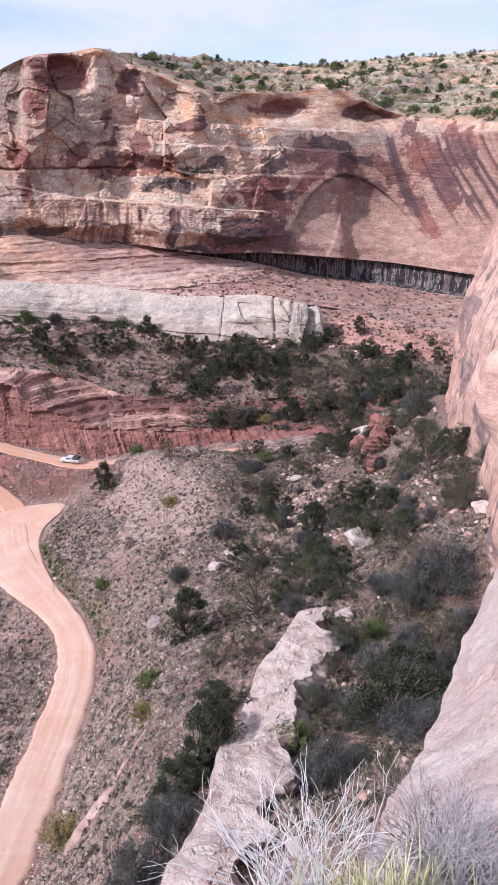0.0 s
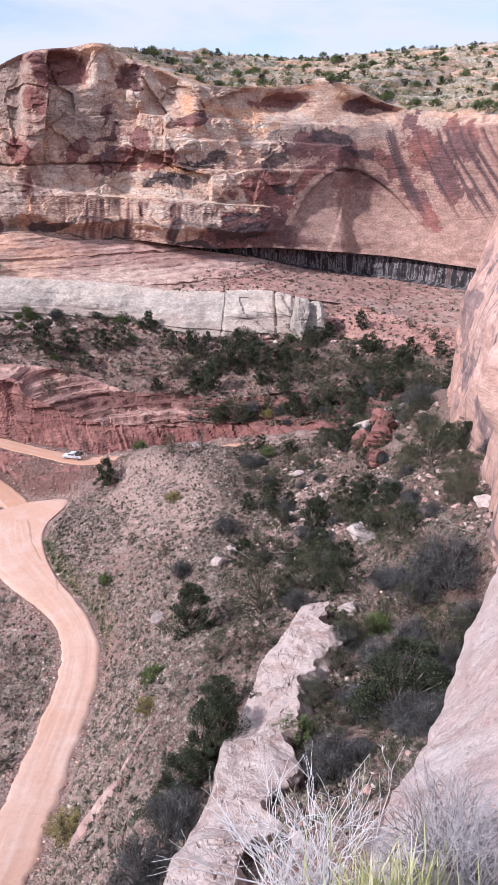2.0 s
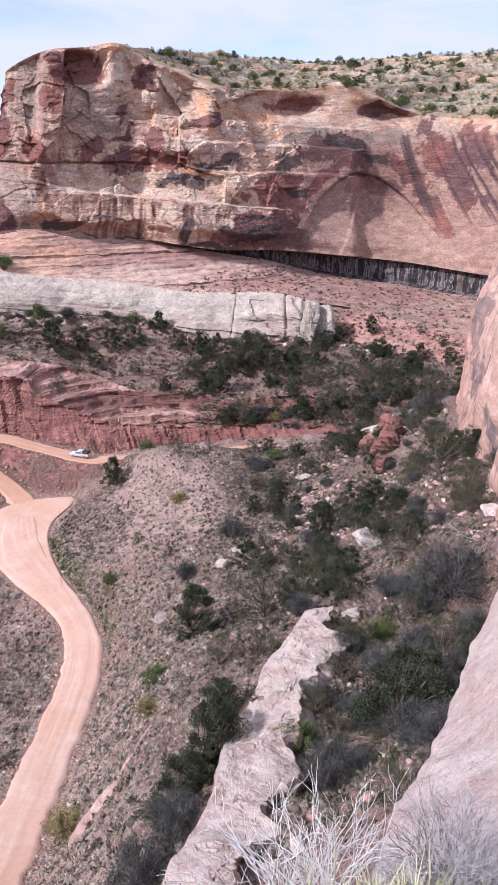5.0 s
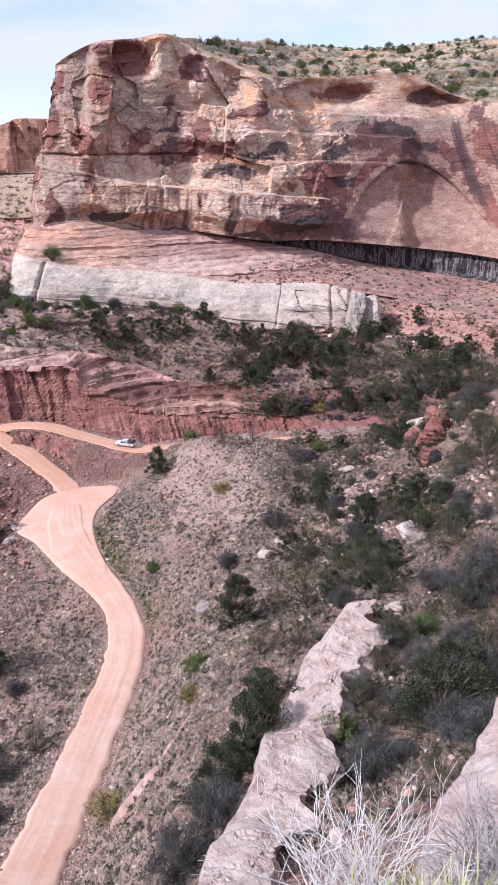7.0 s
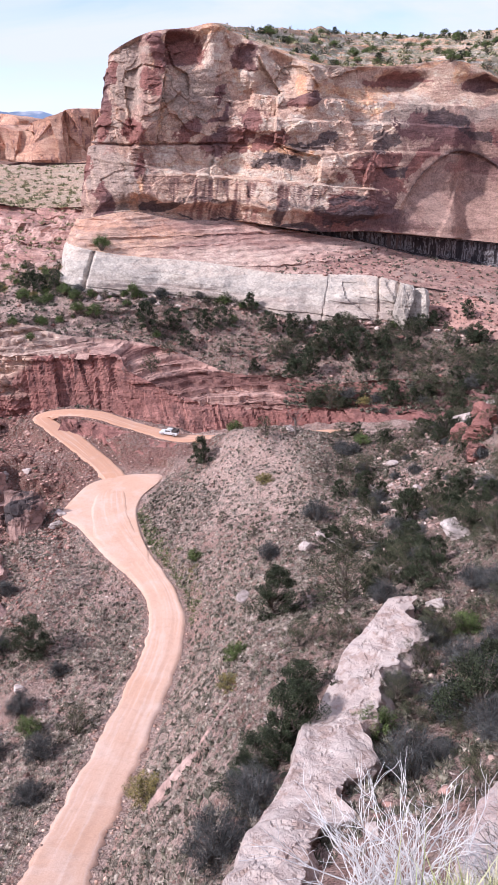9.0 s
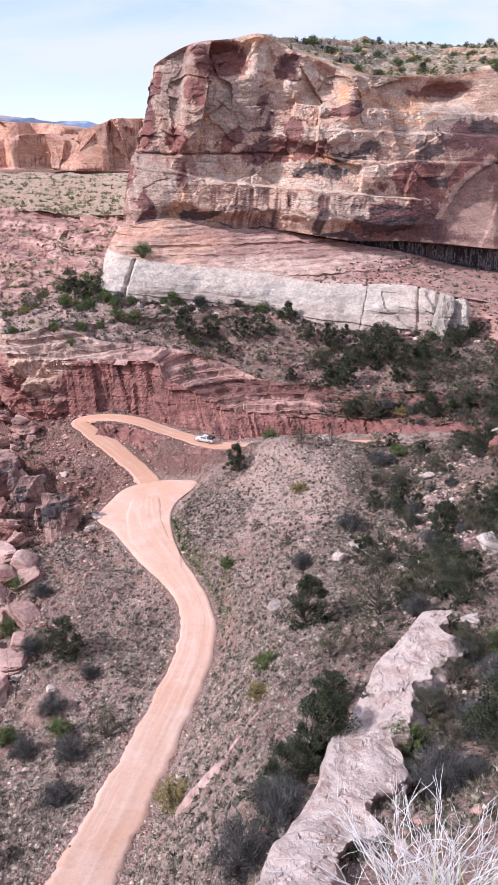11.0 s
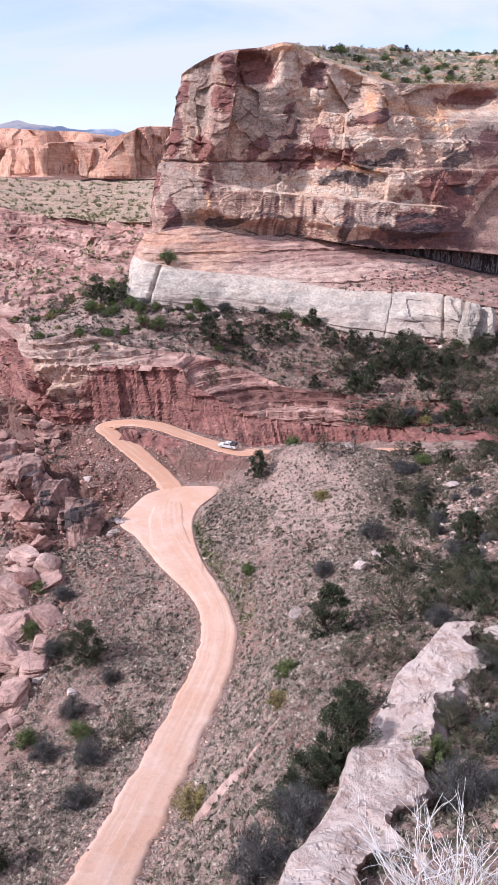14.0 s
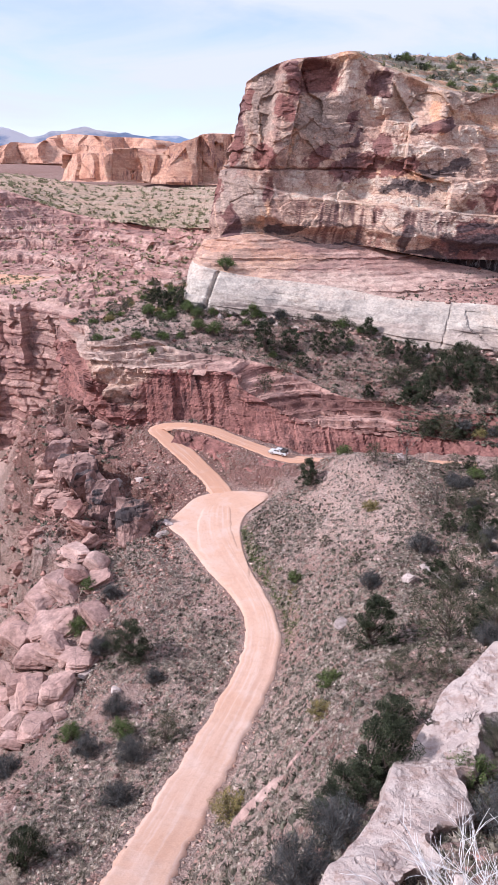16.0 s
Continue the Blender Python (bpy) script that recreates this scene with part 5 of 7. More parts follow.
M_FARSCRUB = foliage("far_scrub_leaf", ((0.13, 0.125, 0.065), (0.2, 0.185, 0.10), (0.28, 0.25, 0.15), (0.16, 0.155, 0.085)))
M_STONE = foliage("loose_stone", ((0.24, 0.135, 0.11), (0.36, 0.245, 0.205), (0.46, 0.37, 0.325), (0.29, 0.175, 0.145)), 0.92)
M_VERGE = foliage("verge_stone", ((0.36, 0.215, 0.165), (0.46, 0.3, 0.235), (0.52, 0.37, 0.3), (0.31, 0.185, 0.145)), 0.92)
M_REDSTONE = foliage("red_loose_stone", ((0.17, 0.08, 0.066), (0.27, 0.145, 0.118), (0.37, 0.235, 0.195), (0.21, 0.10, 0.083)), 0.92)
M_BARK = bark("juniper_bark", (0.10, 0.075, 0.06), (0.2, 0.165, 0.14))
M_DEADWOOD = bark("dead_wood", (0.11, 0.085, 0.075), (0.24, 0.2, 0.175))
M_SILVERWOOD = bark("silver_twigs", (0.62, 0.59, 0.58), (0.82, 0.79, 0.78))
M_DIMTWIG = bark("grey_dead_twigs", (0.34, 0.32, 0.32), (0.62, 0.59, 0.6))


def leaves(shape, rng, centre, radius, count, size, flat=1.0, slim=1.0):
    """Small leaf sprays round a limb's end."""
    for _ in range(count):
        d = Vector((rng.gauss(0, 1), rng.gauss(0, 1), rng.gauss(0, 1))).normalized()
        p = Vector(centre) + Vector((d.x, d.y, d.z * flat)) * radius * (rng.random() ** 0.4)
        a = (d + Vector((rng.gauss(0, 0.6), rng.gauss(0, 0.6), rng.gauss(0, 0.6) + 0.35))).normalized()
        b = a.orthogonal().normalized()
        b = (Matrix.Rotation(rng.random() * 6.28, 3, a) @ b)
        s = size * (0.6 + 0.8 * rng.random())
        shape.add([p - b * s * 0.45 * slim, p + b * s * 0.45 * slim, p + a * s * 1.3 / slim ** 0.5], [(0, 1, 2)])


def limb(rng, start, heading, length, bend=0.35, n=5):
    pts, p, d = [Vector(start)], Vector(start), Vector(heading).normalized()
    for _ in range(n):
        d = (d + Vector((rng.gauss(0, bend), rng.gauss(0, bend), rng.gauss(0, bend * 0.6) + 0.06))).normalized()
        p = p + d * length / n
        pts.append(p.copy())
    return pts


def woody(name, label, category, group, seed, leaf, wood, wide=0.42, low=0.22, clumps=26, per=60, size=0.045, cone=0.4, trunk=0.035, slim=0.7):
    """A desert tree one metre high: trunk, limbs and a ragged crown of leaf sprays."""
    rng = random.Random(seed)
    tree = holder(name, label, category, group)
    wood_shape, limbs, crown = Shape(), Shape(), Shape()
    stem = limb(rng, (0, 0, -0.12), (rng.gauss(0, 0.2), rng.gauss(0, 0.2), 1), 0.75, 0.16, 6)
    wood_shape.tube(stem, [trunk * (1.25 - 0.16 * i) for i in range(7)], 6)
    for k in range(clumps):
        h = low + (0.93 - low) * ((k + rng.random()) / clumps)
        reach = wide * (1 - cone * h) * (0.3 + 0.8 * rng.random()) * (1.0 if h < 0.8 else 0.6)
        ang = k * 2.4 + rng.random()
        end = Vector((math.cos(ang) * reach, math.sin(ang) * reach, h))
        base = stem[min(5, max(1, int(h * 5)))]
        mid = (base + end) / 2 + Vector((rng.gauss(0, 0.03), rng.gauss(0, 0.03), -0.02))
        limbs.tube([base, mid, end], [trunk * 0.4, trunk * 0.26, trunk * 0.1], 4)
        leaves(crown, rng, end, (0.07 + 0.075 * rng.random()) * (0.75 + 0.5 * wide), per, size, 0.7, slim)
    part("trunk", wood_shape.v, wood_shape.f, wood, tree)
    tagged(part("branchwork", limbs.v, limbs.f, wood, tree), kind="stuff")
    tagged(part("crown", crown.v, crown.f, leaf, tree), kind="stuff")
    return tree


def twiggy(name, label, category, group, seed, leaf, wood, stems=46, leafy=14, wide=0.55, slim=0.6):
    """A low shrub one metre high: many thin stems from the ground with fine leaf sprays."""
    rng = random.Random(seed)
    bush = holder(name, label, category, group)
    wood_shape, crown = Shape(), Shape()
    for k in range(stems):
        ang = k * 2.4 + rng.random()
        tilt = wide * math.sqrt((k + 0.5) / stems)
        out = Vector((math.cos(ang) * tilt, math.sin(ang) * tilt, 0))
        tip = Vector((out.x, out.y, (0.95 - 0.55 * (tilt / wide) ** 2) * (0.7 + 0.4 * rng.random())))
        mid = tip * 0.5 + Vector((rng.gauss(0, 0.04), rng.gauss(0, 0.04), 0.04))
        wood_shape.tube([out * 0.12 + Vector((0, 0, -0.1)), mid, tip], [0.014, 0.009, 0.004], 3)
        for i in range(3):
            leaves(crown, rng, mid.lerp(tip, 0.25 + 0.36 * i), 0.085, leafy, 0.034, 1.1, slim)
    tagged(part("stemwork", wood_shape.v, wood_shape.f, wood, bush), kind="stuff")
    tagged(part("foliage", crown.v, crown.f, leaf, bush), kind="stuff")
    return bush


def grow(shape, rng, p, d, length, radius, depth, spread=0.55, wild=0.18, lift=0.05):
    """A bare branch that forks."""
    n = 4
    pts, q, h = [Vector(p)], Vector(p), Vector(d).normalized()
    for _ in range(n):
        h = (h + Vector((rng.gauss(0, wild), rng.gauss(0, wild), rng.gauss(0, wild) + lift))).normalized()
        q = q + h * length / n
        pts.append(q.copy())
    shape.tube(pts, [radius * (1 - 0.11 * i) for i in range(n + 1)], 4)
    if depth:
        for k in range(rng.choice((2, 3))):
            at = pts[rng.choice((2, 3, 4))] if k else pts[-1]
            turn = Vector((rng.gauss(0, spread), rng.gauss(0, spread), rng.gauss(0, spread * 0.7)))
            grow(shape, rng, at, (h + turn).normalized(), length * (0.62 + 0.2 * rng.random()), radius * 0.6, depth - 1, spread, wild, lift)


def snag(name, label, group, seed):
    """A dead tree one metre high."""
    rng = random.Random(seed)
    tree = holder(name, label, "dead tree", group)
    s, b = Shape(), Shape()
    stem = limb(rng, (0, 0, -0.1), (0.1, 0.05, 1), 0.6, 0.14, 5)
    s.tube(stem, [0.035, 0.032, 0.028, 0.024, 0.02, 0.012], 6)
    for k in range(9):
        base = stem[1 + k % 5]
        ang = k * 2.4
        grow(b, rng, base, (math.cos(ang), math.sin(ang), 0.7), 0.26, 0.012, 2, 0.5, 0.2, 0.04)
    part("trunk", s.v, s.f, M_DEADWOOD, tree)
    part("branch_crown", b.v, b.f, M_DEADWOOD, tree)
    return tree


def stand(makers, spots_, seed, scale=1.0, wide=1.0):
    """Sets things, built once for each maker, on their spots (x, y, z, height)."""
    rng = random.Random(seed)
    made = [None] * len(makers)
    for i, (x, y, z, h) in enumerate(spots_):
        k = i % len(makers)
        size = h * scale
        m = Matrix.LocRotScale((x, y, z), Euler((rng.gauss(0, 0.05), rng.gauss(0, 0.05), rng.random() * 6.28)), (size * wide * (0.9 + 0.25 * rng.random()), size * wide * (0.9 + 0.25 * rng.random()), size))
        if made[k] is None:
            made[k] = makers[k]()
            made[k].matrix_basis = m
        else:
            place_copy(made[k], m)


def place_copy(ob, m):
    c = copy_thing(ob, Matrix.Identity(4))
    c.matrix_basis = m
    return c


def on_ground(rows):
    z = ground(np.array([r[:2] for r in rows], float))
    return [(x, y, float(k) - 0.1, h) for (x, y, h), k in zip(rows, z)]


JUNIPER_LABEL = "dark green juniper with a gnarled trunk on the stony slope"
junipers = [lambda s=s, w=w, c=c: woody("juniper_tree", JUNIPER_LABEL, "tree", "junipers", s, M_JUNIPER, M_BARK, w, 0.10, 30, 150, 0.026, c, 0.04, 1.0) for s, w, c in ((1, 0.46, 0.5), (2, 0.56, 0.3), (3, 0.42, 0.5), (4, 0.62, 0.25))]
fine_junipers = [lambda s=s, w=w, c=c: woody("juniper_tree", JUNIPER_LABEL, "tree", "junipers", s, M_JUNIPER, M_BARK, w, 0.08, 36, 400, 0.0145, c, 0.04, 1.0) for s, w, c in ((1, 0.46, 0.5), (2, 0.56, 0.3), (3, 0.42, 0.5))]
olives = [lambda s=s: woody("scrub_oak", "open olive-grey scrub tree with bare limbs showing", "tree", "scrub trees", s, M_OLIVE, M_BARK, 0.6, 0.15, 32, 100, 0.022, 0.25, 0.03, 0.9) for s in (11, 12, 13)]
fine_olives = [lambda s=s: woody("scrub_oak", "open olive-grey scrub tree with bare limbs showing", "tree", "scrub trees", s, M_OLIVE, M_BARK, 0.6, 0.15, 34, 220, 0.0135, 0.25, 0.03, 0.9) for s in (11, 12, 13)]
greens = [lambda s=s: twiggy("green_shrub", "leafy bright green desert shrub", "shrub", "green shrubs", s, M_GREEN, M_BARK, 46, 34, 0.62) for s in (21, 22)]
greys = [lambda s=s: twiggy("grey_shrub", "leafless blue-grey twiggy desert shrub", "shrub", "grey shrubs", s, M_GREY, M_DEADWOOD, 80, 34, 0.66, 0.22) for s in (31, 32, 33)]
yellows = [lambda s=s: twiggy("yellow_shrub", "yellowish rabbitbrush shrub beside the road", "shrub", "yellow shrubs", s, M_YELLOW, M_BARK, 50, 34, 0.7) for s in (41,)]
snags = [lambda s=s: snag("dead_tree", "bare dead tree with crooked grey branches", "dead trees", s) for s in (51, 52)]

TERRACE_JUNIPERS = ((-57.2, 196.8, 18.4, 9.2), (-50.5, 200, 17.6, 7.6), (-41.5, 199.7, 18, 6.9), (-36.6, 201.1, 18.1, 7.5), (-29.4, 208.3, 21.8, 6.4), (-23.2, 202.1, 17.7, 6.5), (-16.9, 201.4, 16.6, 7.5), (-6.8, 197.2, 13.5, 8.6), (-11.5, 188.8, 9.2, 9.2), (-46.1, 194.5, 14.5, 5.2), (-15.6, 189.1, 8.3, 6.2), (-2.1, 197.6, 13.7, 6.7), (32.7, 211.5, 21.1, 6.0), (35.3, 198, 16.8, 4.8), (39.7, 184.7, 15.8, 7.9), (34.2, 175.3, 13.5, 7.6), (11.6, 178.4, 5.4, 6.8), (2.2, 196.7, 13.3, 8.9), (-96.7, 210.9, 26.1, 6.5), (-88.4, 208, 27, 6.5), (-92.2, 207, 26, 6.2), (-100, 214, 26, 5.1))
stand(junipers, TERRACE_JUNIPERS, 1, 0.92)
SLOPE_JUNIPERS = ((-31.6, 145.5, 7.6), (18.8, 136.6, 7.6), (9.7, 97.1, 6.2), (13.7, 82.9, 4.2), (8.3, 77.6, 4.9), (9.6, 65.4, 3.6), (-7.2, 73, 7.2), (9.8, 38.3, 6.6), (-2.6, 39.4, 5.4), (-0.9, 93.1, 5.1), (-45.8, 84.8, 7.6), (-37.4, 43.8, 5.0))
stand(fine_junipers, on_ground(SLOPE_JUNIPERS), 2, 0.95)
TERRACE_SCRUB = ((-49.6, 190.2, 13.2, 3.8), (-34.8, 192.9, 13.1, 3.8), (-20.4, 188.3, 7.7, 3.1), (-4.3, 180.2, 4.1, 6), (-52.3, 180.7, 11.2, 5), (17.3, 209.6, 20.2, 3.4), (25.4, 212.2, 20.2, 2.7), (51.3, 201.5, 20.1, 3.3), (42.1, 170, 15.2, 7.4), (18.4, 179.7, 8.1, 6.8), (13.8, 191.1, 11.7, 6.5), (27.8, 185.7, 13.3, 6.4), (22.9, 190.4, 13.8, 6.2), (-106.4, 208, 24, 5))
stand(olives, TERRACE_SCRUB, 3)
SLOPE_SCRUB = ((-17.6, 146.7, 4.7), (23.6, 85.4, 7.5), (24.1, 76.1, 5.5), (27.8, 107.4, 6.5), (2, 93.3, 6.1), (0.7, 56.6, 6), (-3.1, 51.7, 2.9), (14.6, 63.6, 4.2), (14.9, 55.6, 3.4), (13.8, 43.3, 5.4), (-21.7, 116.4, 2.1), (-14.4, 105.3, 2.7), (4.3, 128.7, 4.4), (-31.8, 66.4, 4.6))
stand(fine_olives, on_ground(SLOPE_SCRUB), 4)
stand(greens, on_ground(((-28, 169, 3.6), (3.6, 146, 3), (10.4, 49.8, 2.5), (2.9, 38.6, 2.5), (-10.1, 59.9, 2.4), (-25.2, 106.7, 2.6), (29.2, 92, 2.3), (-64.1, 103.5, 3), (-60, 92.6, 4), (-39, 68, 3.2), (-46.7, 67.2, 3.0))), 5, 0.9, 1.1)
stand(greens, ((-64.1, 207.2, 26, 3.6), (-75.7, 216, 37.6, 4.6), (-72.4, 196.2, 21.6, 4.2), (-76.9, 195.3, 23, 3.6), (-79.1, 200.3, 25, 3.8), (-90.7, 182.5, 21.8, 3), (-85.1, 180.5, 18.5, 2.4), (-83, 203, 26, 3.6), (-95, 200, 24.5, 4)), 6)
stand(yellows, ((-15.1, 126.4, 7.0, 2.6), (4.3, 180.2, 4.6, 3), (-16.2, 46.7, 13.6, 3.0), (-9.2, 50.5, 24.1, 1.7), (-23.9, 103.7, -0.2, 2.4)), 7, 0.9, 1.2)
stand(greys, on_ground(((32.2, 133.2, 6.2), (3.9, 54.7, 2.4), (-10.7, 96, 3.4), (16.4, 51.9, 5.2), (12.6, 46.6, 3.3), (4.6, 42.8, 2), (-4.6, 32.2, 3.6), (-6.2, 28.4, 3.5), (5, 33.8, 3.8), (-4.3, 106.8, 4.2), (-58.2, 101.1, 3.6), (-53.1, 87.4, 3.6), (-39.5, 79.5, 2.9), (-42.2, 72.3, 3.6), (-33, 55.1, 3.4), (-41.9, 63.6, 3.6), (-54.4, 62.6, 4), (-34.5, 62, 3.8))), 8, 0.9)
stand(fine_olives, on_ground(((4.4, 41.4, 2.6), (5.6, 38.6, 2.4), (6.4, 45.6, 2.8), (7.6, 49.4, 2.6), (3.6, 35.2, 2.2), (0.2, 50.6, 3.2))), 31)
stand(fine_junipers, on_ground(((-4.2, 36.4, 3.4), (-5.2, 34.2, 3.0), (-2.6, 43.4, 3.6))), 32, 0.95, 1.35)
stand(snags, ((-27.3, 188.1, 8.7, 6.2), (-11.1, 150.6, 7.4, 7.4), (-3.5, 131.4, 8.2, 6.6), (2.7, 42.9, 32.4, 2.4), (10.5, 54.5, 32, 3.6)), 9)

# scattered growth where it cannot be told bush by bush
rng = random.Random(77)


def scatter(count, inside, seed, bare=0.0):
    """Places on the ground in a box, thinned by noise."""
    r = np.random.RandomState(seed)
    x0, x1, y0, y1, keep = inside
    p = np.stack([r.uniform(x0, x1, count * 3), r.uniform(y0, y1, count * 3)], 1)
    n = value_noise(np.column_stack([p * 0.08, np.zeros(len(p))]), seed)
    clear = beside_road(p[:, 0], p[:, 1])[1] > 0.7
    if bare:
        g = np.hypot((p[:, 0] + 21) / 13, (p[:, 1] - 132) / 24)
        clear &= r.uniform(0, 1, len(p)) > bare * smooth(1.1, 0.7, g)
    p = p[(n > keep) & clear][:count]
    return np.column_stack([p, ground(p)])


def scatter_on(name, count, seed, u0=0.0, u1=1.0):
    """Places on a rock sheet."""
    me = bpy.data.objects[name].data
    co = np.empty(len(me.vertices) * 3, np.float32)
    me.vertices.foreach_get("co", co)
    co = co.reshape(-1, 3)
    r = np.random.RandomState(seed)
    k = r.randint(int(len(co) * u0), int(len(co) * u1), count)
    return co[k] + r.uniform(-0.3, 0.3, (count, 3)) * (1, 1, 0)


bowl = scatter(215, (-1, 31, 58, 153, 0.25), 301)
stand(fine_junipers + fine_olives, [(x, y, z - 0.1, 1.6 + 2.9 * rng.random()) for x, y, z in bowl[:130]], 12)
stand(greys, [(x, y, z - 0.1, 1.3 + 1.6 * rng.random()) for x, y, z in bowl[155:205]], 13)
gully = scatter(34, (6.5, 17, 24, 56, 0.2), 303)
stand(greys + fine_olives, [(x, y, z - 0.1, 1.4 + 1.8 * rng.random()) for x, y, z in gully], 14)
east = scatter_on("terrace", 110, 305, 0.6, 0.97)
stand(olives + junipers[:2], [(x, y, z - 0.1, 2.4 + 3.2 * rng.random()) for x, y, z in east], 15)
cove = scatter_on("wall_layered", 85, 357, 0.66, 0.95)
stand(olives + junipers[:2] + greys[:1], [(x, y, z - 0.1, 1.8 + 2.8 * rng.random()) for x, y, z in cove], 25)
mid = scatter_on("terrace", 26, 307, 0.3, 0.62)
stand(greens + olives, [(x, y, z - 0.1, 1.4 + 1.6 * rng.random()) for x, y, z in mid], 16)
point = scatter_on("terrace", 46, 317, 0.02, 0.34)
stand(greens + olives[:1], [(x, y, z - 0.1, 1.4 + 2.0 * rng.random()) for x, y, z in point], 20, 1.0, 1.2)
tip = scatter_on("terrace", 14, 318, 0.05, 0.3)
stand(yellows, [(x, y, z - 0.1, 1.2 + 1.2 * rng.random()) for x, y, z in tip], 23, 1.0, 1.2)
def scatter_band(name, rows, count, seed, v0, v1, u0=0.0, u1=1.0):
    """Places on a rock sheet of that many rows, within a band of its height."""
    me = bpy.data.objects[name].data
    co = np.empty(len(me.vertices) * 3, np.float32)
    me.vertices.foreach_get("co", co)
    co = co.reshape(-1, rows, 3)
    r = np.random.RandomState(seed)
    return co[r.randint(int(len(co) * u0), int(len(co) * u1), count), r.randint(int(rows * v0), int(rows * v1), count)]


ledge_foot = scatter_band("terrace", 80, 44, 351, 0.88, 0.99, 0.3, 0.8)
stand(olives + greens + greys[:1], [(x, y, z - 0.1, 1.2 + 1.9 * rng.random()) for x, y, z in ledge_foot], 24, 1.0, 1.2)
low = scatter_on("talus_low", 14, 309)
stand(olives, [(x, y, z - 0.1, 1.3 + 1.6 * rng.random()) for x, y, z in low], 17)
rim2 = scatter_on("mesa_top", 130, 312, 0.36, 1.0)
stand(greens, [(x, y, z - 0.2, 1.6 + 2.0 * rng.random()) for x, y, z in rim2], 19, 1.0, 1.3)
rim = scatter_on("mesa_top", 210, 311, 0.38, 1.0)
stand(junipers[:2] + greens[:1] + olives[:1], [(x, y, z - 0.2, 1.5 + 2.0 * rng.random()) for x, y, z in rim], 18, 1.0, 1.25)


def fallen(x, y, z, size, turn, seed):
    """A weathered dead branch lying on the ground."""
    r = random.Random(seed)
    s = Shape()
    grow(s, r, (0, 0, 0.04), (1, 0, 0.05), 0.55, 0.022, 3, 0.45, 0.16, 0.0)
    s.v = [(v[0], v[1], max(-0.03, abs(v[2]) * 0.5)) for v in s.v]
    thing = holder("fallen_branch", "bleached dead branch lying on the slope", "dead branch", "fallen branches")
    part("branch", s.v, s.f, M_FALLEN, thing)
    thing.matrix_basis = Matrix.LocRotScale((x, y, z), Euler((r.gauss(0, 0.1), r.gauss(0, 0.2), turn)), (size, size, size))


M_FALLEN = bark("bleached_wood", (0.3, 0.25, 0.22), (0.5, 0.44, 0.41))
FALLEN = scatter(26, (-4, 22, 30, 130, 0.25), 313)
for k, (x, y, z) in enumerate(FALLEN):
    fallen(x, y, z + 0.05, 2.2 + 1.8 * rng.random(), 6.28 * rng.random(), 400 + k)


# ---- tufts and stones ----
def tufts(name, label, spots3, seed, material, high=0.3, wide=0.34, blades=20):
    """Low cushions of fine leaves."""
    r = np.random.RandomState(seed)
    n = len(spots3)
    c = np.repeat(spots3, blades, 0)
    size = np.repeat(0.5 + 1.1 * r.uniform(0, 1, n) ** 2, blades)
    d = r.normal(0, 1, (n * blades, 3))
    d[:, 2] = np.abs(d[:, 2])
    d /= np.linalg.norm(d, axis=1, keepdims=True)
    p = c + d * np.stack([size * wide, size * wide, size * high], 1) * r.uniform(0.5, 1.0, (n * blades, 1))
    a = r.normal(0, 1, (n * blades, 3)) * 0.6 + d
    a /= np.linalg.norm(a, axis=1, keepdims=True)
    b = np.cross(a, r.normal(0, 1, (n * blades, 3)))
    b /= np.linalg.norm(b, axis=1, keepdims=True)
    s = (wide * (0.42 if blades < 30 else 0.27) * size * r.uniform(0.6, 1.3, n * blades))[:, None]
    v = np.stack([p - b * s * 0.5, p + b * s * 0.5, p + a * s * 1.2], 1).reshape(-1, 3)
    ob = part(name, v, np.arange(len(v)).reshape(-1, 3), material)
    return tagged(ob, label, "scrub", kind="stuff")


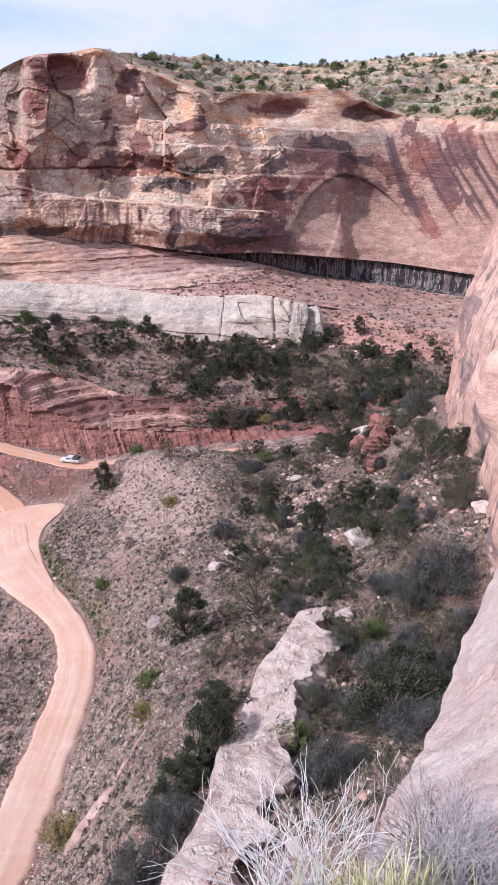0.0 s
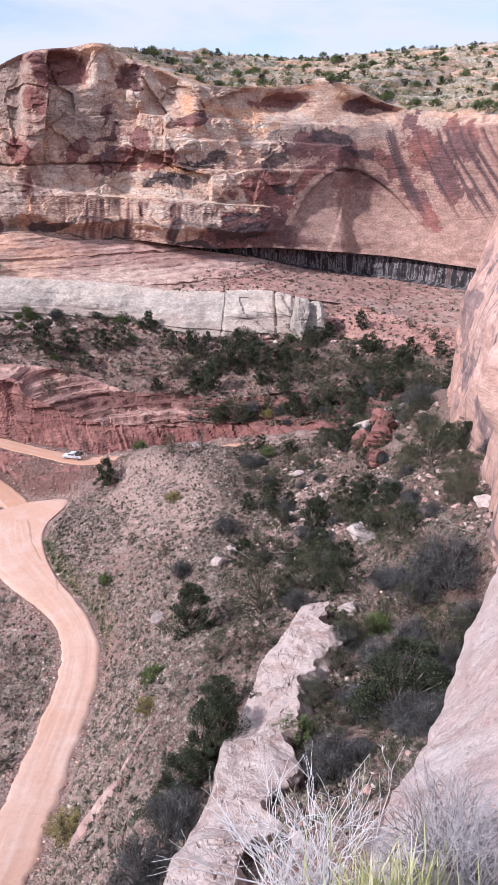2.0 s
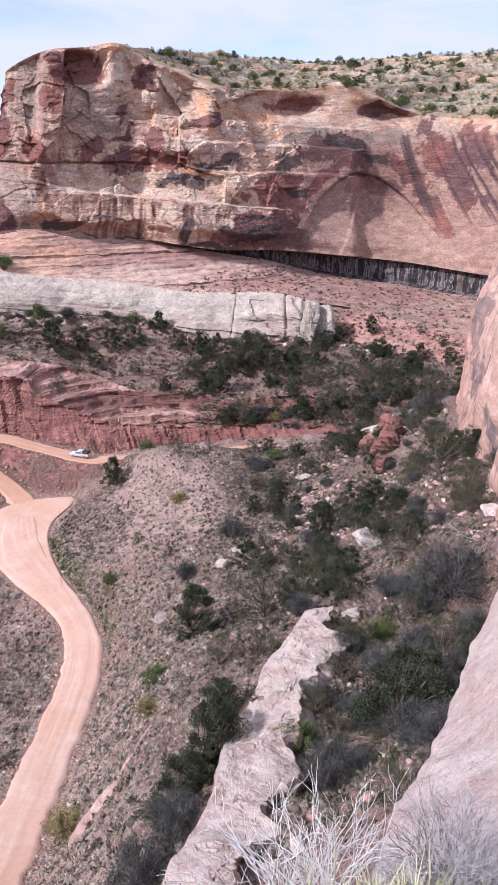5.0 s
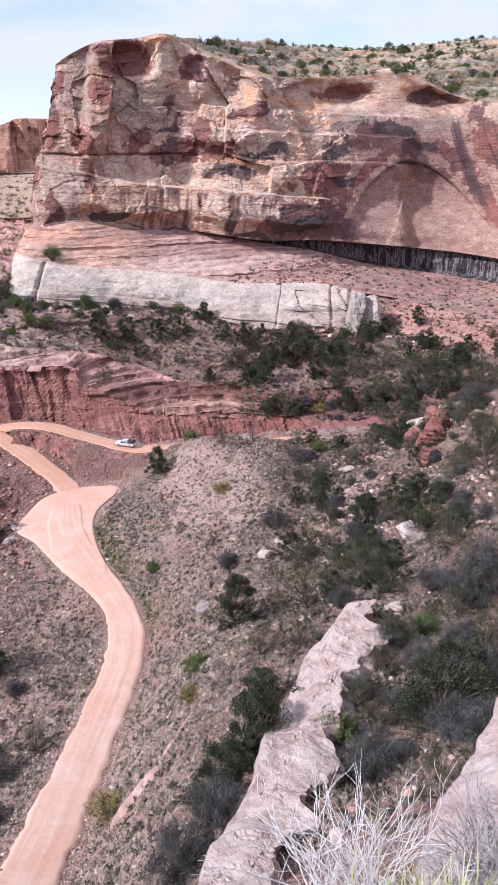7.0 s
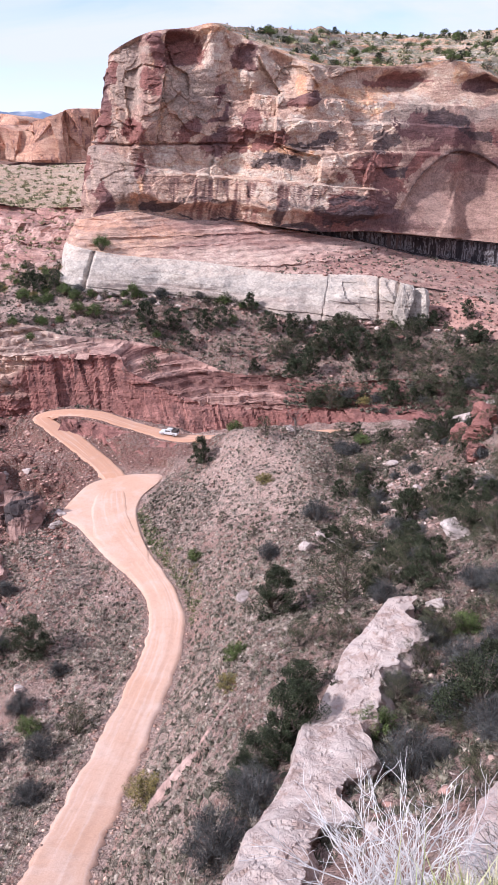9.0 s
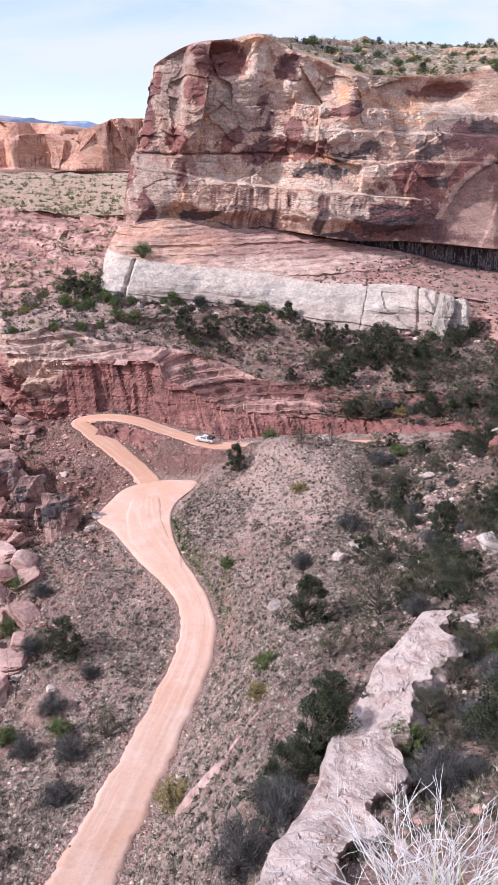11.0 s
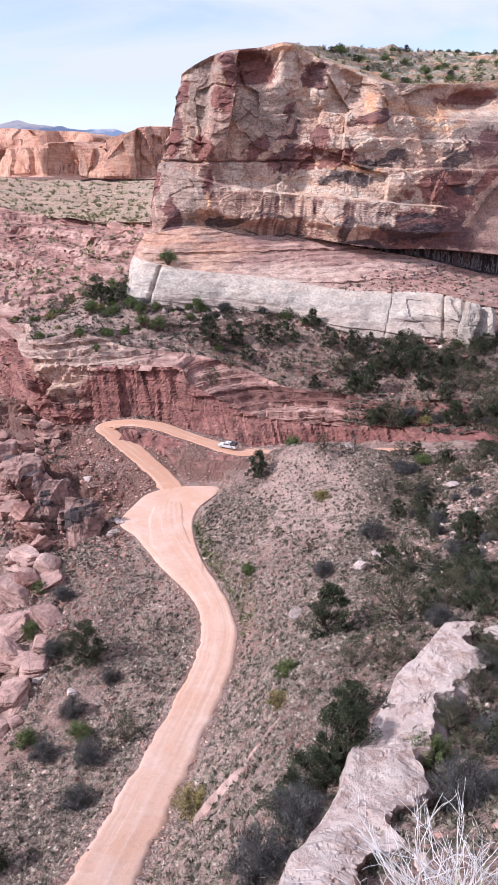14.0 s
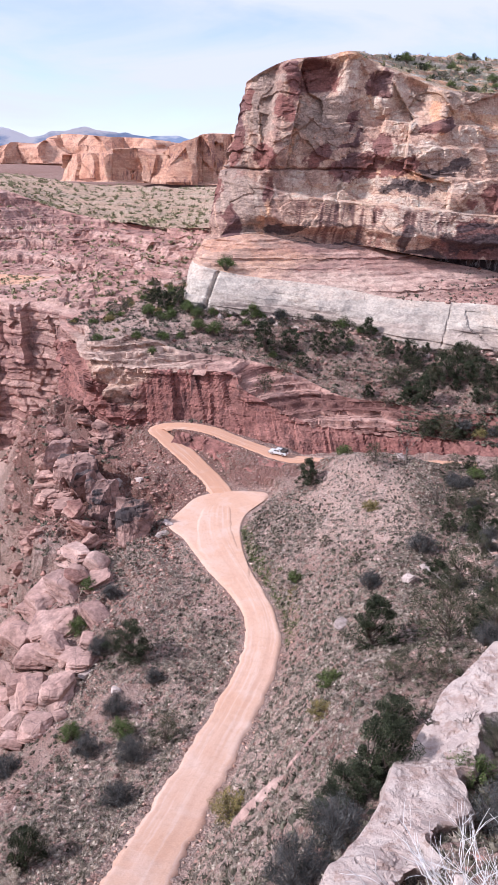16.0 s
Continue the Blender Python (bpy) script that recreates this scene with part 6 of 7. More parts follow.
def cushions(name, label, spots3, seed, material, wide=0.36, high=0.42, fringe=14):
    """Lumpy low shrubs: a knobbly dome with a fringe of stiff blades, each of one tone."""
    r = np.random.RandomState(seed)
    n = len(spots3)
    ang = np.arange(7) * 2 * np.pi / 7
    dome = np.vstack([np.stack([np.cos(ang), np.sin(ang), 0 * ang - 0.25], 1), np.stack([0.85 * np.cos(ang + 0.45), 0.85 * np.sin(ang + 0.45), 0 * ang + 0.5], 1), [(0.1, 0, 1.0)]])
    faces = []
    for k in range(7):
        j = (k + 1) % 7
        faces += [(k, j, 7 + k), (j, 7 + j, 7 + k), (7 + k, 7 + j, 14)]
    size = 0.45 + 1.1 * r.uniform(0, 1, n) ** 2
    big = np.stack([size * wide * r.uniform(0.5, 1.5, n), size * wide * r.uniform(0.5, 1.5, n), size * high * r.uniform(0.4, 1.0, n)], 1)
    v = dome[None] * r.uniform(0.4, 1.0, (n, 15, 1)) * big[:, None] + np.asarray(spots3)[:, None]
    f = (np.array(faces)[None] + 15 * np.arange(n)[:, None, None]).reshape(-1, 3)
    d = r.normal(0, 1, (n * fringe, 3))
    d[:, 2] = np.abs(d[:, 2]) + 0.3
    d /= np.linalg.norm(d, axis=1, keepdims=True)
    root = np.repeat(spots3, fringe, 0) + d * np.repeat(big, fringe, 0) * 0.7
    side = np.cross(d, r.normal(0, 1, d.shape))
    side /= np.linalg.norm(side, axis=1, keepdims=True)
    long_ = np.repeat(size * wide, fringe)[:, None]
    blade = np.stack([root - side * long_ * 0.17, root + side * long_ * 0.17, root + d * long_ * r.uniform(0.5, 1.2, (len(d), 1))], 1).reshape(-1, 3)
    f2 = np.arange(len(blade)).reshape(-1, 3) + 15 * n
    ob = part(name, np.vstack([v.reshape(-1, 3), blade]), np.vstack([f, f2]), material)
    return tagged(ob, label, "scrub", kind="stuff")


def stones(name, label, spots3, seed, material, lo=0.12, hi=0.7):
    r = np.random.RandomState(seed)
    n = len(spots3)
    base = np.array([(1, 0, 0), (0, 1, 0), (-1, 0, 0), (0, -1, 0), (0, 0, 1), (0, 0, -1), (0.6, 0.6, 0.5), (-0.6, -0.5, 0.6)], float)
    size = lo + (hi - lo) * r.uniform(0, 1, n) ** 4
    v = base[None] * r.uniform(0.55, 1.2, (n, 8, 3)) * size[:, None, None] * np.stack([r.uniform(0.7, 1.5, n), r.uniform(0.7, 1.5, n), r.uniform(0.4, 0.8, n)], 1)[:, None]
    a = r.uniform(0, 6.28, n)
    x = v[..., 0] * np.cos(a)[:, None] - v[..., 1] * np.sin(a)[:, None]
    y = v[..., 0] * np.sin(a)[:, None] + v[..., 1] * np.cos(a)[:, None]
    v = np.stack([x, y, v[..., 2]], 2) + np.asarray(spots3)[:, None]
    faces = np.array([(0, 6, 4), (6, 1, 4), (0, 1, 6), (1, 2, 4), (2, 7, 4), (7, 3, 4), (2, 3, 7), (3, 0, 4), (1, 0, 5), (2, 1, 5), (3, 2, 5), (0, 3, 5)])
    f = (faces[None] + 8 * np.arange(n)[:, None, None]).reshape(-1, 3)
    ob = part(name, v.reshape(-1, 3), f, material)
    return tagged(ob, label, "stones", kind="stuff")


cushions("sage_tufts", "pale dry grass and sage tufts on the hillside", scatter(19000, (-40, -4, 24, 156, 0.2), 321, 0.6), 1, M_SCRUB, 0.21, 0.27, 18)
cushions("sage_tufts", "grey-green cushions on the hillside", scatter(5500, (-40, 8, 24, 156, 0.38), 341, 0.7), 11, M_DARKSCRUB, 0.27, 0.32)
cushions("sage_tufts", "dry tufts on the bank below the road", scatter(13000, (-66, -24, 40, 130, 0.18), 322), 2, M_SCRUB, 0.21, 0.26, 18)
cushions("sage_tufts", "dark tufts on the bank below the road", scatter(2200, (-70, -26, 40, 135, 0.4), 346), 15, M_DARKSCRUB, 0.25, 0.29)
verge = np.concatenate([np.column_stack([road_line[:, :2] + side * np.stack([road_run[:, 1], -road_run[:, 0]], 1) * (half + off)[:, None]]) for side, half in ((1, road_east), (-1, road_west)) for off in np.random.RandomState(335).uniform(-0.3, 1.6, (5, 420))])
verge = verge[beside_road(verge[:, 0], verge[:, 1])[1] > -0.1]
verge = np.column_stack([verge + np.random.RandomState(336).normal(0, 0.35, verge.shape), np.zeros(len(verge))])
verge[:, 2] = ground(verge[:, :2])
green_edge = np.repeat(road_line[118:190, :2], 9, 0) + np.repeat(np.stack([road_run[118:190, 1], -road_run[118:190, 0]], 1) * (road_east[118:190, None] + 0.6), 9, 0) + np.random.RandomState(345).normal(0, 0.8, (72 * 9, 2)) + (0.9, 0.3)
green_edge = green_edge[beside_road(green_edge[:, 0], green_edge[:, 1])[1] > 0.5]
lip = np.repeat(apron_line, 8, 0) + np.random.RandomState(348).normal(0, 0.7, (8 * len(apron_line), 2))
lip = lip[beside_road(lip[:, 0], lip[:, 1])[1] > -0.3]
stones("loose_stones", "pale stones round the turnout", np.column_stack([lip, ground(lip)]), 22, M_VERGE, 0.06, 0.35)
tufts("scrub_tufts", "fresh green weeds along the road edge", np.column_stack([green_edge, ground(green_edge)]), 14, M_GREEN, 0.4, 0.4, 30)
stones("loose_stones", "pink stones and clods along the road edge", verge, 21, M_VERGE, 0.05, 0.3)
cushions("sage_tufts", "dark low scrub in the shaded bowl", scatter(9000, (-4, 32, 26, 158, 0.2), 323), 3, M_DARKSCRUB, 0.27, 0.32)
cushions("sage_tufts", "pale dry grass in the shaded bowl", scatter(3000, (-4, 32, 26, 158, 0.45), 349), 16, M_SCRUB, 0.22, 0.26)
cushions("scrub_tufts", "scrub on the canyon ledges", scatter(1500, (-150, -62, 90, 200, 0.35), 342), 12, M_DARKSCRUB, 0.7 * 0.85, 0.6 * 0.9)
stones("loose_stones", "red blocks on the canyon ledges", scatter(2500, (-150, -70, 90, 200, 0.3), 343), 13, M_REDSTONE, 0.2, 1.6)
cushions("scrub_tufts", "low scrub on the terrace", scatter_on("terrace", 4500, 324), 4, M_DARKSCRUB, 0.6 * 0.85, 0.5 * 0.9)
cushions("scrub_tufts", "dark scrub on the ledges of the cove", scatter_on("wall_layered", 1500, 358, 0.64, 0.96), 20, M_DARKSCRUB, 0.55, 0.6)
cushions("scrub_tufts", "sparse scrub under the alcove", scatter_on("slope_pink", 420, 354, 0.55, 0.88), 19, M_DARKSCRUB, 0.5, 0.5)
stones("loose_stones", "red rubble under the alcove", scatter_on("slope_pink", 1500, 355, 0.55, 0.9), 23, M_REDSTONE, 0.12, 0.9)
cushions("scrub_tufts", "low scrub on the talus", scatter_on("talus_low", 600, 325), 5, M_DARKSCRUB, 0.5 * 0.85, 0.4 * 0.9)
cushions("scrub_tufts", "scrub on the mesa top", scatter_on("mesa_top", 3000, 326, 0.36), 6, M_FARSCRUB, 0.95, 0.9)
cushions("scrub_tufts", "scrub dotting the far bench", scatter_on("far_bench", 1700, 327), 7, M_FARSCRUB, 1.15, 1.0)
cushions("scrub_tufts", "scrub on the sandy bench", scatter_on("far_slope", 500, 328), 8, M_FARSCRUB, 0.85, 0.8)
cushions("scrub_tufts", "scrub on far red ledges", scatter_on("far_wall_high", 600, 329), 9, M_FARSCRUB, 0.9, 0.8)
stones("loose_stones", "pale angular stones littering the hillside", scatter(5500, (-40, 14, 24, 156, 0.25), 331), 1, M_STONE, 0.08, 0.4)
stones("loose_stones", "pinkish rubble below the road", scatter(5500, (-70, -24, 36, 150, 0.2), 332), 2, M_STONE, 0.08, 0.45)
stones("loose_stones", "red rubble fan below the turnout", scatter(1500, (-70, -50, 92, 122, 0.15), 353), 18, M_REDSTONE, 0.12, 0.6)
stones("loose_stones", "red rubble on the talus below the bend", scatter(4500, (-96, -52, 118, 166, 0.2), 333), 3, M_REDSTONE, 0.1, 0.7)
chute = np.stack([5.4 + 0.33 * (np.linspace(-14, 18, 700)) + np.random.RandomState(356).normal(0, 1.1, 700), 109 + np.linspace(-14, 18, 700)], 1)
stones("loose_stones", "pale rubble chute in the shaded bowl", np.column_stack([chute, ground(chute)]), 24, M_STONE, 0.15, 0.7)
stones("loose_stones", "stones in the shaded bowl", scatter(2600, (0, 32, 45, 158, 0.4), 334), 4, M_STONE, 0.1, 0.8)
stones("loose_stones", "grey blocks fallen below the white ledge", scatter_band("terrace", 80, 700, 352, 0.86, 0.995, 0.25, 0.8), 17, M_STONE, 0.2, 1.6)
stones("loose_stones", "blocks on the terrace", scatter_on("terrace", 1500, 335), 5, M_REDSTONE, 0.12, 1.0)
stones("loose_stones", "blocks on the red talus", scatter_on("talus_low", 1200, 336), 6, M_REDSTONE, 0.12, 0.9)


# ---- boulders ----
def boulder(name, label, seed, material, square=4.0, cuts=9, group="boulders", rough=0.06, layered=1.0):
    """A worn block one metre across, with flat broken faces."""
    bm = bmesh.new()
    bmesh.ops.create_icosphere(bm, subdivisions=5, radius=1.0)
    r = random.Random(seed)
    planes = [(Vector((r.gauss(0, 1), r.gauss(0, 1), r.gauss(0, 0.7))).normalized(), 0.30 + 0.2 * r.random()) for _ in range(cuts)]
    for v in bm.verts:
        p = v.co.copy()
        p *= 0.55 / (abs(p.x) ** square + abs(p.y) ** square + abs(p.z) ** square) ** (1 / square)
        for n, d in planes:
            over = p.dot(n) - d
            if over > 0:
                p -= n * over * 0.92
        q = p * 4 + Vector((seed * 3.1, 0, 0))
        p += p.normalized() * (rough * noise.fractal(q, 0.7, 2.1, 6))
        layer = p.z * 5 + 0.4 * noise.noise(q * 0.4) + seed
        bed = 0.05 * (noise.cell(Vector((math.floor(layer), seed, 0))) - 0.5) - 0.05 * max(0.0, 1 - abs(layer - round(layer)) / 0.1)
        v.co = p + Vector((p.x, p.y, 0)).normalized() * bed * layered
    me = bpy.data.meshes.new(name)
    bm.to_mesh(me)
    bm.free()
    me.materials.append(material)
    return tagged(new(name, me), label, "boulder", group)


def set_boulders(makers, rows, seed, sink=0.25, tall=0.75):
    r = random.Random(seed)
    made = [None] * len(makers)
    z = ground(np.array([q[:2] for q in rows], float))
    for i, ((x, y, s), h) in enumerate(zip(rows, z)):
        k = i % len(makers)
        m = Matrix.LocRotScale((x, y, float(h) + s * tall * (0.5 - sink)), Euler((r.gauss(0, 0.18), r.gauss(0, 0.18), r.random() * 6.28)), (s * (0.9 + 0.4 * r.random()), s * (0.8 + 0.3 * r.random()), s * tall * (0.85 + 0.3 * r.random())))
        if made[k] is None:
            made[k] = makers[k]()
            made[k].matrix_basis = m
        else:
            place_copy(made[k], m)


M_BOULDER = rock("pink_boulder_rock", (0.36, 0.2, 0.16), (0.48, 0.315, 0.26), (0.22, 0.105, 0.088), (0.11, 0.07, 0.066), 0.6, 0.2, 0.5, 0.35)
M_LEDGE = rock("smooth_pink_ledge_rock", (0.42, 0.27, 0.23), (0.53, 0.375, 0.325), (0.29, 0.165, 0.14), (0.15, 0.1, 0.095), 0.45, 0.1, 0.35, 0.3)
M_VARNISHED = rock("varnished_block_rock", (0.24, 0.15, 0.135), (0.44, 0.28, 0.235), (0.12, 0.075, 0.07), (0.05, 0.045, 0.048), 0.4, 0.9, 0.9, 0.3)
rounded = [lambda s=s: boulder("boulder", "rounded pink sandstone boulder on the canyon edge", s, M_LEDGE, 4.2, 3, "boulders", 0.03, 0.5) for s in (1, 2, 3, 4)]
angular = [lambda s=s: boulder("rock_pillar", "thin-bedded red sandstone block on the canyon ledge", s, M_LAYER, 8.0, 8, "ledge blocks", 0.05, 2.2) for s in (5, 6, 7)]
pale = [lambda s=s: boulder("pale_boulder", "pale broken sandstone block on the slope", s, M_SLAB, 5.0, 10, "pale blocks") for s in (8, 9)]
set_boulders(rounded, ((-79, 99.5, 6), (-75.5, 95, 5.4), (-72.2, 92.2, 5), (-65.6, 86.7, 5), (-61.8, 87.5, 5), (-57, 85.5, 4), (-71.7, 99.5, 6.4), (-74.5, 104, 5.6), (-55.8, 78.4, 4.6), (-59.9, 77.8, 3.6), (-62, 74.4, 3.4), (-72, 87, 4.6), (-68, 106.5, 4.2), (-66.2, 110.4, 4), (-65.3, 81.5, 4.2), (-57, 90, 2.6), (-69, 82, 4.4), (-66, 77.4, 3.6), (-62.6, 92.2, 3.2), (-61, 97, 2.8), (-68.6, 94, 3.8), (-55, 70.5, 2.6), (-53, 74, 2), (-58, 69, 3.2), (-62, 66, 4)), 1, 0.3)
set_boulders(angular, ((-81, 138.6, 7.6), (-67.3, 128.9, 6), (-91.8, 145.5, 6.5), (-86.3, 139.8, 7), (-76.7, 133.4, 5), (-95.7, 140.3, 7), (-88.3, 132.6, 6), (-75.2, 120.8, 6), (-99, 146, 6.5), (-84, 128, 5.5), (-79, 124.5, 5), (-71, 117, 5), (-68.1, 105, 4.2), (-94, 134, 5), (-100, 152, 5.5), (-104, 158, 5), (-72.5, 131.5, 4), (-91, 126, 5)), 2, 0.3, 0.75)
set_boulders(pale, ((24.2, 146.7, 4.4), (31.4, 152.7, 3.2), (30.8, 136.4, 3.2), (27.4, 127.6, 2.2), (13.4, 76.4, 3), (6.4, 71, 1.9), (9.4, 130.9, 2), (12.5, 112.8, 1.6), (-13.2, 85.5, 2), (-6.8, 65.2, 0.9), (-2.8, 101.2, 2), (-5.3, 96.3, 2.2), (-12.3, 152.3, 2.2), (8.6, 55.0, 1.5), (-80.7, 144.1, 2.8), (-79.7, 145.3, 2.4), (-72.6, 143.3, 1.8), (-87.1, 146.1, 2.2), (-56.9, 124.8, 1.8), (-56.8, 121.5, 2.2), (-53.3, 82.5, 2.2), (7.4, 76.9, 1.4), (21.6, 60.9, 1.7), (-44.5, 76.4, 1.8), (2.3, 25.7, 0.9)), 3, 0.3, 0.7)
ledges = [lambda s=s: boulder("rock_ledge", "broad smooth pink sandstone ledge at the canyon edge", s, M_LEDGE, 5.0, 4, "canyon ledges", 0.04, 1.6) for s in (21, 22, 23)]
set_boulders(ledges, ((-68.6, 102.6, 9), (-65, 107, 7), (-60.7, 86.7, 6.5), (-54.7, 85.3, 5), (-55.2, 77.9, 6), (-71, 112, 8), (-58, 96, 5.5), (-66, 94, 8), (-61, 79, 8), (-72, 99, 9), (-55, 71, 5)), 6, 0.3, 0.4)
blocks_ = [lambda s=s: boulder("dark_block", "tall dark-varnished block standing below the turnout", s, M_VARNISHED, 9.0, 7, "dark blocks") for s in (31, 32)]
set_boulders(blocks_, ((-88, 141, 8), (-84.5, 139, 7), (-63.9, 123, 6.2), (-75.6, 131.5, 6), (-70, 127.5, 4.4), (-82.9, 136, 6.5), (-91.5, 144, 7), (-79, 133.5, 5), (-87, 140, 5.5), (-97, 147, 7)), 7, 0.2, 1.5)
deep = scatter(46, (-128, -84, 96, 172, 0.25), 347)
set_boulders([lambda s=s: boulder("canyon_block", "broken red sandstone block on the canyon slope", s, M_BOULDER, 7.0, 9, "canyon blocks") for s in (41, 42, 43)], [(x, y, 2.5 + 5.5 * rng.random() ** 2) for x, y, z in deep], 8, 0.25, 0.7)
end_block = boulder("ledge_block", "rounded whitish sandstone block split from the ledge end", 61, M_WHITE, 6.0, 4, "ledge end blocks", 0.04, 0.5)
end_block.matrix_basis = Matrix.LocRotScale((14.2, 209.2, 24.0), Euler((-0.25, 0.08, 0.3)), (4.6, 6.0, 11.5))
place_copy(end_block, Matrix.LocRotScale((18.6, 210.4, 23.6), Euler((-0.25, 0.28, 1.2)), (5.0, 5.5, 10.0)))
redblock = [lambda s=s: boulder("red_outcrop", "red sandstone outcrop breaking through the slope", s, M_RED, 4.0, 8, "red outcrops") for s in (15, 16)]
set_boulders(redblock, ((23, 121, 5), (21.5, 129.2, 4.6), (21.4, 115.3, 3.6), (26, 133, 5), (24.5, 126, 4.4)), 4, 0.25, 0.9)


def rib(a, b, wide, seed):
    """A long low rib of pale rock from a to b."""
    ob = boulder("rock_rib", "low pinkish rock rib breaking through the hillside", seed, M_LEDGE, 4.0, 5, "rock ribs")
    z = ground(np.array([a, b], float))
    p, q = Vector((*a, float(z[0]))), Vector((*b, float(z[1])))
    d = q - p
    ob.matrix_basis = Matrix.LocRotScale((p + q) / 2, d.to_track_quat("X", "Z"), (d.length * 1.25, wide, 0.55))


rib((-8.9, 47.8), (-11.0, 45.4), 0.9, 51)
rib((-11.3, 45.3), (-14.3, 43.0), 1.6, 55)


# ---- the car on the upper road ----
def plain(name, color, rough, metal=0.0):
    n = Nodes(name)
    n.bsdf.inputs["Metallic"].default_value = metal
    n.bsdf.inputs["Specular IOR Level"].default_value = 0.5
    dust = n.mix(n.ramp(n.noise(2.0, 4, 0.6), ((0.45, 0.0), (0.7, 0.35))), color, (0.42, 0.27, 0.2))
    return n.done(dust, rough)


M_CARPAINT = plain("white_car_paint", (0.66, 0.68, 0.7), 0.35)
M_CARDARK = plain("black_trim", (0.03, 0.03, 0.033), 0.6)
M_CARGLASS = plain("dark_car_glass", (0.02, 0.022, 0.026), 0.08)
M_TYRE = plain("tyre_rubber", (0.025, 0.025, 0.025), 0.85)
M_RIM = plain("alloy_rim", (0.5, 0.5, 0.52), 0.4, 0.9)
M_LAMP = plain("lamp_lens", (0.75, 0.75, 0.72), 0.15)
M_REDLAMP = plain("tail_lens", (0.4, 0.02, 0.015), 0.2)


def profile_body(bottom, outline, half, taper):
    """A car shell: a side outline (x, z) closed along the bottom, with rounded shoulders."""
    s = Shape()
    n = len(outline)
    rows = []
    for y, inset in ((-half, 0.06), (-half * 0.97, 0.0), (half * 0.97, 0.0), (half, 0.06)):
        k = len(s.v)
        for x, z in outline:
            pull = taper * max(0.0, z - bottom - 0.75)
            s.v.append((x * (1 - inset * 0.05), y * (1 - pull) if abs(y) else y, z - inset * 0.6))
        rows.append(k)
    for a, b in zip(rows, rows[1:]):
        for i in range(n):
            j = (i + 1) % n
            s.f.append((a + i, a + j, b + j, b + i))
    s.f.append(tuple(rows[0] + i for i in reversed(range(n))))
    s.f.append(tuple(rows[-1] + i for i in range(n)))
    return s


def car(m):
    thing = holder("pickup_truck", "dusty white pickup truck with a dark cargo canopy on the road", "car")
    lower = profile_body(0.45, ((-2.55, 0.5), (-2.6, 0.8), (-2.5, 1.02), (-1.35, 1.14), (2.5, 1.14), (2.58, 0.7), (2.5, 0.5)), 0.94, 0.0)
    body = part("body", lower.v, lower.f, M_CARPAINT, thing)
    cab = profile_body(0.45, ((-1.4, 1.13), (-0.65, 1.74), (0.75, 1.78), (0.9, 1.13)), 0.86, 0.12)
    part("cab", cab.v, cab.f, M_CARPAINT, thing)
    cap = profile_body(0.45, ((0.95, 1.15), (0.98, 1.74), (2.35, 1.7), (2.5, 1.15)), 0.88, 0.08)
    part("canopy", cap.v, cap.f, M_CARDARK, thing)
    rack = Shape()
    for x in (1.2, 2.2):
        rack.box((x - 0.03, -0.75, 1.76), (x + 0.03, 0.75, 1.82))
    for y in (-0.75, 0.7):
        rack.box((0.2, y, 1.82), (2.4, y + 0.05, 1.88))
    part("roof_rack", rack.v, rack.f, M_CARDARK, thing)
    for side in (-1, 1):
        for a, b in ((-1.05, -0.3), (-0.24, 0.6)):
            w = Shape()
            y0, y1 = side * 0.875, side * 0.80
            lean = 0.32 if a < -1 else 0.0
            w.add([(a, y0, 1.2), (b, y0, 1.2), (b, y1, 1.66), (a + lean, y1, 1.66)], [(0, 1, 2, 3)])
            w.add([(a, y0 * 0.97, 1.2), (b, y0 * 0.97, 1.2), (b, y1 * 0.97, 1.66), (a + lean, y1 * 0.97, 1.66)], [(3, 2, 1, 0)])
            part("side_window", w.v, w.f, M_CARGLASS, thing)
        lamp = Shape()
        lamp.box((-2.6, side * 0.7 - 0.16, 0.78), (-2.5, side * 0.7 + 0.16, 0.95))
        part("headlight", lamp.v, lamp.f, M_LAMP, thing)
        tail = Shape()
        tail.box((2.5, side * 0.82 - 0.08, 0.8), (2.6, side * 0.82 + 0.08, 1.1))
        part("tail_light", tail.v, tail.f, M_REDLAMP, thing)
        for x in (-1.6, 1.55):
            tyre = Shape()
            ring = [(math.cos(6.2832 * k / 20), math.sin(6.2832 * k / 20)) for k in range(20)]
            for rr, y in ((0.30, 0.98), (0.38, 0.97), (0.41, 0.9), (0.41, 0.76), (0.30, 0.74)):
                tyre.v.extend([(x + c * rr, side * y, 0.41 + q * rr) for c, q in ring])
            for i in range(4):
                for k in range(20):
                    tyre.f.append((i * 20 + k, i * 20 + (k + 1) % 20, (i + 1) * 20 + (k + 1) % 20, (i + 1) * 20 + k))
            wheel = part("wheel", tyre.v, tyre.f, M_TYRE, thing)
            rim_ = Shape()
            rim_.v = [(x, side * 0.93, 0.41)] + [(x + c * 0.3, side * 0.97, 0.41 + q * 0.3) for c, q in ring]
            rim_.f = [(0, 1 + k, 1 + (k + 1) % 20) for k in range(20)]
            part("rim", rim_.v, rim_.f, M_RIM, wheel)
    shield = Shape()
    shield.add([(-1.36, -0.74, 1.2), (-1.36, 0.74, 1.2), (-0.72, 0.66, 1.7), (-0.72, -0.66, 1.7)], [(0, 1, 2, 3)])
    shield.add([(-1.31, -0.74, 1.18), (-1.31, 0.74, 1.18), (-0.67, 0.66, 1.68), (-0.67, -0.66, 1.68)], [(3, 2, 1, 0)])
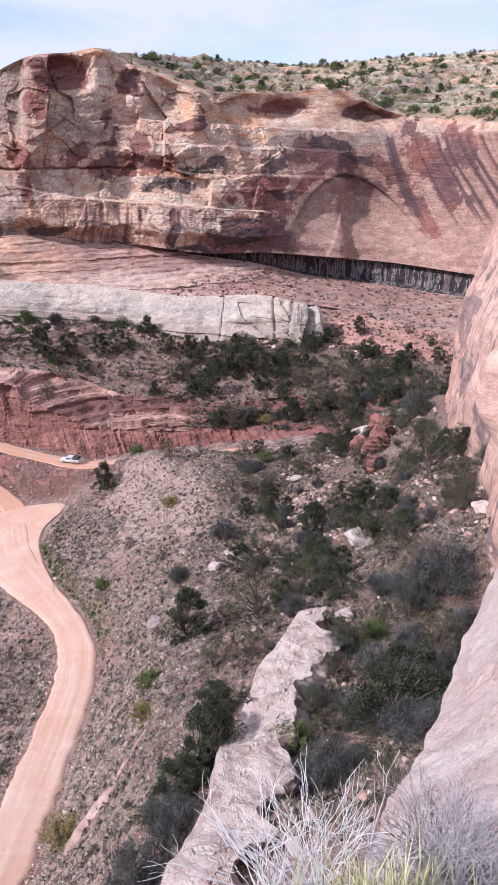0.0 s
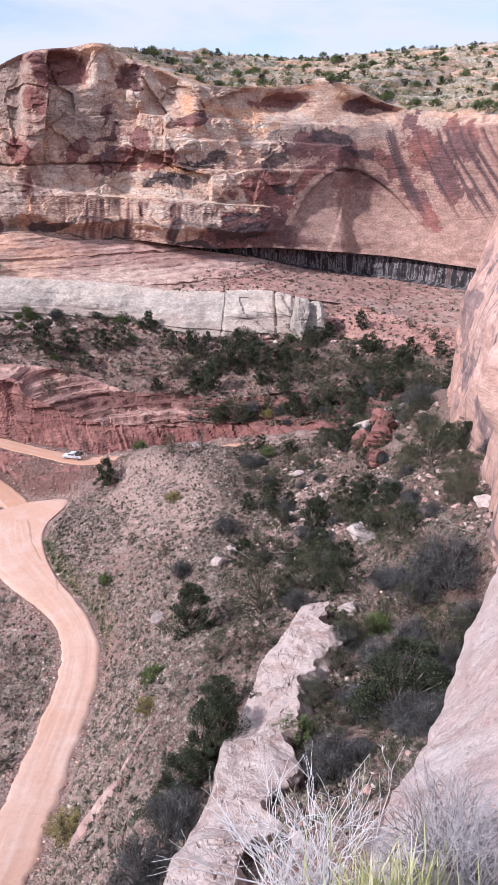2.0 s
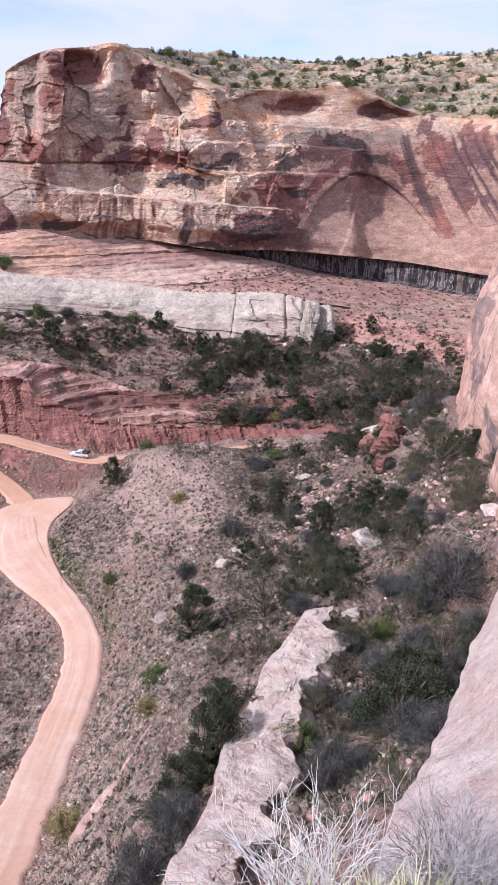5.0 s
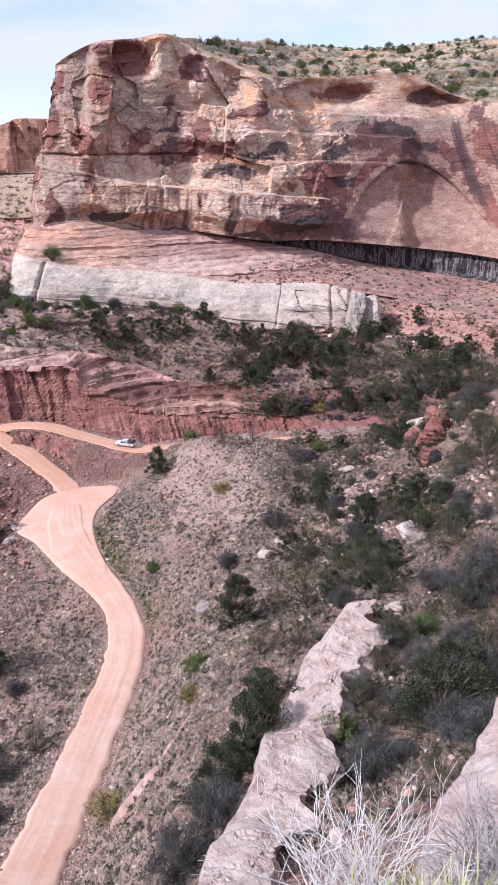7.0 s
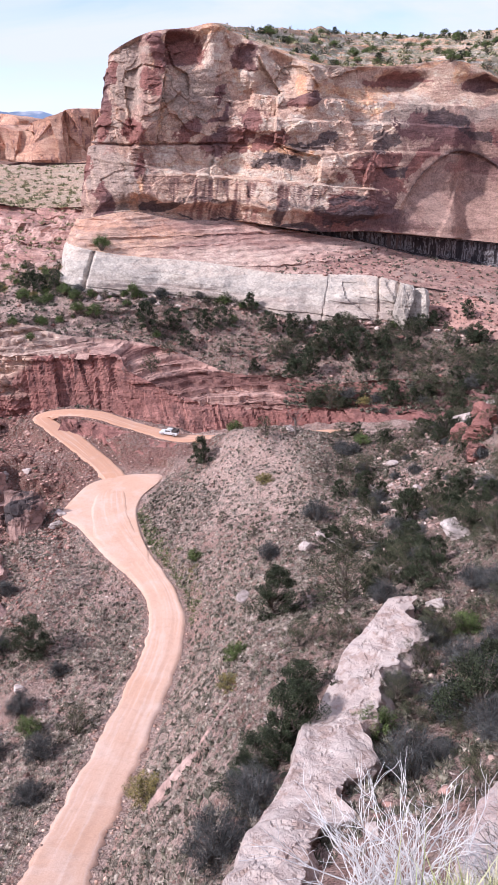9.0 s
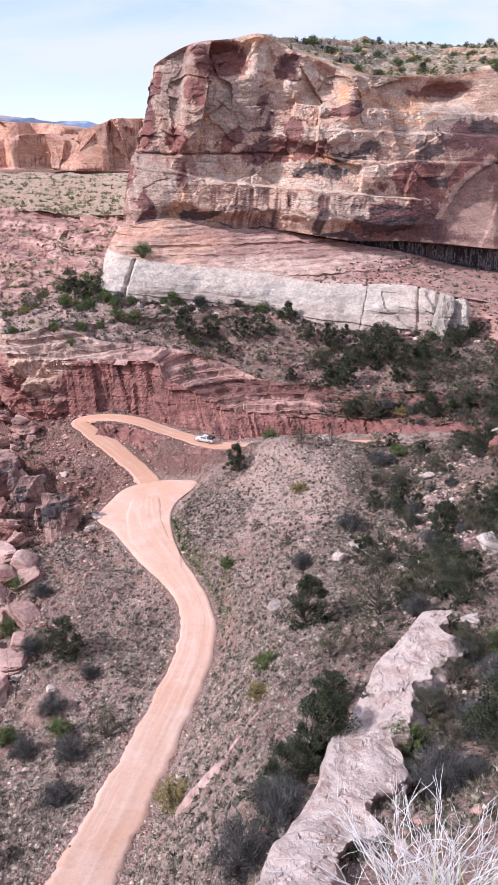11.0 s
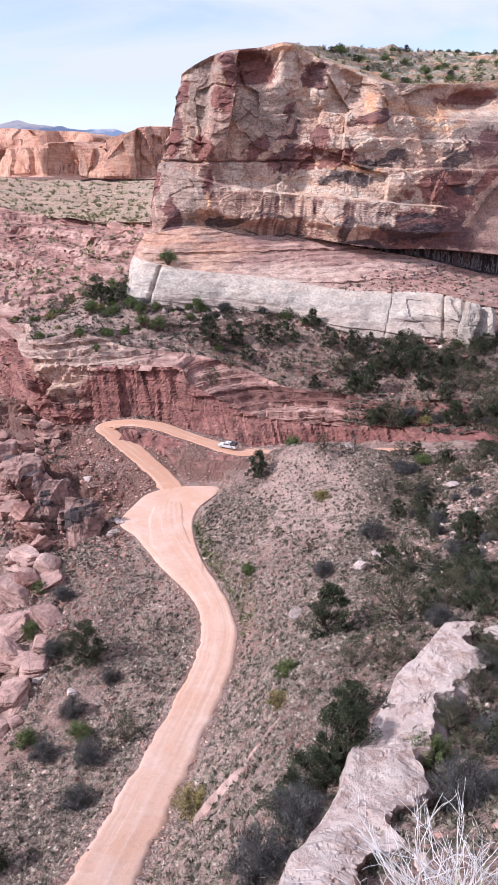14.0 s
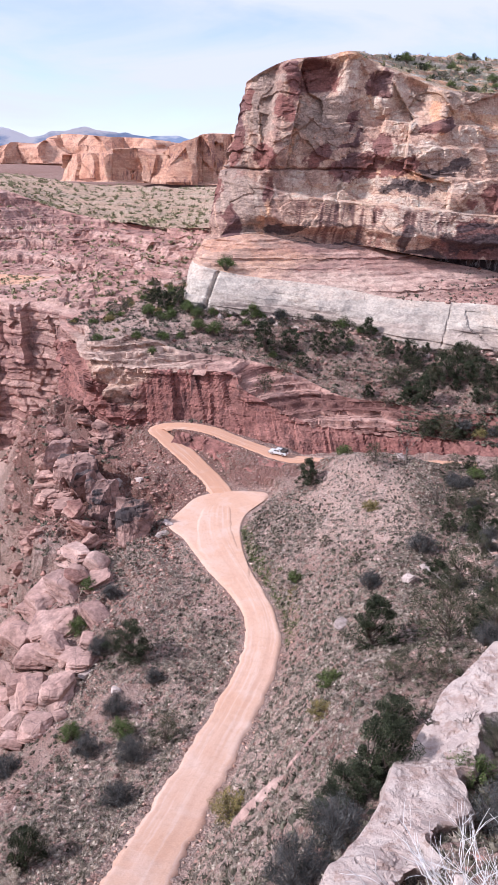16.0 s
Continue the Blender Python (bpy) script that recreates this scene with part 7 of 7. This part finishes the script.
    part("windscreen", shield.v, shield.f, M_CARGLASS, thing)
    bumper = Shape()
    bumper.box((-2.7, -0.9, 0.42), (-2.5, 0.9, 0.66))
    part("front_bumper", bumper.v, bumper.f, M_CARDARK, thing)
    thing.matrix_basis = m


CAR_AT = 336
run = road_line[CAR_AT + 3] - road_line[CAR_AT - 3]
car(Matrix.LocRotScale(Vector(road_line[CAR_AT]) + Vector((0, 0, 0.08)), Euler((0, 0, math.atan2(run[1], run[0]))), (0.92, 0.92, 0.92)))


# ---- at the rim ----
def bare_bush(name, label, seed, root, stems, length, radius, depth, spread, material, lean, fan=0.75):
    r = random.Random(seed)
    thing = holder(name, label, "shrub")
    for k in range(stems):
        s = Shape()
        ang = k * 2.4 + r.random()
        d = Vector((math.cos(ang) * fan * r.random() + lean[0], math.sin(ang) * fan * r.random() + lean[1], 1.0))
        foot = Vector(root) + Vector((math.cos(ang), math.sin(ang), 0)) * 0.14 * r.random()
        grow(s, r, foot, d, length * (0.75 + 0.4 * r.random()), radius, depth, spread, 0.13, 0.03)
        part("stem", s.v, s.f, material, thing)
    return thing


bare_bush("dead_bush", "bleached white dead bush with bare forked twigs", 5, (0.42, 3.55, 64.75), 26, 0.52, 0.0105, 3, 0.36, M_SILVERWOOD, (0, 0.02), 0.42)
bare_bush("dead_bush", "low bleached dead twigs at the rim", 6, (0.15, 3.35, 64.75), 22, 0.36, 0.009, 3, 0.42, M_SILVERWOOD, (-0.1, 0), 0.8)
bare_bush("grey_rim_bush", "dense tangled grey dry bush at the rim", 8, (1.42, 3.5, 65.2), 60, 0.36, 0.0075, 4, 0.55, M_DIMTWIG, (0.05, 0), 0.85)
bare_bush("grey_rim_bush", "tangled pale dry bush beside bare rock", 9, (1.0, 3.3, 65.0), 30, 0.32, 0.008, 4, 0.5, M_SILVERWOOD, (0, 0), 0.95)
bare_bush("grey_rim_bush", "short thicket of dark dry stems at the rim", 10, (1.35, 3.65, 65.0), 60, 0.34, 0.009, 3, 0.5, M_DEADWOOD, (0.05, 0), 0.9)


def grass_tuft(root, seed, count):
    r = random.Random(seed)
    s = Shape()
    for _ in range(count):
        p = Vector(root) + Vector((r.gauss(0, 0.14), r.gauss(0, 0.09), -0.05))
        d = Vector((r.gauss(0, 0.16), r.gauss(0, 0.16), 1)).normalized()
        side = Vector((math.cos(r.random() * 3), math.sin(r.random() * 3) * 0.4, 0)).normalized() * 0.006
        h = 0.35 + 0.4 * r.random()
        bend = Vector((r.gauss(0, 0.1), r.gauss(0, 0.1), 0))
        a, b, c = p, p + d * h * 0.55 + bend * 0.3, p + d * h + bend
        s.add([a - side, a + side, b + side * 0.8, b - side * 0.8, c], [(0, 1, 2, 3), (3, 2, 4)])
    thing = holder("grass_tuft", "yellow-green bunch of dry grass at the rim", "grass", "rim grass")
    tagged(part("foliage", s.v, s.f, M_GRASS, thing), kind="stuff")


M_GRASS = foliage("rim_grass", ((0.26, 0.28, 0.12), (0.4, 0.4, 0.2), (0.5, 0.47, 0.3), (0.2, 0.25, 0.1)))
grass_tuft((0.68, 3.0, 65.6), 1, 130)
grass_tuft((0.84, 2.9, 65.7), 2, 120)
grass_tuft((1.02, 2.95, 65.66), 3, 70)
